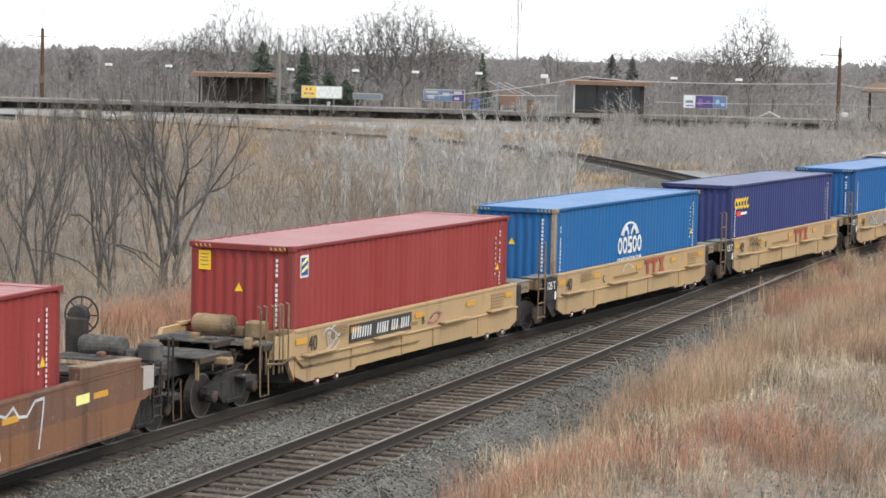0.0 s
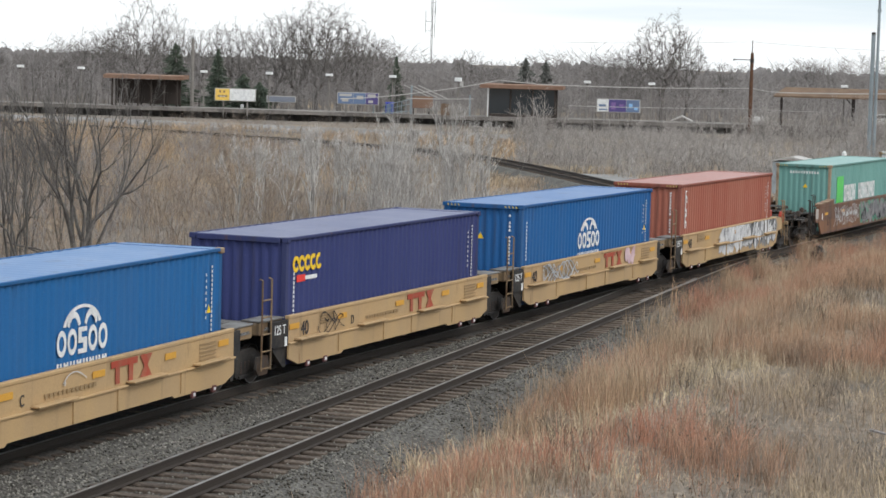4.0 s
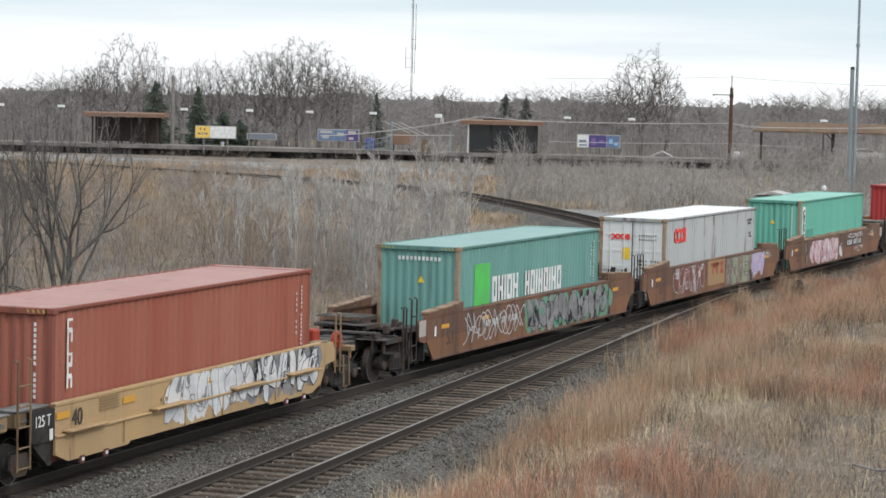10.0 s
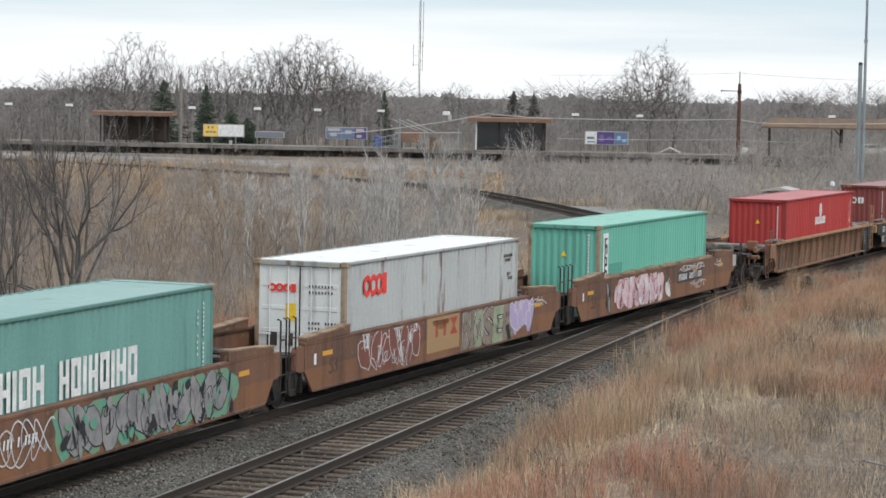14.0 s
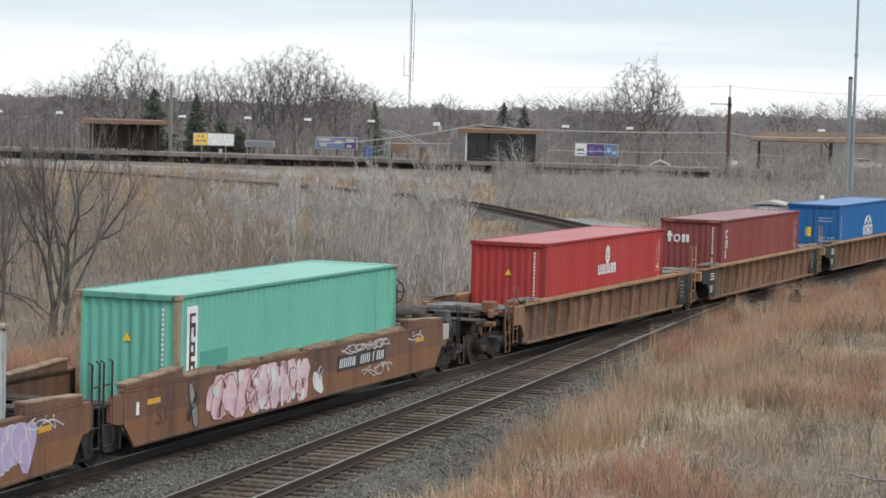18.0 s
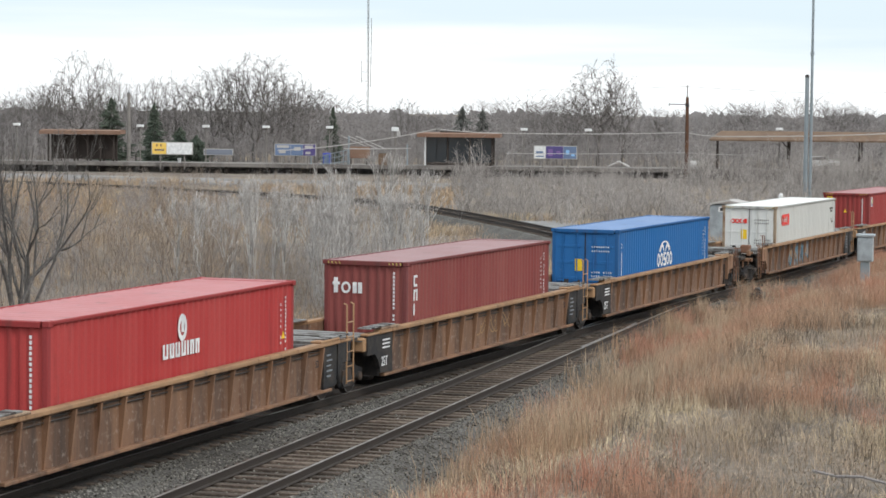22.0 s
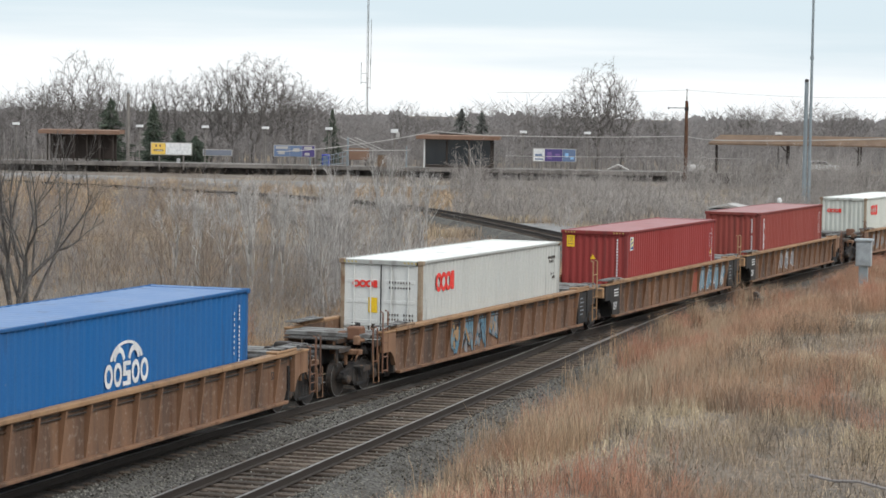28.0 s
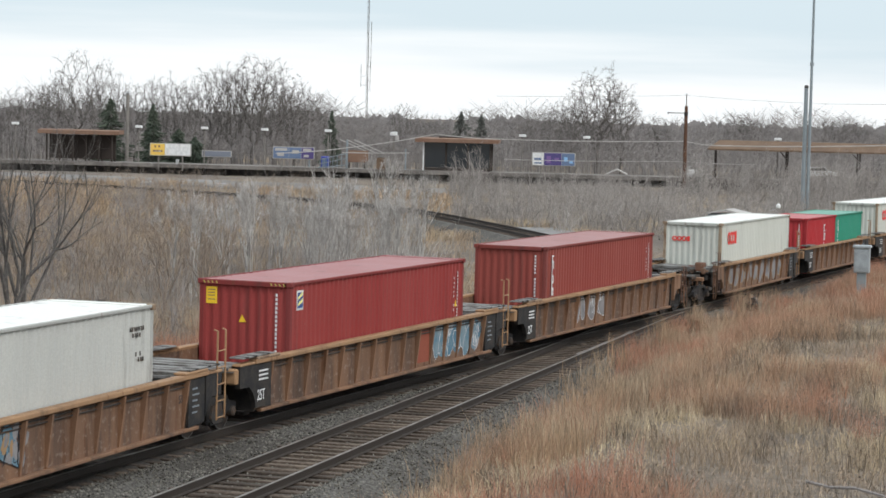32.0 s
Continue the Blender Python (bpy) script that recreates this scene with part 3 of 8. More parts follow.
def container(color_name, color, label, fade=None, rust=0.0, doors=False, stripes=False, length=CL, marks=(), seed=1, rust_posts=False, tall=CH, top=None, lit_door_color=None):
    """A shipping container; its end towards -x and its side towards -y are the ones that show."""
    rng = random.Random(seed)
    body = paint(color_name, color, fade, rust)
    # Door colour is raised to put back light missing on this end.
    leaf_mat = paint(color_name + "_lit_doors", lit_door_color, None, rust * 0.6) if lit_door_color else body
    trim = paint(color_name + "_frame", tuple(c * 0.78 for c in color), None, max(rust, 0.12))
    # Roof colour: the wall colour mixed a fixed step towards white.
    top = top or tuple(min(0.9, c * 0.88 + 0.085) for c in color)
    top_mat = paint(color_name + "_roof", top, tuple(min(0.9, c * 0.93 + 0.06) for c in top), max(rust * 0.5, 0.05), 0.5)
    thing = base("shipping_container", label, "container", "containers on the train")
    h, w, z0, z1 = length / 2, CW / 2, FLOOR, FLOOR + tall
    place = {"near": lambda a, d, z: (a, -w + 0.012 + d, z), "far": lambda a, d, z: (a, w - 0.012 - d, z),
             "front": lambda a, d, z: (-h + 0.012 + d, -a, z), "back": lambda a, d, z: (h - 0.012 - d, a, z)}
    for k in ("near", "far"):
        part("side_wall", wall_shape(wave(-h + 0.14, h - 0.14, 0.278, 0.045), z0 + 0.14, z1 - 0.07, place[k]), body, thing)
    part("end_wall", wall_shape(wave(-w + 0.12, w - 0.12, 0.25, 0.04), z0 + 0.16, z1 - 0.12, place["back"]), body, thing)
    if doors:
        for s0, s1 in ((-w + 0.11, -0.012), (0.012, w - 0.11)):
            d = Shape().box(-h + 0.02, -h + 0.07, -s1, -s0, z0 + 0.16, z1 - 0.14, None, 0.01)
            door = part("door", d, leaf_mat, thing)
            for zz in np.linspace(z0 + 0.6, z1 - 0.6, 4):
                part("door_pressing", Shape().box(-h + 0.004, -h + 0.022, -s1 + 0.1, -s0 - 0.1, zz - 0.05, zz + 0.05, None, 0.006), leaf_mat, door)
            for q in (0.28, 0.74):
                y = -(s0 + (s1 - s0) * q)
                rod = Shape().tube((-h - 0.012, y, z0 + 0.1), (-h - 0.012, y, z1 - 0.1), 0.018)
                rod.box(-h - 0.03, -h + 0.02, y - 0.05, y + 0.05, z1 - 0.16, z1 - 0.1, None, 0.005)
                rod.box(-h - 0.03, -h + 0.02, y - 0.05, y + 0.05, z0 + 0.12, z0 + 0.18, None, 0.005)
                rod.box(-h - 0.035, -h - 0.02, y - 0.05, y + 0.28, z0 + 1.05, z0 + 1.10, None, 0.005)
                part("lock_rod", rod, leaf_mat if lit_door_color else M_GALV, door)
        part("door_seal", Shape().box(-h + 0.012, -h + 0.03, -0.014, 0.014, z0 + 0.16, z1 - 0.14), M_BLACK, thing)
    else:
        part("end_wall", wall_shape(wave(-w + 0.12, w - 0.12, 0.25, 0.04), z0 + 0.16, z1 - 0.12, place["front"]), body, thing)
    n = int(length / 0.42)
    v, rib = [], []
    for i in range(n * 2 + 1):
        x = -h + 0.16 + (length - 0.32) * i / (n * 2)
        v += [(x, -w + 0.06, z1 - 0.012 - 0.012 * (i % 2)), (x, w - 0.06, z1 - 0.012 - 0.012 * (i % 2))]
    roof = Shape().add(v, [(2 * i, 2 * i + 2, 2 * i + 3, 2 * i + 1) for i in range(n * 2)])
    roof.box(-h + 0.1, -h + 0.4, -w + 0.1, w - 0.1, z1 - 0.03, z1 - 0.004).box(h - 0.4, h - 0.1, -w + 0.1, w - 0.1, z1 - 0.03, z1 - 0.004)
    part("roof", roof, top_mat, thing, "paler corrugated roof")
    for s in (-1, 1):
        part("top_rail", Shape().box(-h + 0.16, h - 0.16, s * w - 0.035, s * w + 0.035, z1 - 0.075, z1 - 0.002, None, 0.012), trim, thing)
        part("bottom_rail", Shape().box(-h + 0.16, h - 0.16, s * w - 0.05, s * w + 0.05, z0 + 0.01, z0 + 0.16, None, 0.012), trim, thing)
        part("end_header", Shape().box(s * h - 0.05, s * h + 0.05, -w + 0.16, w - 0.16, z1 - 0.13, z1 - 0.005, None, 0.012), trim, thing)
        part("end_sill", Shape().box(s * h - 0.05, s * h + 0.05, -w + 0.16, w - 0.16, z0 + 0.01, z0 + 0.17, None, 0.012), trim, thing)
        for q in (-1, 1):
            pm = MATS.get("rusty_post") or material("rusty_post", (0.31, 0.24, 0.17), 0.8, 0, (0.20, 0.12, 0.075), 3)
            x, y = s * (h - 0.07), q * (w - 0.06)
            part("corner_post", Shape().box(x - 0.07, x + 0.07, y - 0.06, y + 0.06, z0 + 0.1, z1 - 0.1, None, 0.014), pm if rust_posts and s < 0 else trim, thing)
            for zz in (z0, z1 - 0.118):
                part("corner_casting", Shape().box(x - 0.09 + s * 0.002, x + 0.09 + s * 0.002, y - 0.082 + q * 0.022, y + 0.082 + q * 0.022, zz, zz + 0.12, None, 0.012), pm if rust_posts else trim, thing)
    if stripes:
        for sgn in (-1, 1):
            s = Shape()
            for i in range(4):
                a = sgn * (w - 0.32) + (i - 1.5) * 0.11
                v = [(-h - 0.053, a + q, z1 - 0.11 + r) for q, r in ((-0.03, 0.015), (0.01, 0.015), (0.04, 0.075), (0.0, 0.075))]
                v += [(-h - 0.045, b, c) for _, b, c in v]
                s.add(v, [(0, 1, 2, 3), (7, 6, 5, 4), (0, 4, 5, 1), (1, 5, 6, 2), (2, 6, 7, 3), (3, 7, 4, 0)])
            tagged(part("height_stripe", s, M_OLDYELLOW, thing, "yellow warning stripes"), kind="stuff")
    for mk in marks:
        mk(thing, place, rng, h, w, z0, z1)
    return thing


def mark_codes(end_codes=True, side_codes=True, back_codes=True, color=None):
    def go(t, place, rng, h, w, z0, z1):
        col = color or M_WHITE
        if end_codes:
            bars(place["front"], code_rows(w - 0.40, z1 - 0.28, 14, 0.07, 0.035, rng, 0.55), col, t, "code_marking")
        if side_codes:
            bars(place["near"], code_rows(-h + 0.42, z1 - 0.5, 13, 0.07, 0.035, rng, 0.6), col, t, "code_marking")
        if back_codes:
            bars(place["near"], code_rows(h - 0.50, z1 - 0.35, 15, 0.06, 0.035, rng, 0.5) + code_rows(h - 0.78, z1 - 0.5, 8, 0.06, 0.07, rng, 0.4), col, t, "code_marking")
    return go


def mark_small_print(t, place, rng, h, w, z0, z1):
    """Short lines of small dark print at the far end of the side."""
    rows = []
    for k, (n, z) in enumerate(((7, 0.42), (4, 0.55), (3, 0.95), (3, 1.07))):
        rows += code_rows(h - 1.15 + 0.14 * k, z1 - z, n, 0.06, 0.045, rng, 0.5, True)
    bars(place["near"], rows, M_STEEL, t, "code_marking")


def mark_triangle(end=True, a=-0.06, z=1.88, side=True):
    def go(t, place, rng, h, w, z0, z1):
        spots = ([("front", a, z0 + z)] if end else []) + ([("near", h - 0.62, z0 + 1.55)] if side else [])
        for k, b, zz in spots:
            s = Shape()
            v = [place[k](b + q, d, zz + r) for d in (-0.006, 0.004) for q, r in ((-0.10, 0), (0.10, 0), (0, 0.18))]
            s.add(v, [(0, 1, 2), (5, 4, 3), (0, 3, 4, 1), (1, 4, 5, 2), (2, 5, 3, 0)])
            part("warning_triangle", s, M_YSTICK, t, "yellow warning triangle")
    return go


def mark_sticker(a=-1.04, z=2.30, sx=0.29, sz=0.41):
    def go(t, place, rng, h, w, z0, z1):
        st = bars(place["front"], [(a, a + sx, z0 + z, z0 + z + sz)], M_YSTICK, t, "sticker", "yellow printed sticker")
        up = lambda q, d, zz: place["front"](q, d - 0.006, zz)
        bars(up, [(a + 0.05, a + sx - 0.05, z0 + z + sz * k, z0 + z + sz * k + 0.022) for k in (0.22, 0.45, 0.62, 0.8)], M_ROOF, st, "print")
    return go


def mark_square(t, place, rng, h, w, z0, z1):
    """A small white board with a dark blue slanted stripe."""
    b = bars(place["near"], [(-h + 0.40, -h + 0.78, z0 + 2.20, z0 + 2.68)], M_WHITE, t, "logo_board", "white logo board")
    up = lambda q, d, zz: place["near"](q, d - 0.006, zz)
    m = material("dark_blue_logo", (0.03, 0.07, 0.22), 0.5)
    bars(up, [(-h + 0.44, -h + 0.74, z0 + 2.25, z0 + 2.63)], m, b, "logo")
    for dz in (0.0, 0.16):
        q = [place["near"](-h + a, d, z0 + 2.30 + dz + z) for d in (-0.015, -0.009) for a, z in ((0.46, 0.0), (0.72, 0.10), (0.72, 0.18), (0.46, 0.06))]
        part("logo", Shape().add(q, [(0, 1, 2, 3), (7, 6, 5, 4), (0, 4, 5, 1), (1, 5, 6, 2), (2, 6, 7, 3), (3, 7, 4, 0)]), M_LIME, b)


def mark_dome(t, place, rng, h, w, z0, z1):
    """A white globe of arcs over rows of block shapes."""
    p = lambda a, d, z: place["near"](a, d - 0.004, z)
    c, zz = -0.15, z0 + 1.78
    ring(p, c, zz, 0.76, 0.46, 0.13, M_WHITE, t, "logo_arc", 0.03, 0.47)
    ring(p, c - 0.34, zz - 0.05, 0.28, 0.40, 0.30, M_WHITE, t, "logo_arc", 0.06, 0.44)
    ring(p, c + 0.34, zz - 0.05, 0.28, 0.40, 0.30, M_WHITE, t, "logo_arc", 0.06, 0.44)
    for i in range(5):
        a = c - 0.98 + i * 0.41
        if i != 2:
            ring(p, a + 0.17, zz - 0.22, 0.18, 0.25, 0.42, M_WHITE, t, "logo_block")
        else:
            bars(p, [(a, a + 0.34, zz - 0.06, zz + 0.03), (a, a + 0.34, zz - 0.27, zz - 0.17), (a, a + 0.34, zz - 0.47, zz - 0.38), (a, a + 0.12, zz - 0.2, zz), (a + 0.2, a + 0.34, zz - 0.42, zz - 0.2)], M_WHITE, t, "logo_block")
    rows = []
    for i in range(8):
        a = c - 0.98 + i * 0.255
        rows += [(a, a + 0.06, zz - 0.90, zz - 0.58), (a + 0.12, a + 0.18, zz - 0.90, zz - 0.58)]
        if i % 2:
            rows.append((a + 0.06, a + 0.12, zz - 0.70, zz - 0.62))
        else:
            rows.append((a + 0.06, a + 0.12, zz - 0.88, zz - 0.80))
    bars(p, rows, M_WHITE, t, "logo_line")


def mark_patch_words(t, place, rng, h, w, z0, z1):
    """A lime green patch and tall white block shapes."""
    p = lambda a, d, z: place["near"](a, d - 0.004, z)
    lime = material("lime_green_patch", (0.09, 0.55, 0.10), 0.5, 0, (0.10, 0.42, 0.12), 1.5)
    bars(p, [(-4.87, -3.67, z0 + 1.0, z0 + 2.35)], lime, t, "colour_patch", "bright lime green painted patch")
    a = -3.46
    rows = []
    for i, wide in enumerate((0.38, 0.4, 0.14, 0.42, 0.42, 0.38, 0.38, 0.14, 0.38, 0.38, 0.14, 0.4, 0.4)):
        if i == 5:
            a += 0.5
        lo, hi = z0 + 1.2, z0 + 1.93
        if wide < 0.3:
            rows.append((a, a + wide, lo, hi))
        else:
            rows += [(a, a + 0.13, lo, hi), (a + wide - 0.13, a + wide, lo, hi)]
            rows += [(a, a + wide, lo + 0.28, lo + 0.42)] if i % 3 else [(a, a + wide, hi - 0.15, hi), (a, a + wide, lo, lo + 0.15)]
        a += wide + 0.09
    bars(p, rows, M_WHITE, t, "lettering", "tall white block lettering")


def mark_red_logo(end=True, x=1.15, z=1.94):
    def go(t, place, rng, h, w, z0, z1):
        p = lambda a, d, zz: place["near"](a, d - 0.004, zz)
        for i in range(3):
            ring(p, -h + x + 0.20 + i * 0.38, z0 + z + 0.3, 0.23, 0.27, 0.45, M_REDLOGO, t, "logo")
        bars(p, [(-h + x + 1.18, -h + x + 1.40, z0 + z + 0.04, z0 + z + 0.57)], M_REDLOGO, t, "logo")
        if end:
            q = lambda a, d, zz: place["front"](a, d - 0.02, zz)
            for i in range(3):
                ring(q, -w + 0.48 + i * 0.20, z0 + 2.22, 0.11, 0.10, 0.5, M_REDLOGO, t, "logo")
            bars(q, [(-w + 1.0, -w + 1.12, z0 + 2.12, z0 + 2.32)], M_REDLOGO, t, "logo")
    return go


def mark_door_print(color):
    def go(t, place, rng, h, w, z0, z1):
        q = lambda a, d, zz: place["front"](a, d - 0.006, zz)
        rows = []
        for k, zz in enumerate((2.25, 2.10, 1.35, 1.22, 0.78, 0.62, 0.5)):
            a = 0.25
            for i in range(4 if k > 1 else 8):
                rows.append((a, a + 0.034, z0 + zz, z0 + zz + 0.06))
                a += 0.085
            if k > 1:
                a += 0.1
                for i in range(4):
                    rows.append((a, a + 0.034, z0 + zz, z0 + zz + 0.06))
                    a += 0.085
        bars(q, rows, color, t, "door_print")
        bars(q, [(-w + 0.85, -w + 1.12, z0 + 1.42, z0 + 1.84)], M_YSTICK, t, "sticker", "yellow printed sticker")
        bars(q, [(-w + 0.35, -w + 0.62, z0 + 0.78, z0 + 1.12)], M_DARKTEXT, t, "data_plate")
        bars(q, [(-w + 0.85, -w + 1.05, z0 + 0.80, z0 + 1.10)], M_STEEL, t, "data_plate")
    return go


def mark_vertical_words(a, z_top, n, size, gap=0.1, color=None, side="near", board=False):
    """A tall column of block shapes down a wall."""
    def go(t, place, rng, h, w, z0, z1):
        col = color or M_WHITE
        p = lambda q, d, zz: place[side](q, d - 0.004, zz)
        x = (-h if side == "near" else -w) + a
        if board:
            bars(p, [(x - 0.12, x + size + 0.12, z0 + z_top - n * (size * 1.25 + gap) - 0.1, z0 + z_top + 0.15)], M_WHITE, t, "white_board", "white lettered board")
            p = lambda q, d, zz: place[side](q, d - 0.012, zz)
            col = M_DARKTEXT
        rows = []
        for i in range(n):
            z = z0 + z_top - i * (size * 1.25 + gap)
            hgt = size * 1.15
            kind = i % 4
            rows.append((x, x + size * 0.28, z - hgt, z))
            if kind != 2:
                rows.append((x, x + size, z - size * 0.25, z))
            if kind in (1, 3):
                rows.append((x + size * 0.72, x + size, z - hgt, z))
            if kind in (0, 3):
                rows.append((x, x + size * 0.9, z - hgt, z - hgt + size * 0.25))
        bars(p, rows, col, t, "lettering")
    return go


def mark_drop(t, place, rng, h, w, z0, z1):
    """A white drop-shaped sign over a row of block shapes."""
    p = lambda a, d, z: place["near"](a, d - 0.004, z)
    c, zz = -0.09, z0 + 2.28
    ring(p, c, zz, 0.22, 0.30, 0.42, M_WHITE, t, "logo")
    bars(p, [(c - 0.05, c + 0.08, zz - 0.1, zz + 0.26)], M_WHITE, t, "logo")
    rows = []
    a = c - 0.95
    for wide in (0.25, 0.22, 0.22, 0.22, 0.08, 0.2, 0.2):
        rows += [(a, a + 0.08, zz - 0.62, zz - 0.30), (a + wide - 0.08, a + wide, zz - 0.62, zz - 0.30), (a, a + wide, zz - 0.62, zz - 0.55) if wide > 0.21 else (a, a + wide, zz - 0.38, zz - 0.30)]
        a += wide + 0.07
    bars(p, rows, M_WHITE, t, "lettering")


def mark_pair(t, place, rng, h, w, z0, z1):
    """A yellow wordmark shape over a small red and white flash."""
    p = lambda a, d, z: place["near"](a, d - 0.004, z)
    x, z = -5.55, z0 + 2.26
    for i in range(5):
        ring(p, x + i * 0.31, z, 0.17, 0.19, 0.5, M_YSTICK, t, "wordmark", 0.05 * i, 0.9)
    bars(p, [(x + 0.05, x + 0.5, z - 0.42, z - 0.26)], M_REDLOGO, t, "flash")
    bars(p, [(x + 0.5, x + 1.15, z - 0.39, z - 0.30)], M_WHITE, t, "flash")


def mark_short_word(t, place, rng, h, w, z0, z1):
    """Three white block shapes high on the end and a column of them on the side."""
    q = lambda a, d, zz: place["front"](a, d - 0.006, zz)
    x, z = -w + 0.25, z0 + 2.0
    bars(q, [(x + 0.04, x + 0.16, z, z + 0.42), (x, x + 0.22, z + 0.22, z + 0.30)], M_WHITE, t, "lettering")
    ring(q, x + 0.40, z + 0.15, 0.14, 0.16, 0.42, M_WHITE, t, "lettering")
    bars(q, [(x + 0.60, x + 0.72, z, z + 0.3), (x + 0.76, x + 0.88, z, z + 0.3)], M_WHITE, t, "lettering")


# ---- wagons ----
SPRAY_PLATE = material("maroon_plate", (0.13, 0.055, 0.055), 0.8)
M_WHEEL = material("dark_wheel_steel", (0.035, 0.032, 0.03), 0.6, 0.2, (0.06, 0.045, 0.035), 5)


M_TREAD = material("worn_bright_rim", (0.20, 0.195, 0.19), 0.45, 0.4, (0.10, 0.09, 0.085), 6)


def wheelset_shape():
    s = Shape()
    for q in (-1, 1):
        prof = [(q * 0.80, 0.10), (q * 0.80, 0.38), (q * 0.80, 0.455), (q * 0.685, 0.46), (q * 0.683, 0.485), (q * 0.66, 0.485), (q * 0.66, 0.40), (q * 0.70, 0.30), (q * 0.70, 0.12)]
        s.lathe(prof, (0, 0, 0), "y", 24, M_WHEEL)
        face = [(rr * math.cos(math.tau * k / 24), q * 0.803, rr * math.sin(math.tau * k / 24)) for rr in (0.425, 0.45) for k in range(24)]
        s.add(face, [(k, (k + 1) % 24, (k + 1) % 24 + 24, k + 24) for k in range(24)], M_TREAD)
        s.lathe([(q * 0.98, 0.09), (q * 0.80, 0.11)], (0, 0, 0), "y", 12, M_BLACK)
    s.tube((0, -0.8, 0), (0, 0.8, 0), 0.085, 0.085, 10, M_BLACK)
    return s


def bogie_kit():
    side = Shape()
    out = [(-1.12, 0.52), (-1.12, 0.66), (-0.72, 0.74), (-0.45, 0.86), (0.45, 0.86), (0.72, 0.74), (1.12, 0.66), (1.12, 0.52), (0.68, 0.50), (0.42, 0.26), (-0.42, 0.26), (-0.68, 0.50)]
    side.prism(out, "y", -0.07, 0.07)
    side.box(-0.55, -0.36, -0.09, 0.09, 0.36, 0.72, None, 0.02).box(0.36, 0.55, -0.09, 0.09, 0.36, 0.72, None, 0.02)
    side.box(-0.34, 0.34, -0.11, 0.11, 0.24, 0.33, None, 0.02)
    spring = Shape()
    for x in (-0.2, 0, 0.2):
        for i in range(6):
            spring.lathe([(0.36 + i * 0.045, 0.075), (0.375 + i * 0.045, 0.09), (0.39 + i * 0.045, 0.075)], (x, 0, 0), "z", 10)
    cap = Shape().lathe([(-0.13, 0.07), (-0.10, 0.12), (0.05, 0.13)], (0, 0, 0), "y", 12)
    bolster = Shape().box(-0.22, 0.22, -1.0, 1.0, 0.55, 0.80, None, 0.03).lathe([(0.78, 0.38), (0.88, 0.38), (0.92, 0.2)], (0, 0, 0), "z", 16)
    return side.mesh("side_frame", M_BLACK), spring.mesh("spring_nest", M_STEEL), cap.mesh("axle_box", M_STEEL), bolster.mesh("bolster", M_BLACK), wheelset_shape().mesh("wheelset")


def bogie(kit):
    b = base("rail_bogie", "black steel freight bogie with two wheelsets on the rails", "bogie", "bogies under the train")
    side, spring, cap, bolster, wheels = kit
    for y in (-1.0, 1.0):
        f = share("side_frame", side, b, pose(0, y, 0))
        share("spring_nest", spring, f)
        for x in (-0.88, 0.88):
            share("axle_box", cap, f, pose(x, 0.02 if y > 0 else -0.02, 0.46, 0, 0, 0 if y < 0 else 180))
    share("bolster", bolster, b)
    sets = [share("wheelset", wheels, b, pose(x, 0, 0.46)) for x in (-0.88, 0.88)]
    return b, sets


def stroke(points, width, y, mat_side=0):
    """A painted stroke through points (x, z) on the side at y."""
    s = Shape()
    for (x0, z0), (x1, z1) in zip(points, points[1:]):
        dx, dz = x1 - x0, z1 - z0
        d = math.hypot(dx, dz) or 1
        nx, nz = -dz / d * width / 2, dx / d * width / 2
        ex, ez = dx / d * width * 0.3, dz / d * width * 0.3
        v = [(x0 - ex + nx, y, z0 - ez + nz), (x0 - ex - nx, y, z0 - ez - nz), (x1 + ex - nx, y, z1 + ez - nz), (x1 + ex + nx, y, z1 + ez + nz)]
        s.add(v, [(0, 1, 2, 3)])
    return s


def blob(cx, cz, rx, rz, y, rng, n=14):
    a0 = rng.uniform(0, 6)
    pts = []
    for i in range(n):
        t = math.tau * i / n
        k = 1 + 0.22 * math.sin(3 * t + a0) + rng.uniform(-0.12, 0.12)
        pts.append((cx + rx * k * math.cos(t), y, min(max(cz + rz * k * math.sin(t), 0.44), 1.47)))
    return Shape().add(pts, [tuple(range(n))])


def leaf(cx, cz, rx, rz, tilt, y, rng, n=12, grow=0.0, seed=0):
    """A tall lobed form of spray paint, tilted."""
    r = random.Random(seed)
    k1, k2, a0 = r.uniform(0.1, 0.35), r.uniform(0.05, 0.2), r.uniform(0, 6)
    pts = []
    for i in range(n):
        t = math.tau * i / n
        k = 1 + k1 * math.sin(2 * t + a0) + k2 * math.sin(3 * t - a0)
        a, b = (rx * k + grow) * math.cos(t), (rz * k + grow) * math.sin(t)
        pts.append((cx + a + b * tilt, y, min(max(cz + b, 0.44), 1.485)))
    return Shape().add(pts, [tuple(range(n))])


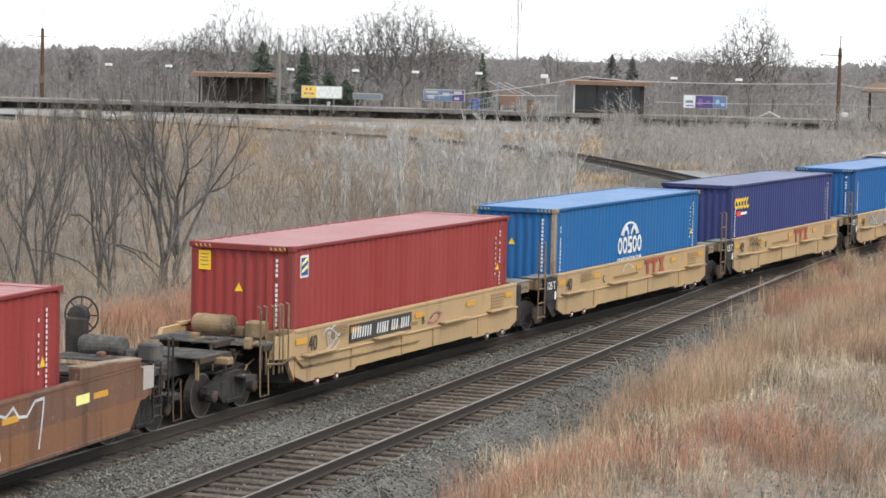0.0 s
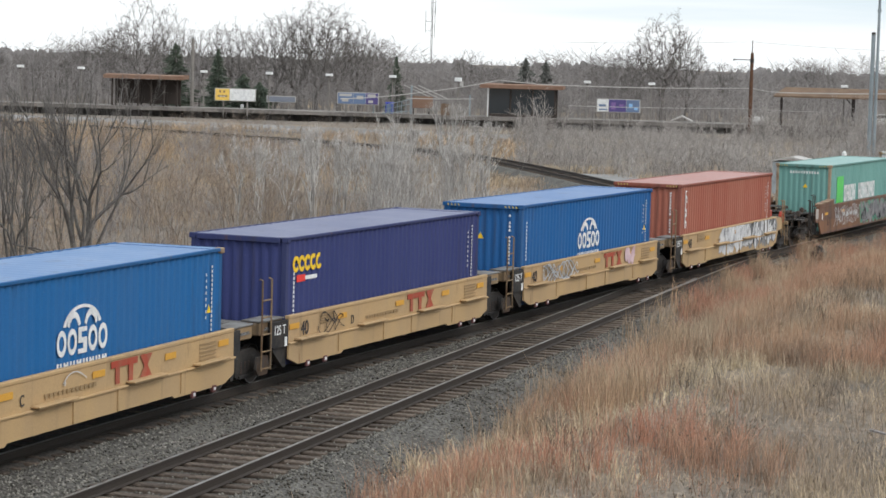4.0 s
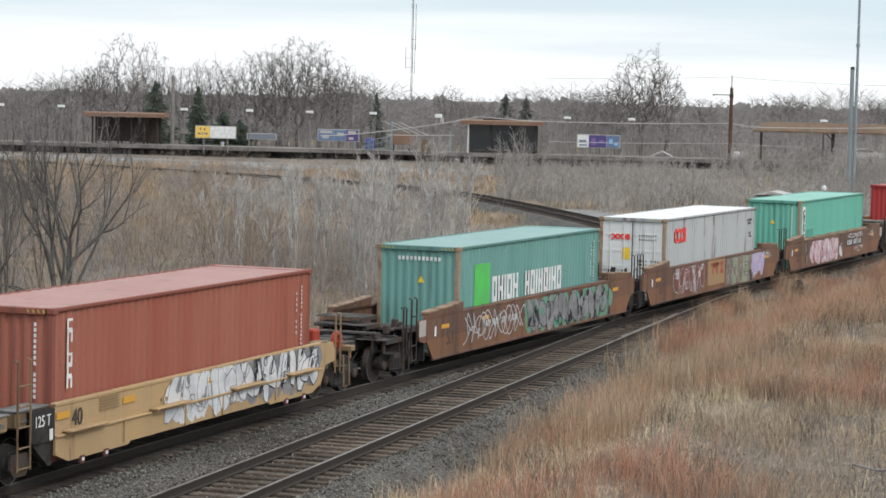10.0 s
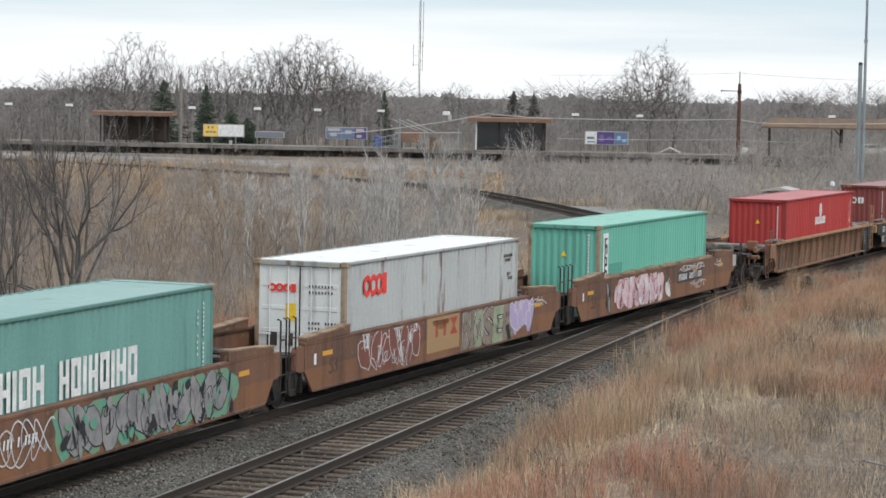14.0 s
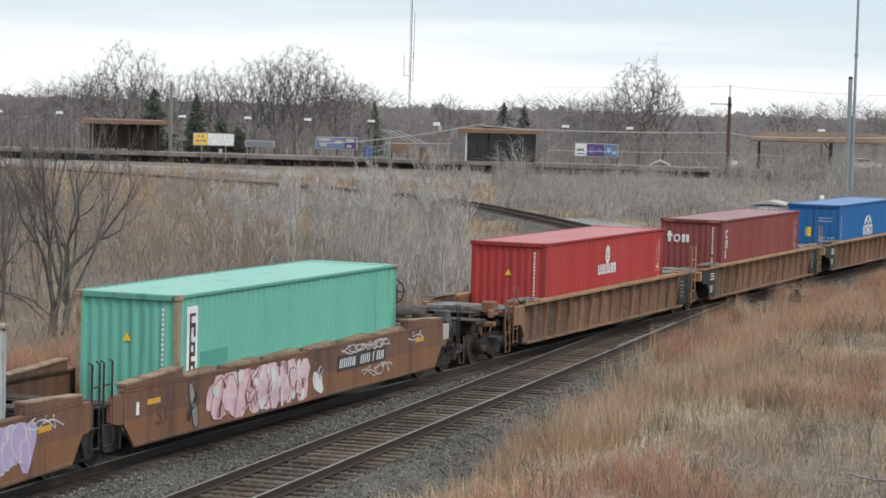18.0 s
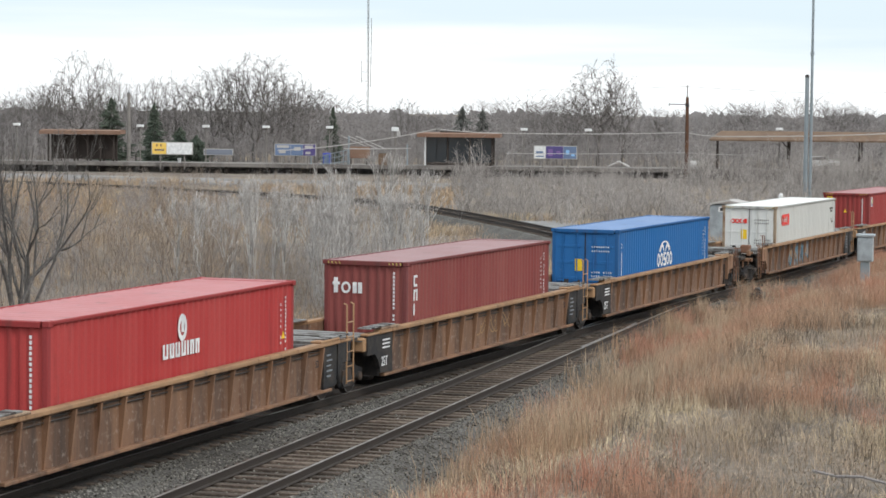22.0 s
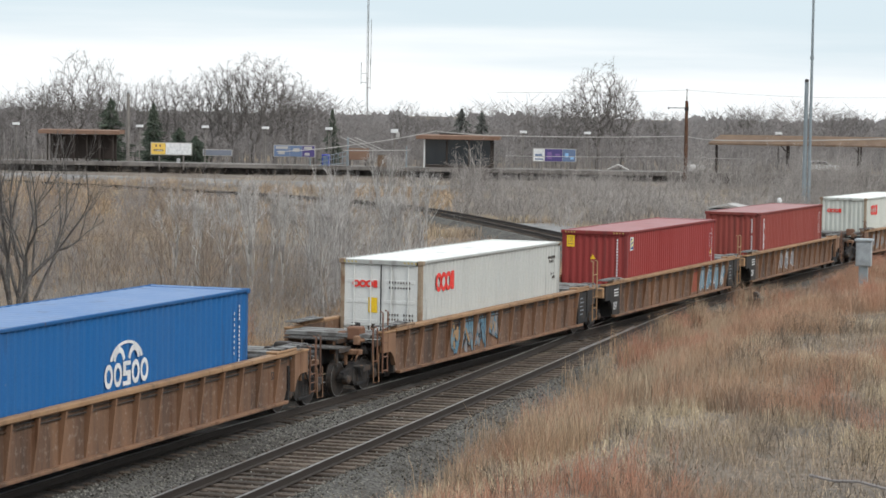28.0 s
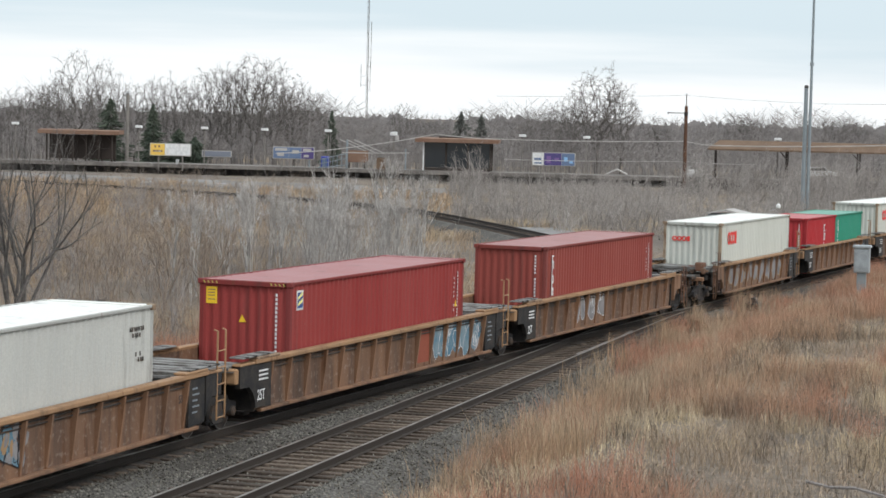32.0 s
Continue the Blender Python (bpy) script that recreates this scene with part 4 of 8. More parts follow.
def graffiti(unit, y, x0, x1, z0, z1, fill, line, seed, letters=6, back=None, accents=()):
    """Spray paint on the wagon side: a ragged ground, fat lobed forms edged in another colour, smears and drips."""
    rng = random.Random(seed)
    w, mid, tall = (x1 - x0) / letters, (z0 + z1) / 2, z1 - z0
    if back:
        s = Shape()
        for i in range(letters * 2):
            b = blob(x0 + w * 0.5 * (i + 0.5), mid + rng.uniform(-0.10, 0.10), w * 0.52, tall * 0.48, y - 0.002 - 0.0003 * i, rng)
            s.add(b.v, b.f)
        tagged(part("spray_ground", s, back, unit, "sprayed ground of a graffiti piece"), kind="stuff")
    fat, thin = Shape(), Shape()
    d = y - 0.008
    for i in range(int(letters * 1.7)):
        cx, cz = x0 + w / 1.7 * (i + 0.5) + rng.uniform(-0.1, 0.1), mid + rng.uniform(-0.12, 0.12)
        rx, rz, tilt, sd = w * rng.uniform(0.26, 0.46), tall * rng.uniform(0.30, 0.52), rng.uniform(-0.45, 0.45), rng.random()
        q = leaf(cx, cz, rx, rz, tilt, d, rng, grow=0.03, seed=sd)
        thin.add(q.v, q.f)
        q = leaf(cx, cz, rx, rz, tilt, d - 0.0006, rng, seed=sd)
        fat.add(q.v, q.f)
        d -= 0.0012
    for i in range(letters * 2):
        cx, cz = rng.uniform(x0, x1), rng.uniform(z0 + 0.15, z1 - 0.1)
        q = leaf(cx, cz, rng.uniform(0.02, 0.07), rng.uniform(0.08, 0.24), rng.uniform(-0.5, 0.5), d, rng, 8, seed=rng.random())
        thin.add(q.v, q.f)
        p, a = [], rng.uniform(0, 6)
        for k in range(9):
            p.append((cx + 0.16 * math.sin(a + k * 0.6), min(max(cz + 0.2 * math.cos(a + k * 0.45), 0.46), 1.47)))
        q = stroke(p, 0.022, d - 0.0005)
        thin.add(q.v, q.f)
        d -= 0.0002
    tagged(part("spray_fill", fat, fill, unit, "fat sprayed graffiti forms"), kind="stuff")
    tagged(part("spray_outline", thin, line, unit, "thin sprayed graffiti outlines"), kind="stuff")
    for m, n in accents:
        s = Shape()
        for k in range(n):
            b = leaf(rng.uniform(x0, x1), rng.uniform(z0 + 0.1, z1 - 0.1), rng.uniform(0.03, 0.14), rng.uniform(0.08, 0.26), rng.uniform(-0.6, 0.6), d - 0.0003 * k, rng, 9, seed=rng.random())
            s.add(b.v, b.f)
        tagged(part("spray_accent", s, m, unit), kind="stuff")


def block_letters(words, x0, x1, z0, z1, fills, line, halo=None, lean=0.0, seed=1):
    """Tall sprayed block letters that fill a stretch of the side: a pale halo, a dark edge and a coloured body, letter by letter."""
    def go(u, y):
        rng = random.Random(seed)
        cell = (x1 - x0) / len(words)
        for i, ch in enumerate(words):
            up, tilt = rng.uniform(-0.02, 0.02), lean + rng.uniform(-0.06, 0.06)
            for k, (fat, mat, name) in enumerate(((0.095, halo, "spray_halo"), (0.075, line, "spray_outline"), (0.055, fills[i % len(fills)], "spray_fill"))):
                if mat is None:
                    continue
                v, f = text_shape(ch, 1.0, fat)
                a0, a1 = min(p[0] for p in v) + fat, max(p[0] for p in v) - fat
                b0, b1 = min(p[1] for p in v) + fat, max(p[1] for p in v) - fat
                sx, sz = cell * 0.86 / max(a1 - a0, 0.2), (z1 - z0) * 0.94 / max(b1 - b0, 0.2)
                w = []
                for a, b, c in v:
                    zz = z0 + up + (b - b0) * sz
                    w.append((x0 + cell * i + (a - a0) * sx + (zz - z0) * tilt, y - 0.006 - 0.004 * k - c * 0.3, min(max(zz, 0.44), 1.49)))
                part(name, Shape().add(w, f), mat, u)
        q = Shape()
        for k in range(len(words) * 5):
            c = (rng.uniform(x0, x1), rng.uniform(z0 + 0.1, z1 - 0.1))
            t = stroke([c, (c[0] + rng.gauss(0, 0.1), c[1] - rng.uniform(0.08, 0.3))], rng.uniform(0.015, 0.04), y - 0.021 - 0.0003 * k)
            q.add(t.v, t.f)
        tagged(part("spray_scratch", q, line, u, "thin sprayed scratches and drips"), kind="stuff")
    return go


def outline(points, width, mat):
    return lambda u, y: tagged(part("spray_outline", stroke(points, width, y - 0.008), mat, u, "white sprayed jagged outline"), kind="stuff")


def scribble(unit, y, x0, x1, z0, z1, mat, seed, n=3, width=0.03):
    rng = random.Random(seed)
    s = Shape()
    for k in range(n):
        p, x = [], x0
        while x < x1:
            t = x * 5.5 + k * 1.9
            z = (z0 + z1) / 2 + (z1 - z0) * 0.5 * (0.6 * math.sin(t) + 0.4 * math.sin(t * 2.3 + k))
            p.append((x + 0.22 * math.sin(t * 1.35 + k), min(max(z, 0.45), 1.48)))
            x += 0.03
        q = stroke(p, width, y - 0.012 - 0.002 * k)
        s.add(q.v, q.f)
    tagged(part("spray_scribble", s, mat, unit, "thin looping spray scribble"), kind="stuff")


def handholds(unit, x, y, z0, z1, mat, rungs=0, width=0.34, name="ladder"):
    s = Shape()
    for q in (0, width):
        s.bent([(x + q, y, z0), (x + q, y, z1), (x + q + 0.06, y + 0.10, z1 + 0.02)], 0.022)
    for i in range(rungs):
        z = z0 + 0.05 + (z1 - z0 - 0.5) * i / max(1, rungs - 1)
        s.tube((x, y, z), (x + width, y, z), 0.018)
    part(name, s, mat, unit)


def pipe(unit, pts, r, mat, name="brake_pipe"):
    part(name, Shape().bent(pts, r), mat, unit)


def common_frame(unit, hb, reach_f, reach_r, width, deck_mat, z_deck=1.30):
    """Floor beams, end bulkheads, end platforms over the bogies."""
    beam_mesh = Shape().box(-0.16, 0.16, -width + 0.45, width - 0.45, 0.26, 0.355, None, 0.015).mesh("floor_beam", M_BLACK)
    for x in np.linspace(-hb + 0.3, hb - 0.3, 9):
        share("floor_beam", beam_mesh, unit, pose(x, 0, 0))
    for s, reach in ((-1, reach_f), (1, reach_r)):
        bh = Shape().prism([(-width + 0.12, 0.40), (width - 0.12, 0.40), (width - 0.12, 1.25), (-width + 0.12, 1.25)], "x", s * (hb - 0.02), s * (hb + 0.06))
        part("bulkhead", bh, M_BLACK, unit)
        beam = Shape().box(min(s * hb, s * reach), max(s * hb, s * reach), -0.42, 0.42, 0.82, 1.22, None, 0.03)
        part("end_beam", beam, M_BLACK, unit)
        d0, d1 = hb + 0.10, max(hb + 0.5, reach - 0.35)
        d1 = min(d1, d0 + 1.1)
        n = max(3, int((d1 - d0) / 0.16))
        p = (d1 - d0) / n
        out = [(s * d0, z_deck - 0.02)]
        for i in range(n):
            a = d0 + p * i
            out += [(s * a, z_deck + 0.04), (s * (a + p * 0.62), z_deck + 0.04), (s * (a + p * 0.64), z_deck), (s * (a + p * 0.98), z_deck)]
        out += [(s * d1, z_deck - 0.02)]
        deck = Shape().prism(out, "y", -width + 0.1, width - 0.1)
        part("end_platform", deck, deck_mat, unit, "grey grated end platform")


M_STEP = material("worn_step_plate", (0.065, 0.06, 0.056), 0.85, 0.0, (0.13, 0.118, 0.108), 2.5, (0.47, 0.63))


def end_steps(unit, s, hb, w, reach, mat, high, seed=1, tiers=False):
    """Plates, posts, stirrups and pipes that crowd the space over an end bogie."""
    rng = random.Random(seed)
    room = reach - hb
    plates = [(1.0, 1.85, -0.5, 1.0, high), (1.95, max(2.2, room - 0.6), -0.95, 0.95, high - 0.14), (0.7, 1.25, -w + 0.12, -w + 0.5, high - 0.08), (1.55, 2.0, -w + 0.12, -w + 0.42, 0.78)]
    if tiers:
        plates += [(0.5, 1.5, -0.2, 1.1, high + 0.16), (1.2, 2.3, -w + 0.2, -0.4, high - 0.30)]
    lo = lambda a, b: (min(s * (hb + a), s * (hb + b)), max(s * (hb + a), s * (hb + b)))
    for a, b, y0, y1, z in plates:
        x0, x1 = lo(a, b)
        n = max(3, int((x1 - x0) / 0.11))
        p = (x1 - x0) / n
        out = [(x0, z - 0.03)]
        for k in range(n):
            c = x0 + p * k
            out += [(c, z), (c + p * 0.6, z), (c + p * 0.63, z - 0.022), (c + p * 0.97, z - 0.022)]
        pl = part("step_plate", Shape().prism(out + [(x1, z - 0.03)], "y", y0, y1), M_STEP, unit, "worn grey step plate")
        part("plate_flange", Shape().box(x0, x1, y0 - 0.025, y0 - 0.002, z - 0.12, z - 0.004), M_STEEL, pl)
        for x in (x0 + 0.08, x1 - 0.08):
            part("plate_post", Shape().box(x - 0.03, x + 0.03, y0 + 0.05, y0 + 0.11, 0.80, z - 0.05), mat if rng.random() < 0.4 else M_STEEL, unit)
    for a in (1.5,):
        x = s * (hb + a)
        part("stirrup_step", Shape().bent([(x, -w + 0.05, 1.05), (x, -w + 0.03, 0.30), (x + 0.36, -w + 0.03, 0.30), (x + 0.36, -w + 0.05, 1.05)], 0.017), mat, unit)
    for k in range(4):
        a, z = rng.uniform(0.2, 1.2), high - rng.uniform(0.15, 0.5)
        y = rng.uniform(-w + 0.15, -0.3)
        pipe(unit, [(s * (hb + a), y, z), (s * (hb + a + 0.5), y - 0.1, z - 0.08), (s * (hb + a + 0.7), y - 0.1, z - 0.35), (s * (hb + a + 1.2), y, z - 0.4)], 0.022, mat if k % 2 else M_BLACK)
    for k in range(5):
        x, y, z = s * (hb + rng.uniform(0.35, 1.7)), rng.uniform(-1.1, 0.6), high + rng.uniform(-0.35, 0.02)
        part("fitting", Shape().box(x - 0.09, x + 0.09, y - 0.08, y + 0.08, z - 0.1, z + 0.14, None, 0.03).tube((x, y, z), (x + 0.12, y - 0.16, z + 0.02), 0.045), (mat, M_BLACK, M_STEEL)[k % 3], unit)


def coupler(unit, s, reach, mat):
    c = Shape().box(min(s * (reach - 1.6), s * (reach - 0.2)), max(s * (reach - 1.6), s * (reach - 0.2)), -0.16, 0.16, 0.72, 1.0, None, 0.02)
    c.box(min(s * (reach - 0.3), s * (reach + 0.12)), max(s * (reach - 0.3), s * (reach + 0.12)), -0.13, 0.13, 0.70, 1.02, None, 0.05)
    part("coupler", c, M_BLACK, unit)
    sill = Shape().box(min(s * (reach - 1.5), s * (reach - 1.25)), max(s * (reach - 1.5), s * (reach - 1.25)), -1.25, 1.25, 1.06, 1.2, None, 0.02)
    part("end_sill", sill, mat, unit)
    pipe(unit, [(s * (reach - 0.9), -0.35, 0.8), (s * (reach - 0.4), -0.4, 0.55), (s * (reach + 0.0), -0.3, 0.5), (s * (reach + 0.1), -0.2, 0.75)], 0.03, M_BLACK, "air_hose")


def brake_gear(unit, s, x, mat, drum=True, hand=True):
    """Hand brake wheel, air reservoir and valves on an end platform."""
    if drum:
        t = Shape().lathe([(-0.50, 0.05), (-0.47, 0.17), (-0.41, 0.205), (0.41, 0.205), (0.47, 0.17), (0.50, 0.05)], (x, 0.25, 1.60), "y", 18)
        for y in (0.0, 0.5):
            t.lathe([(y - 0.03, 0.215), (y + 0.03, 0.215)], (x, 0, 1.60), "y", 18)
        part("air_reservoir", t, mat, unit, "cylindrical air reservoir")
    v = Shape().box(x - 0.18, x + 0.18, -0.95, -0.55, 1.36, 1.72, None, 0.04).box(x - 0.1, x + 0.12, -0.5, -0.25, 1.36, 1.58, None, 0.03)
    part("brake_valve", v, mat, unit)
    if not hand:
        return
    wheel = Shape()
    wx, wy, wz, wr = x + s * 0.45, 0.95, 2.12, 0.36
    for i in range(20):
        a, b = math.tau * i / 20, math.tau * (i + 1) / 20
        wheel.tube((wx, wy + wr * math.cos(a), wz + wr * math.sin(a)), (wx, wy + wr * math.cos(b), wz + wr * math.sin(b)), 0.02, None, 5)
    for i in range(8):
        a = math.tau * i / 8
        wheel.tube((wx, wy, wz), (wx, wy + wr * math.cos(a), wz + wr * math.sin(a)), 0.014, None, 5)
    wheel.lathe([(-0.10, 0.10), (-0.08, 0.20), (0.08, 0.22), (0.10, 0.12)], (wx - s * 0.14, wy, wz), "x", 14)
    wheel.box(wx - s * 0.25 - 0.05, wx - s * 0.25 + 0.15, wy - 0.22, wy + 0.22, 1.3, 2.1, None, 0.04)
    part("brake_wheel", wheel, M_BLACK, unit, "round hand brake wheel on its stand")


def wagon_h(label, front="artic", rear="artic", reach_f=7.73, reach_r=7.73, marks=(), letter=""):
    """One 40-foot well of the yellow articulated wagon."""
    u = base("well_wagon", label, "rail wagon", "wagons of the train")
    hb, w = 6.32, 1.44
    common_frame(u, hb, reach_f, reach_r, w, M_GRATE)
    for q in (-1, 1):
        side = Shape()
        side.box(-hb, hb, min(q * (w - 0.02), q * (w - 0.07)), max(q * (w - 0.02), q * (w - 0.07)), 0.90, 1.50)
        out = [(-hb, 0.90), (-hb, 0.54), (-hb + 0.5, 0.37), (-hb + 2.9, 0.37), (-hb + 3.0, 0.43), (hb - 3.0, 0.43), (hb - 2.9, 0.37), (hb - 0.5, 0.37), (hb, 0.54), (hb, 0.90)]
        side.prism(out, "y", q * (w - 0.05), q * (w + 0.0))
        sheet = part("side_sheet", side, M_YELLOW, u, "flat yellow side sheet")
        part("side_rail", Shape().box(-hb, hb, min(q * (w - 0.05), q * (w + 0.045)), max(q * (w - 0.05), q * (w + 0.045)), 0.865, 0.91, None, 0.01), M_YELLOW, sheet)
        part("top_chord", Shape().box(-hb, hb, min(q * (w - 0.12), q * w), max(q * (w - 0.12), q * w), 1.44, 1.52, None, 0.015), M_YELLOW, sheet)
        for x in (-5.3, -1.75, 2.0, 5.0):
            led = Shape().box(x - 0.75, x + 0.75, min(q * w, q * (w + 0.19)), max(q * w, q * (w + 0.19)), 0.94, 0.985, None, 0.012)
            part("step_ledge", led, M_YELLOW, sheet)
        for x in (-0.9, 0.9, -3.6, 3.7):
            part("stiffener", Shape().box(x - 0.03, x + 0.03, min(q * w, q * (w + 0.03)), max(q * w, q * (w + 0.03)), 0.44, 0.86), M_YELLOW, sheet)
        for x in (-5.3, -4.35, 4.3, 5.3):
            foot = Shape().box(x - 0.09, x + 0.09, min(q * (w - 0.03), q * (w + 0.02)), max(q * (w - 0.03), q * (w + 0.02)), 0.27, 0.41, SPRAY_PLATE)
            foot.box(x - 0.035, x + 0.05, min(q * (w + 0.015), q * (w + 0.03)), max(q * (w + 0.015), q * (w + 0.03)), 0.31, 0.37, M_WHITE)
            part("lashing_plate", foot, M_WHITE, sheet)
        for s, kind, reach in ((-1, front, reach_f), (1, rear, reach_r)):
            x0 = s * hb
            if kind == "artic":
                long = 0.86 if s < 0 else 0.34
                out = [(x0, 0.84), (x0, 1.44), (s * (hb + long), 1.44), (s * (hb + long), 0.90), (s * (hb + long - 0.1), 0.84)]
                part("end_panel", Shape().prism(out, "y", q * (w - 0.12), q * (w - 0.02)), M_BLACK, u, "black painted end panel")
                out = [(x0, 0.36), (x0, 0.836), (s * (hb + long * 0.85), 0.836), (s * (hb + long * 0.62), 0.66), (s * (hb + 0.14), 0.36)]
                part("end_foot", Shape().prism(out, "y", q * (w - 0.22), q * (w - 0.08)), M_BLACK, u)
                a, b = sorted((s * (hb + 0.06), s * (hb + 1.22)))
                part("corner_block", Shape().box(a, b, min(q * (w - 0.50), q * (w - 0.13)), max(q * (w - 0.50), q * (w - 0.13)), 1.16, 1.46, None, 0.03), M_YGRIME, u, "grimy yellow corner block")
                part("walk_plate", Shape().box(a, b, min(q * (w - 0.62), q * (w - 0.10)), max(q * (w - 0.62), q * (w - 0.10)), 1.462, 1.50, None, 0.008), M_GRATE, u)
            else:
                out = [(x0, 0.46), (x0, 1.48), (s * (hb + 0.75), 1.46), (s * (hb + 0.95), 1.15), (s * (hb + 0.95), 1.0), (s * (hb + 0.35), 0.95)]
                part("end_panel", Shape().prism(out, "y", q * (w - 0.12), q * (w - 0.02)), M_YELLOW, u)
    y = -w - 0.004
    for x in (-6.05, 5.75, -3.4, 0.1, 3.2):
        bars(lambda a, d, z: (a, y + d, z), [(x - 0.25, x + 0.25, 1.20, 1.33)], M_ORANGE, u, "reflector")
    if front == "artic":
        part("lettering", side_text("125 T", 0.30, -hb - 0.76, -w + 0.014, 1.14, 0.85), M_WHITE, u)
        handholds(u, -hb - 1.36, -w + 0.02, 0.40, 2.42, M_YGRIME, 5, 0.46)
        part("foot_plate", Shape().prism([(-hb - 1.5, 0.46), (-hb - 1.36, 0.30), (-hb - 0.94, 0.30), (-hb - 0.82, 0.46), (-hb - 0.9, 0.72), (-hb - 1.44, 0.72)], "y", -w + 0.08, -w + 0.13), M_STEEL, u)
        bars(lambda a, d, z: (a, -w + 0.014 + d, z), [(-hb - 0.2, -hb - 0.08, 0.85, 1.06)], M_WHITE, u, "placard")
    else:
        for x in (-hb - 1.35, -hb - 0.95, -hb - 0.55):
            handholds(u, x, -w + 0.02 + (0.1 if x < -hb - 1 else 0), 0.7, 2.1, M_YGRIME, 0, 0.25, "handrail")
        brake_gear(u, -1, -hb - 0.45, M_YGRIME, True, False)
        end_steps(u, -1, hb, w, reach_f, M_YGRIME, 1.40, 3)
        part("valve_box", Shape().box(-hb - 0.65, -hb - 0.05, -w + 0.03, -w + 0.35, 1.05, 1.55, None, 0.03), M_YGRIME, u)
        pipe(u, [(-hb - 1.3, -w, 0.95), (-hb - 0.6, -w, 0.88), (-hb - 0.1, -w - 0.02, 0.98), (-hb + 0.3, -w - 0.03, 0.72), (0, -w - 0.03, 0.66)], 0.028, M_YGRIME)
        coupler(u, -1, reach_f, M_YGRIME)
    if rear == "end":
        handholds(u, hb + 0.9, -w + 0.02, 0.7, 2.1, M_YGRIME, 0, 0.3, "handrail")
        brake_gear(u, 1, hb + 0.9, material("red_oxide_valve", (0.34, 0.05, 0.03), 0.6), False, False)
        end_steps(u, 1, hb, w, reach_r, M_YGRIME, 1.38, 4)
        drum = Shape().lathe([(-0.10, 0.06), (-0.08, 0.22), (-0.04, 0.26), (0.03, 0.26), (0.06, 0.18)], (hb + 1.35, -w + 0.2, 1.40), "y", 16)
        for k in range(6):
            a = math.tau * k / 6
            drum.tube((hb + 1.35, -w + 0.09, 1.40), (hb + 1.35 + 0.2 * math.cos(a), -w + 0.1, 1.40 + 0.2 * math.sin(a)), 0.025, None, 5)
        part("brake_drum", drum, MATS["red_oxide_valve"], u, "red oxide chain drum")
        part("valve_box", Shape().box(hb + 0.1, hb + 0.6, -w + 0.03, -w + 0.4, 0.95, 1.5, None, 0.03), M_YGRIME, u)
        coupler(u, 1, reach_r, M_YGRIME)
    part("lettering", side_text("40", 0.46, -hb + 0.62, y, 1.02, 0.9), M_DARKTEXT, u)
    if letter:
        part("lettering", side_text(letter, 0.30, -2.9 if letter != "B" else 0.25, y, 1.02, 0.8), M_DARKTEXT, u)
    fine = []
    for k in range(5):
        fine.append((-hb + 1.7, -hb + 2.5, 1.18 + k * 0.055, 1.205 + k * 0.055))
        fine.append((hb - 1.75, hb - 0.95, 1.0 + k * 0.08, 1.03 + k * 0.08))
    for i in range(12):
        fine.append((-2.0 + i * 0.17, -1.88 + i * 0.17, 1.05, 1.13))
    bars(lambda a, d, z: (a, y + d, z), fine, material("faint_brown_print", (0.28, 0.19, 0.10), 0.7), u, "fine_print")
    for mk in marks:
        mk(u, y)
    return u


def mark_three_bars(x):
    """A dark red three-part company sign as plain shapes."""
    def go(u, y):
        p = lambda a, d, z: (a, y + d, z)
        rows = []
        rows += [(x, x + 1.12, 1.30, 1.43), (x + 0.18, x + 0.36, 0.98, 1.30), (x + 0.74, x + 0.92, 0.98, 1.30)]
        bars(p, rows, M_REDTEXT, u, "company_sign")
        cx = x + 1.48
        s = Shape()
        for za, zb in ((1.43, 1.205), (0.98, 1.205)):
            q = [(cx - 0.27, y - 0.006, za), (cx + 0.27, y - 0.006, za), (cx + 0.07, y - 0.006, zb), (cx - 0.07, y - 0.006, zb)]
            s.add(q + [(a, b + 0.004, c) for a, b, c in q], [(0, 1, 2, 3), (7, 6, 5, 4), (0, 4, 5, 1), (1, 5, 6, 2), (2, 6, 7, 3), (3, 7, 4, 0)])
        tagged(part("company_sign", s, M_REDTEXT, u), kind="stuff")
    return go


def mark_number(x, z, size=0.26, dark=True, n=10):
    """A long number board as bars."""
    def go(u, y):
        p = lambda a, d, z_: (a, y + d, z_)
        if dark:
            bars(p, [(x - 0.1, x + n * 0.26 + 0.1, z - 0.08, z + size + 0.08)], M_DARKTEXT, u, "number_board", "dark number board")
            p = lambda a, d, z_: (a, y - 0.006 + d, z_)
        glyph = Shape()
        rng = random.Random(n)
        for i in range(n):
            if i == 4:
                continue
            a, wd = x + i * 0.26, rng.choice((0.07, 0.12, 0.13))
            for k in (0, 1) if wd > 0.1 else (0,):
                b = a + k * wd
                q = [(b, y - 0.014, z), (b + 0.055, y - 0.014, z), (b + 0.055 + size * 0.18, y - 0.014, z + size), (b + size * 0.18, y - 0.014, z + size)]
                glyph.add(q + [(c, e + 0.005, g) for c, e, g in q], [(0, 1, 2, 3), (7, 6, 5, 4), (0, 4, 5, 1), (1, 5, 6, 2), (2, 6, 7, 3), (3, 7, 4, 0)])
        tagged(part("number", glyph, M_WHITE, u, "slim white bars"), kind="stuff")
    return go


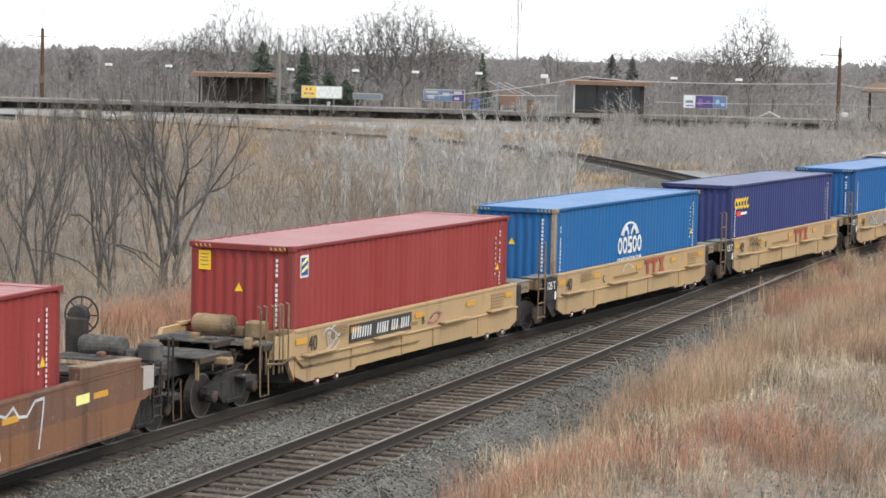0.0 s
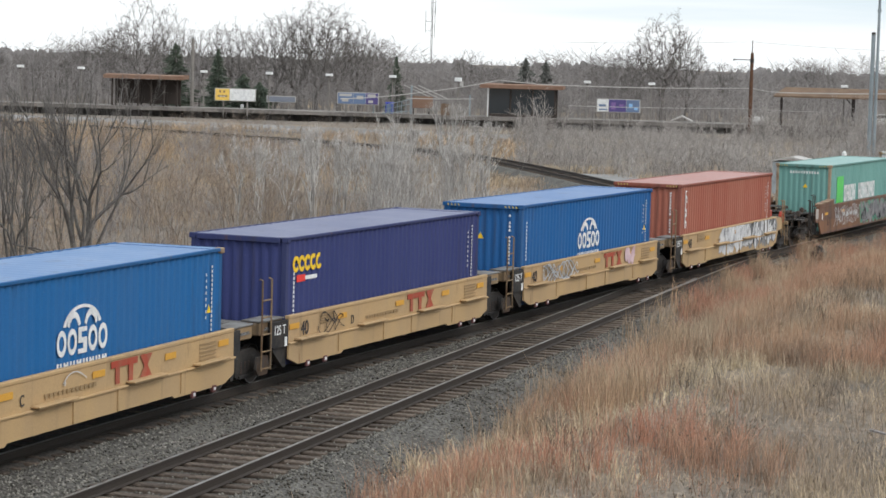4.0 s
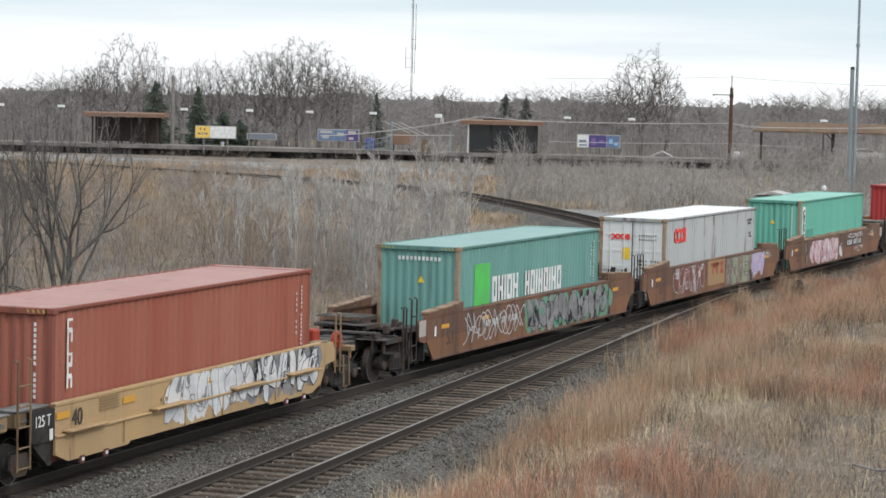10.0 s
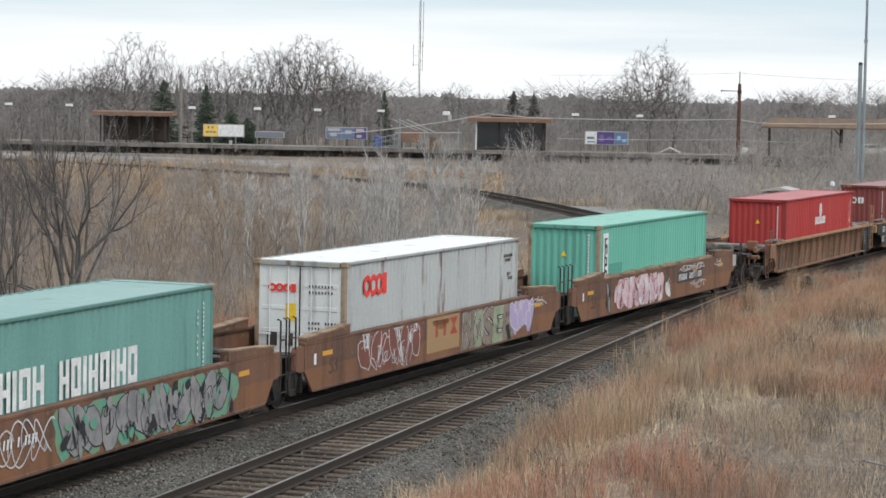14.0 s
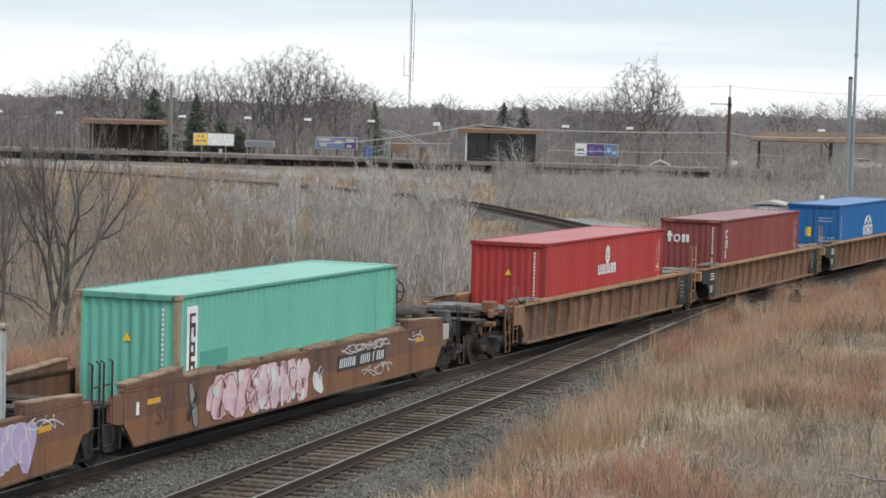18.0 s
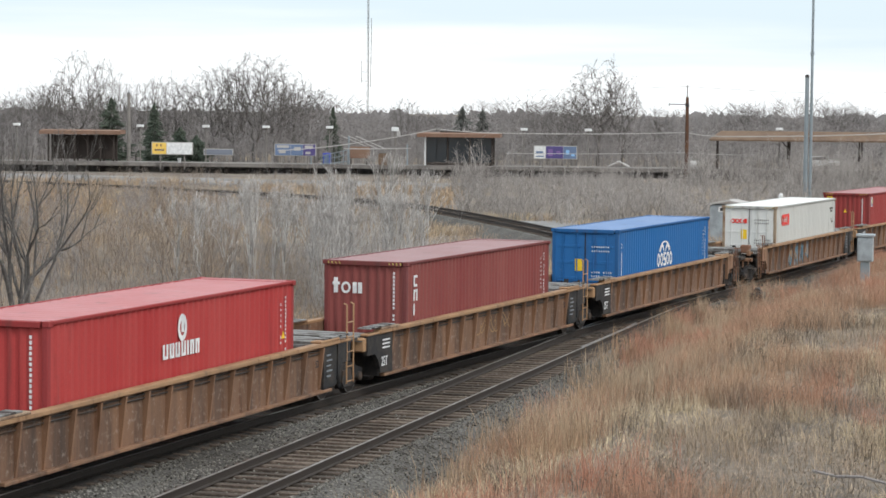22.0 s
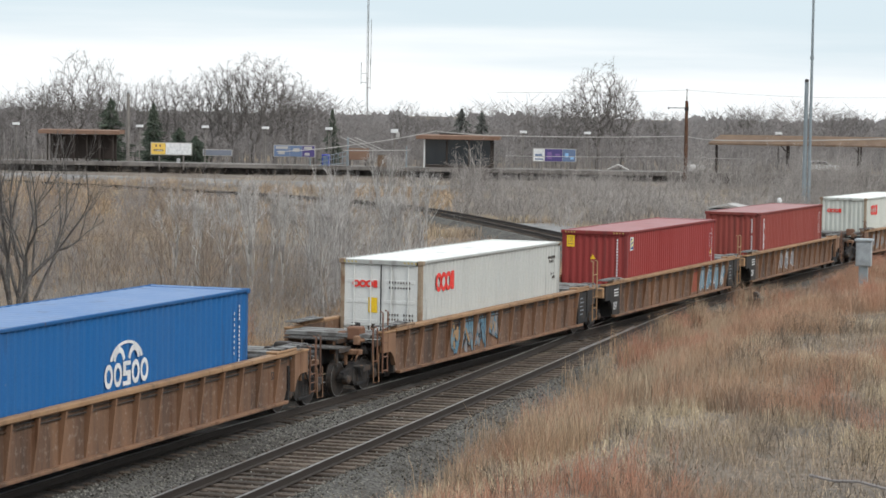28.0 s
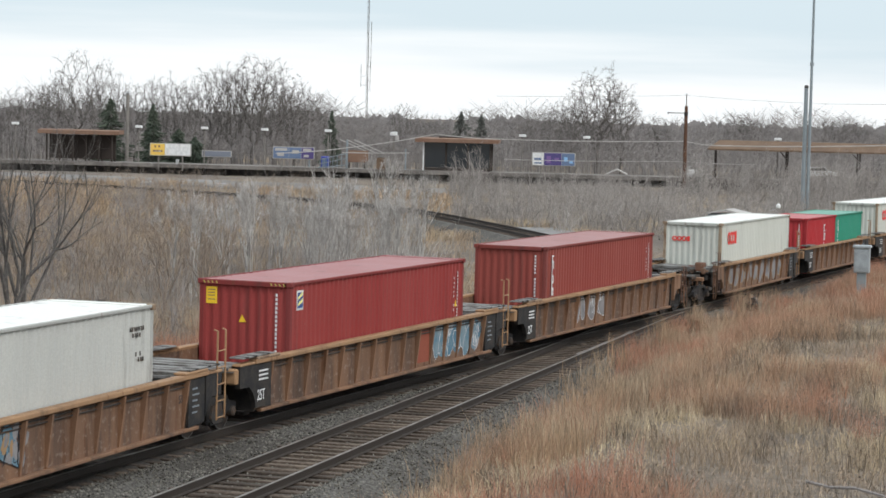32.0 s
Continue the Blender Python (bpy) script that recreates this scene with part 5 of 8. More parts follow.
def wagon_b(label, front="artic", rear="artic", reach_f=9.77, reach_r=9.77, marks=(), planks=False):
    """One 53-foot well of the smooth-sided brown articulated wagon."""
    u = base("well_wagon", label, "rail wagon", "wagons of the train")
    hb, w = 8.85, 1.46
    common_frame(u, hb - 0.1, reach_f, reach_r, w, M_STEEL)
    for q in (-1, 1):
        out = [(-hb, 1.54), (-hb, 0.9), (-hb + 0.02, 0.85), (-hb + 0.45, 0.40), (hb - 0.45, 0.40), (hb - 0.02, 0.85), (hb, 0.9), (hb, 1.54)]
        upper = [(-hb, 1.54), (-hb, 0.95), (hb, 0.95), (hb, 1.54)]
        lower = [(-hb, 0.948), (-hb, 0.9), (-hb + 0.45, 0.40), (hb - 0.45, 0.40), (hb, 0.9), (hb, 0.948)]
        sheet = part("side_sheet", Shape().prism(upper, "y", q * (w - 0.06), q * w), M_BROWN, u, "smooth grimy brown side sheet")
        # Flat sheet; its lighter tone stands for light on the bend.
        part("lower_sheet", Shape().prism(lower, "y", q * (w - 0.06), q * (w - 0.001)), M_BROWN_LOW, sheet, "orange-brown lower sheet, less sooty and toned lighter below the bend")
        part("top_chord", Shape().box(-hb, hb, min(q * (w - 0.14), q * (w + 0.012)), max(q * (w - 0.14), q * (w + 0.012)), 1.50, 1.58, None, 0.015), M_BROWN, sheet)
        part("bottom_chord", Shape().box(-hb + 0.46, hb - 0.46, min(q * (w - 0.1), q * (w + 0.012)), max(q * (w - 0.1), q * (w + 0.012)), 0.38, 0.46, None, 0.015), M_BROWN, sheet)
        for s in (-1, 1):
            x0, x1 = s * (hb - 0.05), s * (hb - 2.5)
            v = [(x0, 1.58), (x0, 1.66), (x1, 1.78), (x1, 1.58)]
            part("guide_board", Shape().prism(v, "y", q * (w - 0.20), q * (w + 0.02)), M_BROWN, sheet)
            part("guide_cap", Shape().prism([(x0, 1.662), (x0, 1.70), (x1, 1.82), (x1, 1.782)], "y", q * (w - 0.24), q * (w + 0.03)), M_PLANK, sheet, "pale weathered cap of the container guide")
            out = [(s * hb, 0.9), (s * hb, 1.5), (s * (hb + 0.45), 1.5), (s * (hb + 0.5), 1.4), (s * (hb + 0.5), 0.98), (s * (hb + 0.2), 0.9)]
            part("end_panel", Shape().prism(out, "y", q * (w - 0.12), q * (w - 0.015)), M_BROWN, u)
        if planks and q < 0:
            for x in np.linspace(-5.6, 5.2, 6):
                part("guide_cap", Shape().prism([(x - 0.8, 1.58), (x - 0.8, 1.62), (x + 0.8, 1.67), (x + 0.8, 1.58)], "y", q * (w - 0.26), q * (w + 0.02)), M_PLANK, sheet, "pale weathered cap of the container guide")
    y = -w - 0.004
    p = lambda a, d, z: (a, y + d, z)
    for x in (-7.6, -4.6, -0.3, 3.9, 7.2):
        bars(p, [(x - 0.28, x + 0.28, 1.18, 1.29)], M_ORANGE, u, "reflector")
    bars(p, [(-hb + 0.5, -hb + 0.62, 1.02, 1.28)], M_WHITE, u, "placard")
    part("lettering", side_text("53", 0.56, -hb + 1.35, y, 0.72, 0.95), material("faded_dark_marking", (0.085, 0.055, 0.045), 0.7, 0, (0.14, 0.08, 0.055), 5), u)
    for s, kind, reach in ((-1, front, reach_f), (1, rear, reach_r)):
        if kind == "artic":
            handholds(u, s * (hb + 0.62) - 0.17, -w + 0.03, 0.5, 2.2, M_BLACK, 4)
            part("end_step", Shape().prism([(s * (hb + 0.1), 0.95), (s * (hb + 0.75), 0.95), (s * (hb + 0.6), 0.40), (s * (hb + 0.3), 0.40)], "y", -w + 0.1, -w + 0.2), M_BLACK, u)
        else:
            handholds(u, s * (hb + 0.8) - 0.17, -w + 0.05, 0.45, 2.1 if s < 0 else 1.5, M_BLACK, 4)
            handholds(u, s * (hb + 1.4) - 0.1, -w + 0.05, 0.7, 1.9, M_BLACK, 0, 0.2, "handrail")
            if s > 0:
                brake_gear(u, s, s * (hb + 1.9), M_STEP)
            end_steps(u, s, hb, w, reach, M_BROWN if s > 0 else M_STEEL, 1.45, 5 + s, s < 0)
            coupler(u, s, reach, M_BLACK)
            part("end_placard", Shape().box(min(s * (hb + 0.1), s * (hb + 0.55)), max(s * (hb + 0.1), s * (hb + 0.55)), -w - 0.002, -w + 0.01, 1.08, 1.5), material("grey_placard", (0.40, 0.36, 0.33), 0.7), u)
    for mk in marks:
        mk(u, y)
    return u


M_PALEDECK = material("pale_worn_walkway", (0.225, 0.222, 0.214), 0.75, 0.1, (0.115, 0.105, 0.096), 2.2, (0.45, 0.62))


def wagon_r(label, front="artic", rear="artic", reach_f=9.85, reach_r=9.85, marks=(), hb=8.45, tint=None):
    """One 53-foot well of the ribbed brown articulated wagon."""
    u = base("well_wagon", label, "rail wagon", "wagons of the train")
    w = 1.46
    body = tint or M_RIB
    common_frame(u, hb - 0.15, reach_f, reach_r, w, M_GRATE, 1.42)
    for q in (-1, 1):
        out = [(-hb, 1.56), (-hb, 0.95), (-hb + 0.35, 0.40), (hb - 0.35, 0.40), (hb, 0.95), (hb, 1.56)]
        sheet = part("side_sheet", Shape().prism(out, "y", q * (w - 0.20), q * (w - 0.16)), M_RIBSHEET, u, "rusty brown recessed side sheet")
        part("top_flange", Shape().box(-hb - 0.05, hb + 0.05, min(q * (w - 0.2), q * (w + 0.02)), max(q * (w - 0.2), q * (w + 0.02)), 1.52, 1.63, None, 0.02), M_RIBTOP, sheet, "tan painted top flange")
        part("bottom_flange", Shape().box(-hb + 0.36, hb - 0.36, min(q * (w - 0.16), q * (w - 0.02)), max(q * (w - 0.16), q * (w - 0.02)), 0.37, 0.45, None, 0.015), body, sheet)
        for x in np.linspace(-hb + 0.95, hb - 0.95, round(hb * 1.8)):
            rib = Shape().prism([(w - 0.17, 0.42), (w - 0.13, 0.42), (w + 0.0, 1.50), (w - 0.17, 1.52)], "x", x - 0.035, x + 0.035)
            if q < 0:
                rib.v = [(a, -b, c) for a, b, c in rib.v]
            part("rib", rib, body, sheet)
        if q < 0:
            for zz in (1.36, 1.44):
                part("conduit", Shape().tube((-hb + 0.3, -w + 0.12, zz), (hb - 0.3, -w + 0.12, zz), 0.018), M_STEEL, sheet)
        for s in (-1, 1):
            part("corner_plate", Shape().box(min(s * hb, s * (hb - 1.25)), max(s * hb, s * (hb - 1.25)), min(q * (w - 0.26), q * (w + 0.03)), max(q * (w - 0.26), q * (w + 0.03)), 1.63, 1.69, None, 0.015), M_PLANK if s * q > 0 else M_RIBTOP, sheet)
            kind = front if s < 0 else rear
            panel_mat = M_BLACK if kind == "artic" else body
            out = [(s * (hb - 0.04), 0.50), (s * (hb - 0.04), 1.50), (s * (hb - 0.90), 1.50), (s * (hb - 0.90), 0.46)]
            if kind == "artic":
                part("end_panel", Shape().prism(out, "y", q * (w - 0.10), q * (w - 0.04)), panel_mat, sheet, "black stencilled panel")
            out = [(s * hb, 0.62), (s * hb, 1.52), (s * (hb + 0.85), 1.52), (s * (hb + 0.85), 1.02), (s * (hb + 0.35), 1.02), (s * (hb + 0.14), 0.86)]
            part("end_bracket", Shape().prism(out, "y", q * (w - 0.14), q * (w - 0.02)), M_BLACK if kind == "artic" else M_RIB, u)
            part("end_cap", Shape().box(min(s * (hb + 0.06), s * (hb + 0.87)), max(s * (hb + 0.06), s * (hb + 0.87)), min(q * (w - 0.22), q * w), max(q * (w - 0.22), q * w), 1.525, 1.585, None, 0.015), M_RIBTOP, u)
            if q > 0:
                for dx in (0.22, 0.70, 1.12):
                    x0 = s * (hb + dx)
                    part("cross_walk", Shape().box(x0 - 0.15, x0 + 0.15, -w + 0.25, w - 0.25, 1.50, 1.54, None, 0.01).box(x0 - 0.15, x0 - 0.12, -w + 0.25, w - 0.25, 1.44, 1.50).box(x0 + 0.12, x0 + 0.15, -w + 0.25, w - 0.25, 1.44, 1.50), M_PALEDECK, u, "pale grey cross walkway")
            walk_on = Shape().box(min(s * (hb - 0.95), s * (hb + 0.75)), max(s * (hb - 0.95), s * (hb + 0.75)), min(q * (w - 0.36), q * (w + 0.01)), max(q * (w - 0.36), q * (w + 0.01)), 1.693, 1.73, None, 0.008)
            board = part("side_walkway", walk_on, M_PALEDECK, u, "worn pale grey side walkway")
            for dx in (-0.6, 0.1, 0.55):
                part("black_band", Shape().box(s * (hb + dx) - 0.09, s * (hb + dx) + 0.09, min(q * (w - 0.3), q * (w + 0.013)), max(q * (w - 0.3), q * (w + 0.013)), 1.70, 1.734), M_BLACK, board)
    y = -w + 0.034
    p = lambda a, d, z: (a, y + d, z)
    if front == "artic":
        part("lettering", side_text("25T", 0.36, -hb + 0.13, y, 0.66, 0.72), M_WHITE, u)
        bars(p, [(-hb + 0.2, -hb + 0.7, 1.12 + k * 0.1, 1.16 + k * 0.1) for k in range(3)], M_WHITE, u, "fine_print")
        part("corner_block", Shape().box(-hb - 1.0, -hb - 0.1, -w + 0.06, -w + 0.42, 1.12, 1.48, None, 0.03), M_RIBTOP, u, "tan corner block")
    else:
        handholds(u, -hb - 0.9, -w + 0.03, 0.5, 2.1, M_BROWN, 4)
        handholds(u, -hb - 1.45, -w + 0.08, 0.8, 1.7, M_BROWN, 1, 0.3, "handrail")
        brake_gear(u, -1, -hb - 1.1, M_BROWN, False, False)
        end_steps(u, -1, hb, w, reach_f, M_RIB, 1.42, 7)
        coupler(u, -1, reach_f, M_RIB)
    if rear == "artic":
        bars(p, [(hb - 0.72, hb - 0.45 + 0.1 * (k % 2), 0.75 + k * 0.13, 0.79 + k * 0.13) for k in range(5)], M_GALV, u, "fine_print")
        handholds(u, hb + 0.62, -w + 0.03, 0.45, 2.45, M_RIBTOP, 5, 0.46)
        part("foot_plate", Shape().prism([(hb + 0.5, 0.50), (hb + 0.62, 0.36), (hb + 1.06, 0.36), (hb + 1.18, 0.50), (hb + 1.1, 0.78), (hb + 0.58, 0.78)], "y", -w + 0.10, -w + 0.15), M_STEEL, u)
    else:
        handholds(u, hb + 1.0, -w + 0.03, 0.45, 1.6, M_BROWN, 4)
        handholds(u, hb + 1.5, -w + 0.08, 0.8, 1.8, M_BROWN, 1, 0.3, "handrail")
        brake_gear(u, 1, hb + 0.95, M_BLACK, False)
        end_steps(u, 1, hb, w, reach_r, M_RIB, 1.36, 8)
        coupler(u, 1, reach_r, M_RIB)
    part("lettering", side_text("53", 0.26, hb - 1.45, y, 1.05, 0.8), M_DARKTEXT, u)
    for mk in marks:
        mk(u, -w + 0.157)
    return u


SPRAY_WHITE = material("white_spray", (0.62, 0.62, 0.62), 0.7, 0, (0.48, 0.48, 0.5), 2)
SPRAY_GREY = material("grey_spray", (0.27, 0.26, 0.26), 0.7, 0, (0.18, 0.18, 0.19), 2)
SPRAY_BLACK = material("black_spray", (0.03, 0.03, 0.035), 0.7)
SPRAY_TEAL = material("teal_spray", (0.10, 0.30, 0.23), 0.7, 0, (0.18, 0.26, 0.16), 2)
SPRAY_PINK = material("pink_spray", (0.62, 0.46, 0.48), 0.7, 0, (0.5, 0.33, 0.38), 2)
SPRAY_MAROON = material("maroon_spray", (0.20, 0.075, 0.06), 0.7, 0, (0.16, 0.07, 0.05), 2)
SPRAY_LILAC = material("lilac_spray", (0.40, 0.33, 0.50), 0.7)
SPRAY_BLUE = material("dull_blue_spray", (0.10, 0.20, 0.27), 0.7, 0, (0.2, 0.27, 0.3), 2)
SPRAY_TAUPE = material("taupe_spray", (0.26, 0.205, 0.165), 0.7, 0, (0.19, 0.155, 0.13), 2)
SPRAY_SAGE = material("sage_spray", (0.31, 0.34, 0.23), 0.7, 0, (0.24, 0.28, 0.19), 2)
SPRAY_RUST = material("primer_patch", (0.34, 0.22, 0.12), 0.8)


def tag(x0, x1, z0, z1, fill, line, seed, letters, back=None, accents=()):
    return lambda u, y: graffiti(u, y, x0, x1, z0, z1, fill, line, seed, letters, back, accents)


def loops(x0, x1, z0, z1, mat, seed, n=2, width=0.03):
    return lambda u, y: scribble(u, y, x0, x1, z0, z1, mat, seed, n, width)


def patch(x0, x1, z0, z1, mat):
    return lambda u, y: bars(lambda a, d, z: (a, y + d, z), [(x0, x1, z0, z1)], mat, u, "painted_patch")


RED = (0.26, 0.035, 0.032)
TRAIN = []      # (middle at the start, front pivot, rear pivot, wagon, containers)


def build_train():
    red = lambda seed, lab, **k: container("dark_red_paint", RED, lab, (0.30, 0.055, 0.05), 0.0, stripes=True, seed=seed, **k)
    blue = lambda seed, lab, col, name, **k: container(name, col, lab, None, 0.02, seed=seed, **k)

    def hook(middle, front, rear, wagon, *boxes):
        TRAIN.append((middle, front, rear, wagon, boxes))

    L3, LB, LH = 11.76, 11.76, 10.17
    hook(30.9, 9.72, 9.86, wagon_b("brown 53-foot well wagon with a white sprayed outline", rear="end", reach_r=LB,
         marks=[outline([(3.55, 0.62), (3.42, 1.12), (3.35, 1.40), (3.72, 1.30), (3.98, 1.43), (4.16, 1.25), (4.45, 1.22), (4.72, 1.44), (5.05, 1.45), (5.0, 1.15), (4.88, 0.62)], 0.05, SPRAY_WHITE), patch(6.25, 6.75, 1.15, 1.32, M_LIME)]),
         red(11, "dark red high container with white codes in a brown well wagon", marks=[mark_codes(), mark_triangle()]))
    hook(52.78, 8.3, 7.72, wagon_h("yellow 40-foot well wagon with brake gear and a dark number board", "end", reach_f=LH, letter="B",
         marks=[mark_number(-3.6, 1.06, 0.24, True, 12), loops(-4.85, -4.3, 0.95, 1.46, SPRAY_WHITE, 5, 4, 0.035), loops(0.75, 1.3, 1.0, 1.25, material("magenta_spray", (0.35, 0.08, 0.2), 0.7), 9, 2)]),
         red(12, "dark red high container with a white logo board", marks=[mark_codes(side_codes=False), mark_triangle(), mark_sticker(), mark_square]))
    hook(68.23, 7.72, 7.72, wagon_h("yellow 40-foot well wagon with a red three-part sign", letter="C", marks=[mark_three_bars(0.6), loops(-1.5, -0.6, 1.15, 1.42, SPRAY_WHITE, 14, 1, 0.02)]),
         blue(13, "blue high container with a white globe logo", (0.012, 0.115, 0.31), "blue_paint", stripes=True, rust_posts=True, marks=[mark_codes(), mark_triangle(), mark_dome]))
    hook(83.67, 7.72, 7.7, wagon_h("yellow 40-foot well wagon with dark scribbles and a red sign", letter="D", marks=[mark_three_bars(0.6), loops(-4.6, -3.4, 0.95, 1.45, SPRAY_BLACK, 15, 3, 0.025)]),
         container("purple_blue_paint", (0.032, 0.042, 0.14), "purple-blue high container with a yellow wordmark shape", (0.042, 0.052, 0.155), 0.02, stripes=False, seed=14, marks=[mark_codes(end_codes=False), mark_pair]))
    hook(99.1, 7.72, 7.7, wagon_h("yellow 40-foot well wagon with a pale graffiti piece", letter="", marks=[mark_three_bars(0.75), loops(-4.7, -2.0, 0.95, 1.45, SPRAY_GREY, 16, 2, 0.05), loops(-4.75, -1.9, 0.90, 1.46, SPRAY_WHITE, 61, 4, 0.045), tag(2.8, 4.0, 1.0, 1.45, SPRAY_PINK, SPRAY_PINK, 19, 2)]),
         blue(15, "bright blue container with a white globe logo", (0.010, 0.10, 0.29), "bright_blue_paint", stripes=True, marks=[mark_codes(), mark_triangle(), mark_dome]))
    hook(114.52, 7.72, 8.3, wagon_h("yellow 40-foot well wagon half covered in black and white graffiti", rear="end", reach_r=LH, marks=[
         tag(-1.6, 2.2, 0.55, 1.62, SPRAY_WHITE, SPRAY_GREY, 17, 5, SPRAY_WHITE), tag(2.1, 6.1, 0.55, 1.62, SPRAY_WHITE, SPRAY_BLACK, 18, 6, SPRAY_GREY), mark_number(0.0, 1.25, 0.2, False, 9)]),
         container("orange_red_paint", (0.30, 0.09, 0.06), "faded orange-red container with a column of white lettering", (0.34, 0.13, 0.09), 0.08, stripes=True, rust_posts=False, seed=16,
                   marks=[mark_codes(side_codes=False), mark_vertical_words(0.58, 2.66, 6, 0.20, -0.03)]))
    hook(136.32, 9.86, 9.7, wagon_b("brown well wagon with looping white tags and a grey-green graffiti piece", front="end", reach_f=LB, marks=[
         loops(-6.1, -1.6, 0.6, 1.45, SPRAY_WHITE, 21, 3, 0.035), mark_number(-4.6, 0.98, 0.18, False, 10), tag(-1.2, 6.6, 0.46, 1.5, SPRAY_GREY, SPRAY_BLACK, 22, 8, SPRAY_TEAL, ((SPRAY_GREY, 30), (SPRAY_BLACK, 14), (SPRAY_TEAL, 10)))]),
         container("grey_green_paint", (0.135, 0.29, 0.26), "grey-green container with a lime patch and white block lettering", (0.17, 0.34, 0.31), 0.03, stripes=True, rust_posts=True, seed=17,
                   marks=[mark_codes(False, False), mark_triangle(side=False, a=0.1), mark_patch_words, lambda t, place, rng, h, w, z0, z1: bars(place["front"], code_rows(-0.6, z1 - 0.3, 11, 0.07, 0.05, rng, 0.5, True), M_WHITE, t, "code_marking")]))
    hook(155.68, 9.7, 9.75, wagon_b("brown well wagon with maroon and olive graffiti and a red sign", marks=[
         tag(-5.6, -1.9, 0.55, 1.6, SPRAY_MAROON, SPRAY_WHITE, 23, 6, SPRAY_MAROON), patch(-1.4, 0.9, 0.6, 1.6, SPRAY_RUST), mark_three_bars(-1.0),
         patch(1.1, 5.15, 0.5, 1.45, SPRAY_TAUPE), block_letters("NOSER", 1.2, 5.0, 0.52, 1.47, (SPRAY_TAUPE, SPRAY_SAGE, SPRAY_TAUPE, SPRAY_SAGE, SPRAY_TAUPE), SPRAY_BLACK, SPRAY_WHITE, 0.05, 24), tag(5.0, 6.6, 0.6, 1.6, SPRAY_LILAC, SPRAY_WHITE, 25, 2, SPRAY_LILAC), loops(6.6, 7.8, 1.2, 1.55, SPRAY_WHITE, 26, 2)]),
         container("pale_grey_paint", (0.445, 0.465, 0.465), "pale grey container with rust streaks and a red logo", (0.40, 0.415, 0.42), 0.17, doors=True, top=(0.72, 0.72, 0.70), lit_door_color=(0.70, 0.71, 0.70), stripes=True, rust_posts=True, seed=18,
                   marks=[mark_red_logo(), mark_door_print(M_STEEL), mark_small_print]))
    hook(175.15, 9.75, 9.86, wagon_b("brown 53-foot well wagon with a pink and white graffiti piece", rear="end", reach_r=LB, planks=True, marks=[
         tag(-4.9, -0.1, 0.5, 1.5, SPRAY_PINK, SPRAY_MAROON, 27, 5, SPRAY_PINK, ((SPRAY_WHITE, 16),)), mark_number(1.9, 0.98, 0.22, True, 11), loops(2.2, 5.0, 1.28, 1.5, SPRAY_WHITE, 28, 3), loops(3.4, 5.2, 0.6, 0.9, SPRAY_WHITE, 29, 2),
         tag(-6.0, -5.4, 0.55, 1.4, SPRAY_GREY, SPRAY_BLACK, 30, 1), tag(0.5, 1.2, 0.6, 1.1, SPRAY_WHITE, SPRAY_WHITE, 31, 1), loops(6.6, 7.3, 1.2, 1.5, SPRAY_WHITE, 32, 2)]),
         container("mint_green_paint", (0.13, 0.40, 0.31), "mint green container with a white lettered board", (0.16, 0.44, 0.35), 0.0, seed=19, rust_posts=True,
                   marks=[mark_codes(True, False, False), mark_triangle(side=False, a=0.0), mark_vertical_words(0.52, 2.48, 6, 0.26, -0.12, None, "near", True),
                          lambda t, place, rng, h, w, z0, z1: bars(lambda a, d, z: place["near"](a, d - 0.003, z), [(-5.06, -3.72, z0 + 0.9, z0 + 1.62)], material("darker_green_patch", (0.08, 0.30, 0.24), 0.6), t, "repair_patch", "darker green repainted patch")]))
    hook(198.84, 9.86, 9.87, wagon_r("ribbed brown 53-foot well wagon with brake gear at its end", front="end", reach_f=L3),
         container("bright_red_paint", (0.36, 0.035, 0.035), "bright red container with a white drop logo", (0.40, 0.06, 0.055), 0.0, seed=20, marks=[mark_codes(side_codes=False), mark_triangle(a=0.0), mark_drop]))
    hook(218.47, 9.87, 9.87, wagon_r("ribbed brown 53-foot well wagon with faint sprayed marks", marks=[loops(-0.6, 2.2, 0.8, 1.4, SPRAY_RUST, 40, 2, 0.04)]),
         container("dull_red_paint", (0.20, 0.045, 0.042), "dull dark red container with a short white word on its end", (0.24, 0.075, 0.065), 0.02, stripes=True, seed=21, marks=[mark_codes(side_codes=False), mark_short_word, mark_vertical_words(0.55, 2.5, 3, 0.27, 0.05)]))
    hook(238.03, 9.87, 9.86, wagon_r("ribbed brown 53-foot well wagon with brake wheel at its end", rear="end", reach_r=L3),
         blue(22, "clear blue container with doors and a white globe logo", (0.012, 0.118, 0.33), "clear_blue_paint", doors=True, lit_door_color=(0.014, 0.125, 0.345), marks=[mark_codes(False), mark_dome, mark_door_print(M_WHITE)]))
    hook(261.44, 9.86, 9.85, wagon_r("ribbed brown 53-foot well wagon with grey-blue sprayed panels", front="end", reach_f=L3, marks=[tag(-3.9, 0.2, 0.5, 1.5, SPRAY_BLUE, SPRAY_BLACK, 41, 7, None, ((SPRAY_GREY, 14), (SPRAY_RUST, 9)))]),
         container("pale_grey_paint_clean", (0.51, 0.51, 0.48), "pale grey container with doors and a red logo", (0.47, 0.47, 0.445), 0.03, doors=True, top=(0.74, 0.74, 0.70), lit_door_color=(0.68, 0.68, 0.65), stripes=True, rust_posts=True, seed=23,
                   marks=[mark_red_logo(), mark_door_print(M_STEEL), mark_small_print]))
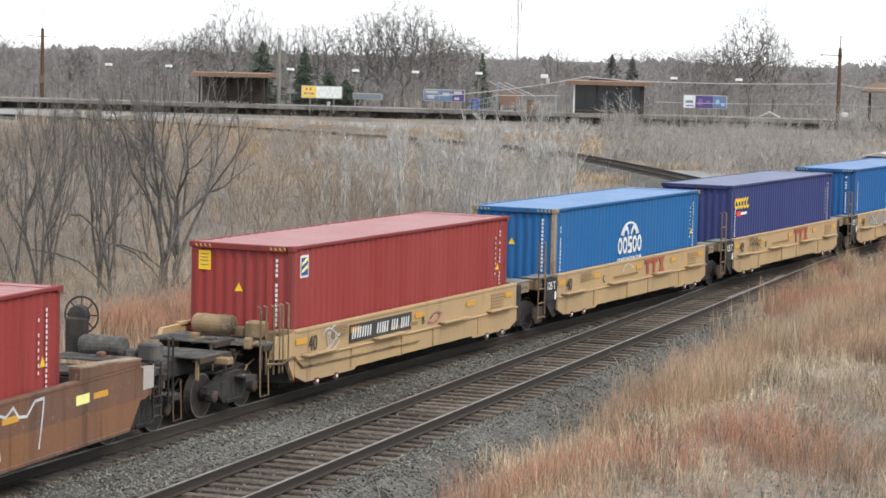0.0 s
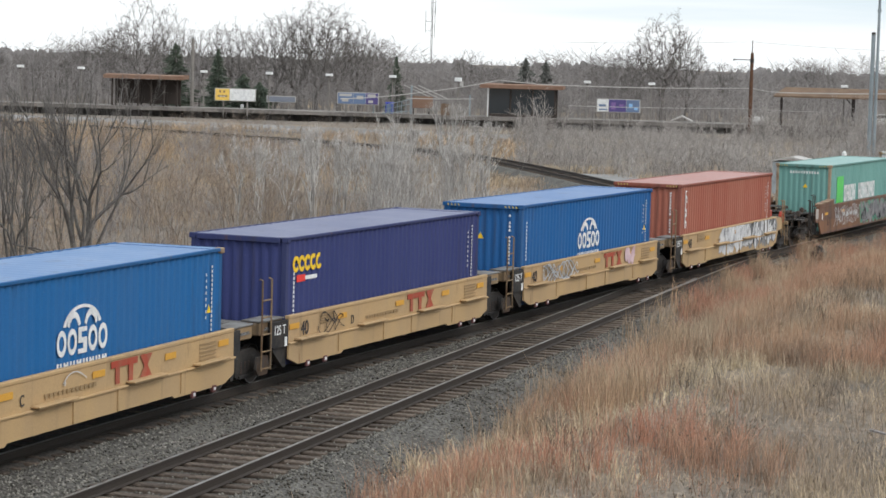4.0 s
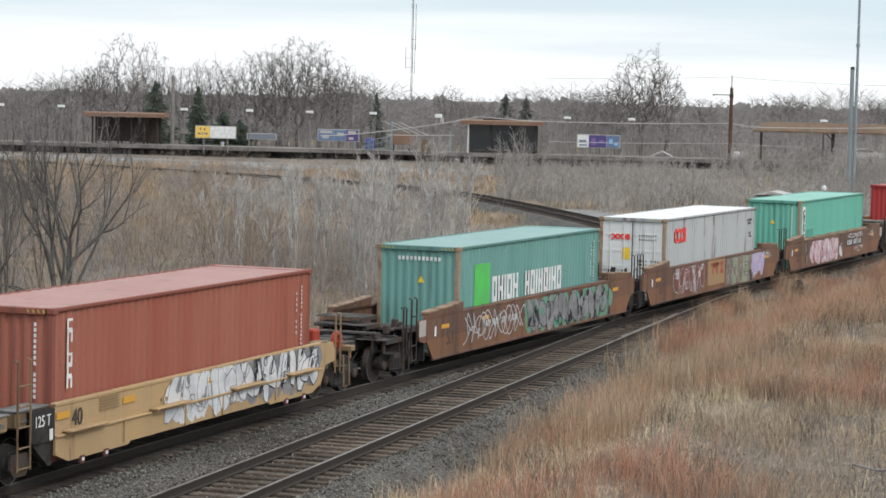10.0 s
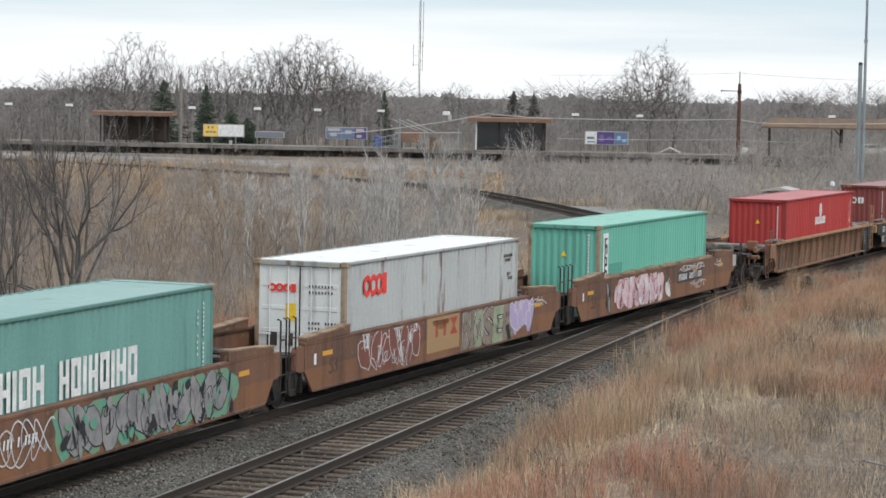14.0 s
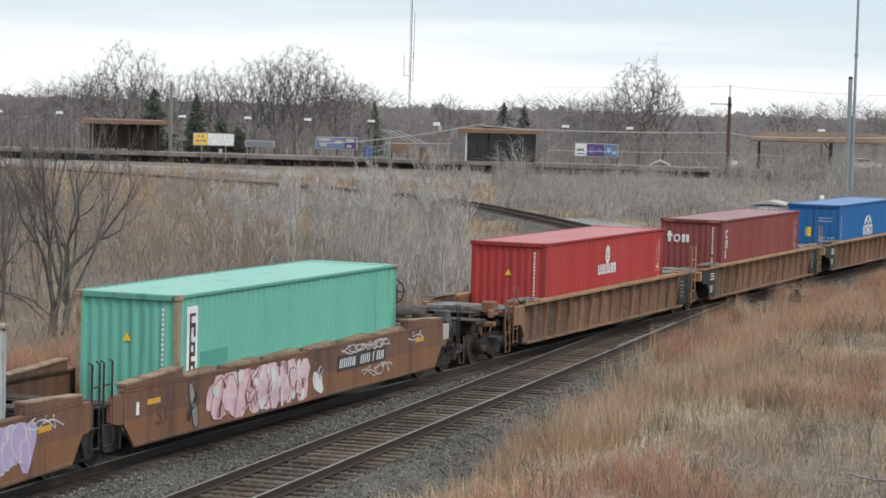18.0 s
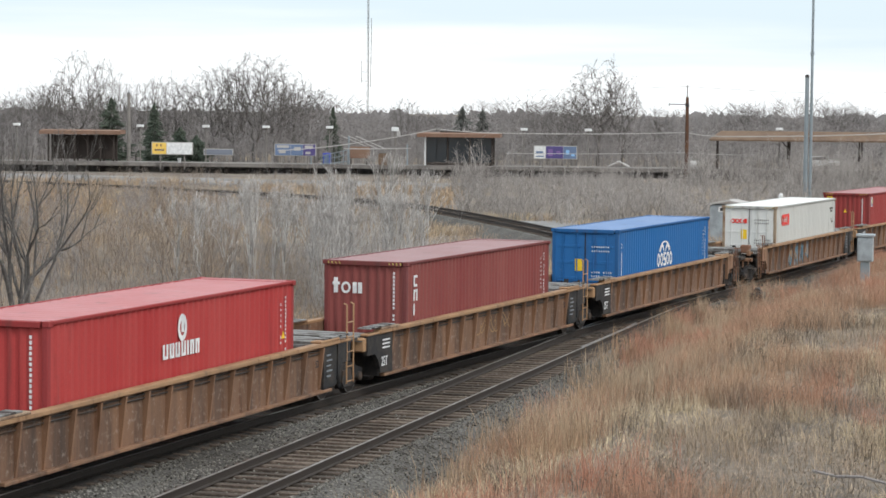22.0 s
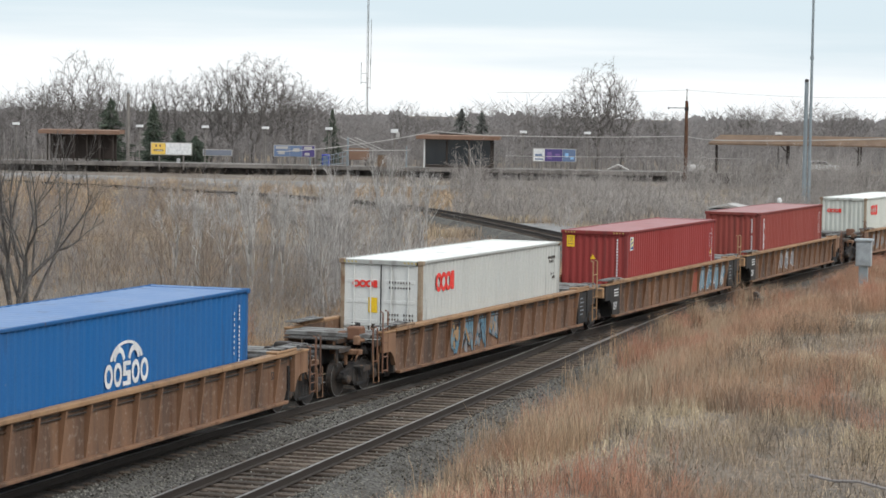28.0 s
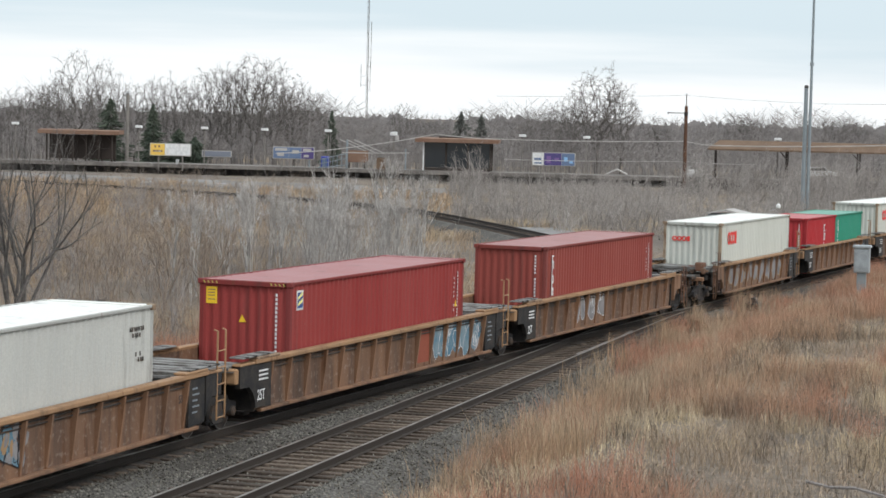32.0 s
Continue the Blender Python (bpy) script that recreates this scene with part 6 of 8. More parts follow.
    hook(281.0, 9.83, 9.83, wagon_r("ribbed brown 53-foot well wagon with blue and red sprayed panels", marks=[
         patch(2.2, 3.3, 0.55, 1.6, material("dull_red_spray", (0.28, 0.08, 0.05), 0.8)), tag(3.6, 7.2, 0.55, 1.6, SPRAY_BLUE, SPRAY_WHITE, 42, 5, SPRAY_BLUE)]),
         red(24, "dark red high container with yellow sticker and logo board", marks=[mark_codes(side_codes=False), mark_triangle(), mark_sticker(), mark_square]))
    hook(300.55, 9.83, 9.86, wagon_r("ribbed brown 53-foot well wagon with pale sprayed letters", rear="end", reach_r=L3, marks=[tag(-3.2, 0.4, 0.6, 1.5, SPRAY_GREY, SPRAY_WHITE, 43, 4)]),
         container("brown_red_paint", (0.25, 0.05, 0.04), "brown-red container with a column of white lettering", (0.28, 0.07, 0.055), 0.0, seed=25, marks=[mark_codes(side_codes=False), mark_vertical_words(0.6, 2.6, 6, 0.19, -0.02)]))
    hook(322.46, 8.3, 7.8, wagon_r("ribbed brown well wagon with worn pale panels", front="end", reach_f=10.17, reach_r=7.8, hb=6.35, marks=[tag(-5.0, 5.0, 0.6, 1.5, SPRAY_GREY, SPRAY_RUST, 44, 7)]),
         container("cream_grey_paint", (0.57, 0.58, 0.53), "cream-grey container with rusty corners and a red logo", (0.52, 0.53, 0.48), 0.0, seed=26, top=(0.74, 0.74, 0.70), rust_posts=True, marks=[mark_red_logo()]))
    small = container("small_red_paint", (0.40, 0.025, 0.03), "short bright red container with white markings", None, 0.0, seed=27, length=6.06, tall=2.591, marks=[mark_codes(True, False, False), mark_vertical_words(3.6, 2.2, 4, 0.3, 0.05)])
    small2 = container("small_green_paint", (0.03, 0.26, 0.17), "short green container with white markings", None, 0.0, seed=28, length=6.06, tall=2.591, marks=[mark_vertical_words(0.5, 2.3, 6, 0.2, 0.06)])
    hook(338.06, 7.8, 7.8, wagon_r("ribbed brown well wagon under two short containers", reach_f=7.8, reach_r=7.8, hb=6.35), (small, -3.07), (small2, 3.07))
    hook(353.68, 7.8, 7.8, wagon_r("ribbed brown well wagon at the train's visible end", reach_f=7.8, reach_r=7.8, hb=6.35),
         container("cream_grey_paint", (0.57, 0.58, 0.53), "cream-grey container with rusty corners", (0.52, 0.53, 0.48), 0.0, seed=29, rust_posts=True, marks=[mark_red_logo()]))


# ---- plants ----
def blades(name, xs, ys, height, width, mat, seed, lean=0.4, label="", sink=0.05, flat=False):
    """Thin dry blades in tussocks, each bent over once, as one mesh."""
    rng = np.random.RandomState(seed)
    k = len(xs)
    z = np.array([max(ground_z(a, b), ballast_z(a, b) if 12.5 < b < 16 and a < 149 else -9) for a, b in zip(xs, ys)]) - sink
    h = height * rng.uniform(0.45, 1.15, k)
    a = rng.uniform(0, math.tau, k)
    l = h * rng.uniform(0.05, lean, k)
    dx, dy = np.cos(a) * l + 0.12 * h, np.sin(a) * l
    p0 = np.stack([xs, ys, z], 1)
    if flat:
        p1 = np.stack([xs + dx * 0.5, ys + dy * 0.5, z + sink + h * 0.22], 1)
        p2 = np.stack([xs + dx * 1.1, ys + dy * 1.1, z + sink + h * rng.uniform(0.02, 0.3, k)], 1)
    else:
        p1 = np.stack([xs + dx * 0.35, ys + dy * 0.35, z + h * 0.62], 1)
        p2 = np.stack([xs + dx, ys + dy, z + h * rng.uniform(0.86, 1.05, k)], 1)
    r = width * rng.uniform(0.6, 1.3, k)
    v, q = ribbons(p0, p1, p2, r, r * 0.85, seed)
    return tagged(new(name, fast_mesh(name, v, q, mat)), label, "grass", kind="stuff")


def patchy(rng, k, x0, x1, y0, y1, ok, scale, keep, seed, tuft=9, spread=0.11):
    """Random tussocks that gather in drifts: spots of single blades."""
    xs, ys = [], []
    while len(xs) < k:
        x, y = rng.uniform(x0, x1), rng.uniform(y0, y1)
        if not ok(x, y):
            continue
        if noise.noise((x * scale, y * scale * 1.6, seed)) + 0.5 * noise.noise((x * scale * 4, y * scale * 5, seed)) + rng.gauss(0, 0.12) > keep:
            for _ in range(rng.randint(tuft // 2, tuft + tuft // 2)):
                xs.append(x + rng.gauss(0, spread))
                ys.append(y + rng.gauss(0, spread))
    return np.array(xs), np.array(ys)


def meadow():
    rng = random.Random(8)

    def front(x, y):
        edge = 13.55 + 0.8 * noise.noise((x * 0.2, 0, 1)) + max(0, (x - 50) * 0.03) + max(0, (x - 64) * 0.04)
        return y < min(edge, near_y(x) - 1.75) and 0.02 < math.atan2(y, x) < 0.47 and math.hypot(x, y) > 32

    rough = lambda x, y: front(x, y) and (y < 0.16 * x - 0.6 or noise.noise((x * 0.12, y * 0.16, 91.0)) > 0.12)
    rusty = lambda x, y: front(x, y) and max((x - 56) * 0.07, (y / x - 0.175) * 9) + 0.8 * noise.noise((x * 0.16, y * 0.24, 55.0)) + 0.5 * noise.noise((x * 0.6, y * 0.9, 5.0)) > 0.05
    xs, ys = patchy(rng, 70000, 30, 120, 0, 16.0, rusty, 0.13, 0.10, 11.0, 14, 0.13)
    blades("bluestem_grass", xs, ys, 0.86, 0.0042, M_GRASS_RED, 1, 0.7, "tall rust-red dry bluestem grass")
    xs, ys = patchy(rng, 50000, 30, 120, 0, 16.0, front, 0.20, 0.06, 47.0, 14, 0.18)
    blades("straw_grass", xs, ys, 0.58, 0.0055, M_GRASS_TAN, 2, 1.0, "matted pale straw-coloured dry grass")
    xs, ys = patchy(rng, 74000, 30, 120, 0, 15.4, front, 0.3, -0.6, 5.0, 4, 0.25)
    blades("low_grass", xs, ys, 0.5, 0.0062, M_GRASS_TAN, 3, 1.1, "short flattened tan grass", flat=True)
    xs, ys = patchy(rng, 3000, 30, 84, 0, 12.5, rough, 0.22, 0.06, 77.0, 7, 0.16)
    blades("dead_weeds", xs, ys, 0.72, 0.007, M_WEED, 4, 0.8, "dark dead weed stalks in the grass")
    k = len(xs)
    # seed heads of the weeds
    r = np.random.RandomState(6)
    octa = np.array([(1, 0, 0), (-1, 0, 0), (0, 1, 0), (0, -1, 0), (0, 0, 1.2), (0, 0, -1.2)])
    f = np.array([(0, 2, 4), (2, 1, 4), (1, 3, 4), (3, 0, 4), (2, 0, 5), (1, 2, 5), (3, 1, 5), (0, 3, 5)])
    c = np.stack([xs + r.normal(0, 0.1, k), ys + r.normal(0, 0.1, k), np.array([ground_z(a, b) for a, b in zip(xs, ys)]) + r.uniform(0.25, 0.7, k)], 1)
    v = octa[None] * r.uniform(0.008, 0.02, k)[:, None, None] + c[:, None]
    tagged(new("weed_heads", fast_mesh("weed_heads", v.reshape(-1, 3), (np.arange(k)[:, None, None] * 6 + f[None]).reshape(-1, 3), M_WEED)), "dark seed heads of dead weeds", "weeds", kind="stuff")
    ex, ey = [], []
    while len(ex) < 8000:
        x = rng.uniform(46, 110)
        y = 13.2 + max(0, (x - 50) * 0.03) + max(0, (x - 64) * 0.04) + rng.gauss(-0.9, 0.7)
        if noise.noise((x * 0.35, y * 0.5, 63.0)) > 0.05 and y < near_y(x) - 1.75:
            for _ in range(12):
                ex.append(x + rng.gauss(0, 0.12))
                ey.append(y + rng.gauss(0, 0.12))
    blades("grass_plumes", np.array(ex), np.array(ey), 1.1, 0.0055, M_GRASS_GOLD, 9, 0.5, "tall orange grass plumes at the ballast edge")

    def behind(x, y):
        return train_y(x) + 3.2 < y < train_y(x) + 10.5 and 0.13 < math.atan2(y, x) < 0.60

    xs, ys = patchy(rng, 30000, 40, 150, 20, 60, behind, 0.09, 0.03, 21.0, 14, 0.2)
    fx, fy = patchy(rng, 14000, 52, 92, 24, 40, lambda x, y: 3 < y - train_y(x) < 11 and 0.36 < math.atan2(y, x) < 0.60, 0.14, -0.05, 83.0, 14, 0.16)
    blades("rusty_trackside_grass", fx, fy, 1.25, 0.008, M_GRASS_RED, 18, 0.5, "rust-orange tall grass at the feet of the trees")
    blades("trackside_grass", xs, ys, 1.0, 0.009, M_GRASS_GOLD, 5, 0.6, "golden-tan tall grass behind the railway line")
    xs, ys = patchy(rng, 42000, 50, 215, 20, 110, lambda x, y: y > train_y(x) + 3.4 and 0.12 < math.atan2(y, x) < 0.60 and x < 205 and (x < 140 or y > x - 116), 0.05, -0.35, 31.0, 5, 0.3)
    straw = lambda x, y: branch_gap(x, y) > 2.2 and any(math.hypot(x - a, y - b) < q for a, b, q in ((183, 82, 4), (178, 75, 4), (151, 48.5, 2.6), (147, 44.5, 2.4), (143, 40.5, 2.2), (129, 62, 3), (137, 54, 2.6), (112, 40, 3), (152, 34.5, 1.5), (160, 39, 1.5)))
    sx, sy = patchy(rng, 9000, 105, 190, 30, 90, straw, 0.1, -0.6, 13.0, 12, 0.35)
    blades("reed_patch", sx, sy, 0.75, 0.02, M_GRASS_TAN, 17, 0.6, "pale straw-coloured reed patches beside the branch track")
    bx, by = patchy(rng, 16000, 140, 214, 45, 150, lambda x, y: branch_gap(x, y) > 3 and 0.27 < math.atan2(y, x) < 0.6, 0.05, -0.2, 71.0, 14, 0.5)
    blades("bank_grass", bx, by, 0.9, 0.035, M_GRASS_GOLD, 16, 0.8, "rust-tan grass bank below the gravel strip")
    blades("field_grass", xs, ys, 0.7, 0.014, M_FIELD, 6, 1.0, "grey-tan matted grass between the bushes")


def bush_kind(rng, height, stems, r0, spread):
    """One bush of bent stems with crooked twigs: arrays of sticks and of pointed twigs."""
    S, T = [], []
    for _ in range(stems):
        a = rng.uniform(0, math.tau)
        out = spread * rng.uniform(0.15, 1.0)
        d = Vector((math.cos(a) * out, math.sin(a) * out, 1)).normalized()
        p = Vector((rng.gauss(0, 0.22), rng.gauss(0, 0.22), -0.15))
        h = height * rng.uniform(0.55, 1.1)
        r = r0 * rng.uniform(0.6, 1.2)
        for k in range(4):
            d = (d + Vector((rng.gauss(0, 0.16), rng.gauss(0, 0.16), rng.gauss(0.06, 0.08)))).normalized()
            q = p + d * (h / 4)
            if k < 3:
                S.append((p, q, r, r * 0.78))
            else:
                T.append((p, q, r))
            for _ in range(2 + (k > 0)):
                b = p.lerp(q, rng.random())
                e = (d * rng.uniform(0.4, 1.0) + Vector((rng.gauss(0, 0.6), rng.gauss(0, 0.6), rng.gauss(0.15, 0.35)))).normalized()
                l = h * rng.uniform(0.14, 0.34)
                m = b + e * l * 0.5
                T.append((b, m + e * l * 0.1, r * 0.5))
                for _ in range(3):
                    g = (e + Vector((rng.gauss(0, 0.5), rng.gauss(0, 0.5), rng.gauss(0.12, 0.35)))).normalized()
                    T.append((b.lerp(m, rng.uniform(0.4, 1)), m + g * l * rng.uniform(0.35, 0.7), r * 0.34))
            p, r = q, r * 0.78
    A = [np.array([tuple(s[i]) for s in S]) for i in (0, 1)] + [np.array([s[i] for s in S]) for i in (2, 3)]
    B = [np.array([tuple(s[i]) for s in T]) for i in (0, 1)] + [np.array([s[2] for s in T])]
    va, qa = twigs(*A)
    vb, tb = spikes(*B)
    return np.concatenate([va, vb]), np.concatenate([qa[:, (0, 1, 2)], qa[:, (0, 2, 3)], tb + len(va)])


def brush(name, spots, height, stems, r0, spread, mat, seed, label):
    rng = random.Random(seed)
    kinds = [bush_kind(rng, height, stems, r0, spread) for _ in range(9)]
    V, F, n = [], [], 0
    for x, y, s in spots:
        v, f = rng.choice(kinds)
        a = rng.uniform(0, math.tau)
        c, e = math.cos(a) * s, math.sin(a) * s
        w = np.stack([v[:, 0] * c - v[:, 1] * e + x, v[:, 0] * e + v[:, 1] * c + y, v[:, 2] * s * rng.uniform(0.85, 1.15) + ground_z(x, y)], 1)
        V.append(w)
        F.append(f + n)
        n += len(w)
    tagged(new(name, fast_mesh(name, np.concatenate(V), np.concatenate(F), mat)), label, "bushes", kind="stuff")


def scatter(rng, k, ok, x0, x1, y0, y1, s0=0.6, s1=1.25, seed=4.0):
    out = []
    while len(out) < k:
        x, y = rng.uniform(x0, x1), rng.uniform(y0, y1)
        if ok(x, y) and noise.noise((x * 0.07, y * 0.07, seed)) + rng.gauss(0, 0.25) > -0.05:
            out.append((x, y, rng.uniform(s0, s1)))
    return out


def thickets():
    rng = random.Random(12)
    az = lambda x, y: math.degrees(math.atan2(y, x))
    field = lambda x, y: 8 < az(x, y) < 32 and y > train_y(x) + 6 and branch_gap(x, y) > 5
    brush("thicket_brown", scatter(rng, 340, lambda x, y: field(x, y) and az(x, y) > (15 if x < 100 else 17), 62, 185, 26, 100), 2.5, 6, 0.020, 0.6, M_TWIG_RED, 1, "tangled brown leafless bushes")
    brush("near_thicket", scatter(rng, 240, lambda x, y: field(x, y) and az(x, y) > 17, 56, 108, 27, 52, 0.5, 1.15, 15.0), 2.2, 5, 0.015, 0.6, M_TWIG_RED, 7, "low tangled brown brush near the line")
    brush("thicket_grey", scatter(rng, 240, lambda x, y: field(x, y) and az(x, y) > (16 if x < 100 else 17.5), 62, 170, 26, 100, seed=9.0), 3.2, 6, 0.019, 0.5, M_TWIG, 2, "grey leafless shrubs behind the train")
    brush("sapling_clump", scatter(rng, 60, lambda x, y: 16.0 < az(x, y) < 19.8 and 84 < x < 106, 80, 110, 26, 50, 0.7, 1.1), 3.6, 6, 0.018, 0.35, M_TWIG_PALE, 3, "pale upright saplings in a dense clump")
    right = lambda x, y: 4.0 < az(x, y) < 15.6 and branch_gap(x, y) > 4 and y < 0.985 * (x - 118) + 5
    low = lambda spots: [(x, y, k * min(1.0, max(0.48, 1.08 - (x - 150) / 165))) for x, y, k in spots]
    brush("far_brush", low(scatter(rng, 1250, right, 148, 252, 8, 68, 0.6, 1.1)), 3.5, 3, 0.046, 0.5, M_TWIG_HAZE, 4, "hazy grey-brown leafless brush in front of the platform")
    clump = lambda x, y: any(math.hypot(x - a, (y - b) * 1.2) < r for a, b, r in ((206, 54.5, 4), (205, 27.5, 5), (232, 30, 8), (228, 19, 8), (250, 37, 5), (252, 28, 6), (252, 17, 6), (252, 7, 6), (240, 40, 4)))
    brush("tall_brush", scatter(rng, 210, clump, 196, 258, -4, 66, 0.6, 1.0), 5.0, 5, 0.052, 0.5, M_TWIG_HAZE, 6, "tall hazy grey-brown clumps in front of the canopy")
    brush("platform_brush", scatter(rng, 150, lambda x, y: 15 < az(x, y) < 24 and branch_gap(x, y) > 5 and x < 236, 176, 236, 50, 120, 0.5, 1.1), 1.9, 3, 0.022, 0.8, M_TWIG_RED, 5, "low brown brush below the platform")


def branch_line():
    """Plan of the branch line that curls away behind the train to run along the platform."""
    pts = [(116, 22.3), (126, 27), (136.5, 32.2), (142, 35.2), (148, 38.4), (155, 42.4), (162, 46.4), (168.6, 50.6), (174, 55.4), (181, 63), (187, 72), (192, 81), (197, 90), (201, 99), (205, 110), (208, 122), (210, 136)]
    return pts


BRANCH = np.array(branch_line())


def branch_gap(x, y):
    return float(np.min(np.hypot(BRANCH[:, 0] - x, BRANCH[:, 1] - y)))


def smooth(points, step=2.0):
    p = np.array(points, float)
    d = np.concatenate([[0], np.cumsum(np.hypot(*np.diff(p, axis=0).T))])
    t = np.arange(0, d[-1], step)
    q = np.stack([np.interp(t, d, p[:, 0]), np.interp(t, d, p[:, 1])], 1)
    for _ in range(6):
        q[1:-1] = (q[:-2] + q[1:-1] * 2 + q[2:]) / 4
    return q


def branch_track():
    q = smooth(BRANCH)
    b = base("branch_track", "rusty branch railway track curving away behind the train", "railway track", kind="structure")
    part("ballast_bank", sweep(q, [(-3.2, -0.9), (-1.6, -0.12), (1.6, -0.12), (3.2, -0.9)], 0.25), M_BALLAST, b)
    tan = np.gradient(q, axis=0)
    tan /= np.linalg.norm(tan, axis=1)[:, None]
    nor = np.stack([-tan[:, 1], tan[:, 0]], 1)
    for off in (-0.753, 0.753):
        part("rail", sweep(q + nor * off, RAIL_PROFILE, 0.17), M_RAIL, b)
    rng = random.Random(4)
    kind = tie_mesh(2.6, rng)
    for p, t in zip(q, tan):
        for k in (0, 0.66, 1.33):
            share("tie", kind, b, pose(p[0] + t[0] * k, p[1] + t[1] * k, 0.16, 0, 0, math.degrees(math.atan2(t[1], t[0]))))
    road = smooth([(217, 60), (219, 80), (221, 100), (223, 125), (225, 150), (226, 175)])
    tagged(part("gravel_road", sweep(road, [(-9, -1.0), (-8, 0.12), (8, 0.12), (9, -1.0)], 0.0), M_GRAVEL, None), "pale grey gravel strip along the platform", "road", kind="structure")
    pad = smooth([(140, 29.4), (147, 33.2), (154, 37.4)])
    tagged(part("gravel_pad", sweep(pad, [(-2.6, -0.6), (-1.4, 0.0), (1.4, 0.0), (2.6, -0.6)], 0.0), M_GRAVEL, None), "pale gravel beside the branch track", "gravel", kind="structure")


def tree_sticks(rng, height, limbs, levels, trunk_r, fork=0.55, trunk_part=0.28, lean=0.55, gnarl=0.16, tips=5, shrink=(0.62, 0.84), rise=0.03, fine=2):
    """A bare tree: sticks of the trunk, sticks of the limbs, and the pointed end twigs."""
    trunk, crown, ends = [], [], []

    def spray(p, d, length, r, n):
        for _ in range(n):
            e = (d * 0.7 + Vector((rng.gauss(0, 0.7), rng.gauss(0, 0.7), rng.gauss(0.1, 0.5)))).normalized()
            ends.append((p - d * length * 0.4 * rng.random(), p + e * length * rng.uniform(0.4, 1.0), r * 0.5))

    def grow(p, d, length, r, level):
        n = 3 if level < 4 else 2
        for k in range(n):
            d = (d + Vector((rng.gauss(0, gnarl), rng.gauss(0, gnarl), rng.gauss(rise, gnarl * 0.6)))).normalized()
            q = p + d * (length / n)
            r1 = r * (1 - 0.2 / n)
            crown.append((p, q, r, r1))
            p, r = q, r1
            if level > 1:
                spray(p, d, length * 0.75, r, fine)
        if level < levels:
            for i in range(2 if rng.random() < 0.7 else 3):
                side = d.orthogonal().normalized()
                side.rotate(Matrix.Rotation(rng.uniform(0, math.tau), 3, d))
                e = (d + side * fork * rng.uniform(0.5, 1.6)).normalized()
                grow(p, e, length * rng.uniform(*shrink), r * (rng.uniform(0.72, 0.82) if i == 0 else rng.uniform(0.5, 0.68)), level + 1)
        else:
            spray(p, d, length * 0.9, r, tips)

    p, r = Vector((0, 0, -0.3)), trunk_r
    top = height * trunk_part
    for k in range(3):
        q = p + Vector((rng.gauss(0, 0.09), rng.gauss(0, 0.09), 1)) * (top / 3)
        trunk.append((p, q, r, r * 0.9))
        p, r = q, r * 0.9
    a0 = rng.uniform(0, math.tau)
    for i in range(limbs):
        a = a0 + math.tau * i / limbs + rng.gauss(0, 0.25)
        t = lean * rng.uniform(0.2, 1.4)
        grow(p - Vector((0, 0, rng.uniform(0, top * 0.3))), Vector((math.cos(a) * t, math.sin(a) * t, 1)).normalized(), height * 0.22, r * rng.uniform(0.5, 0.75), 1)
    return trunk, crown, ends


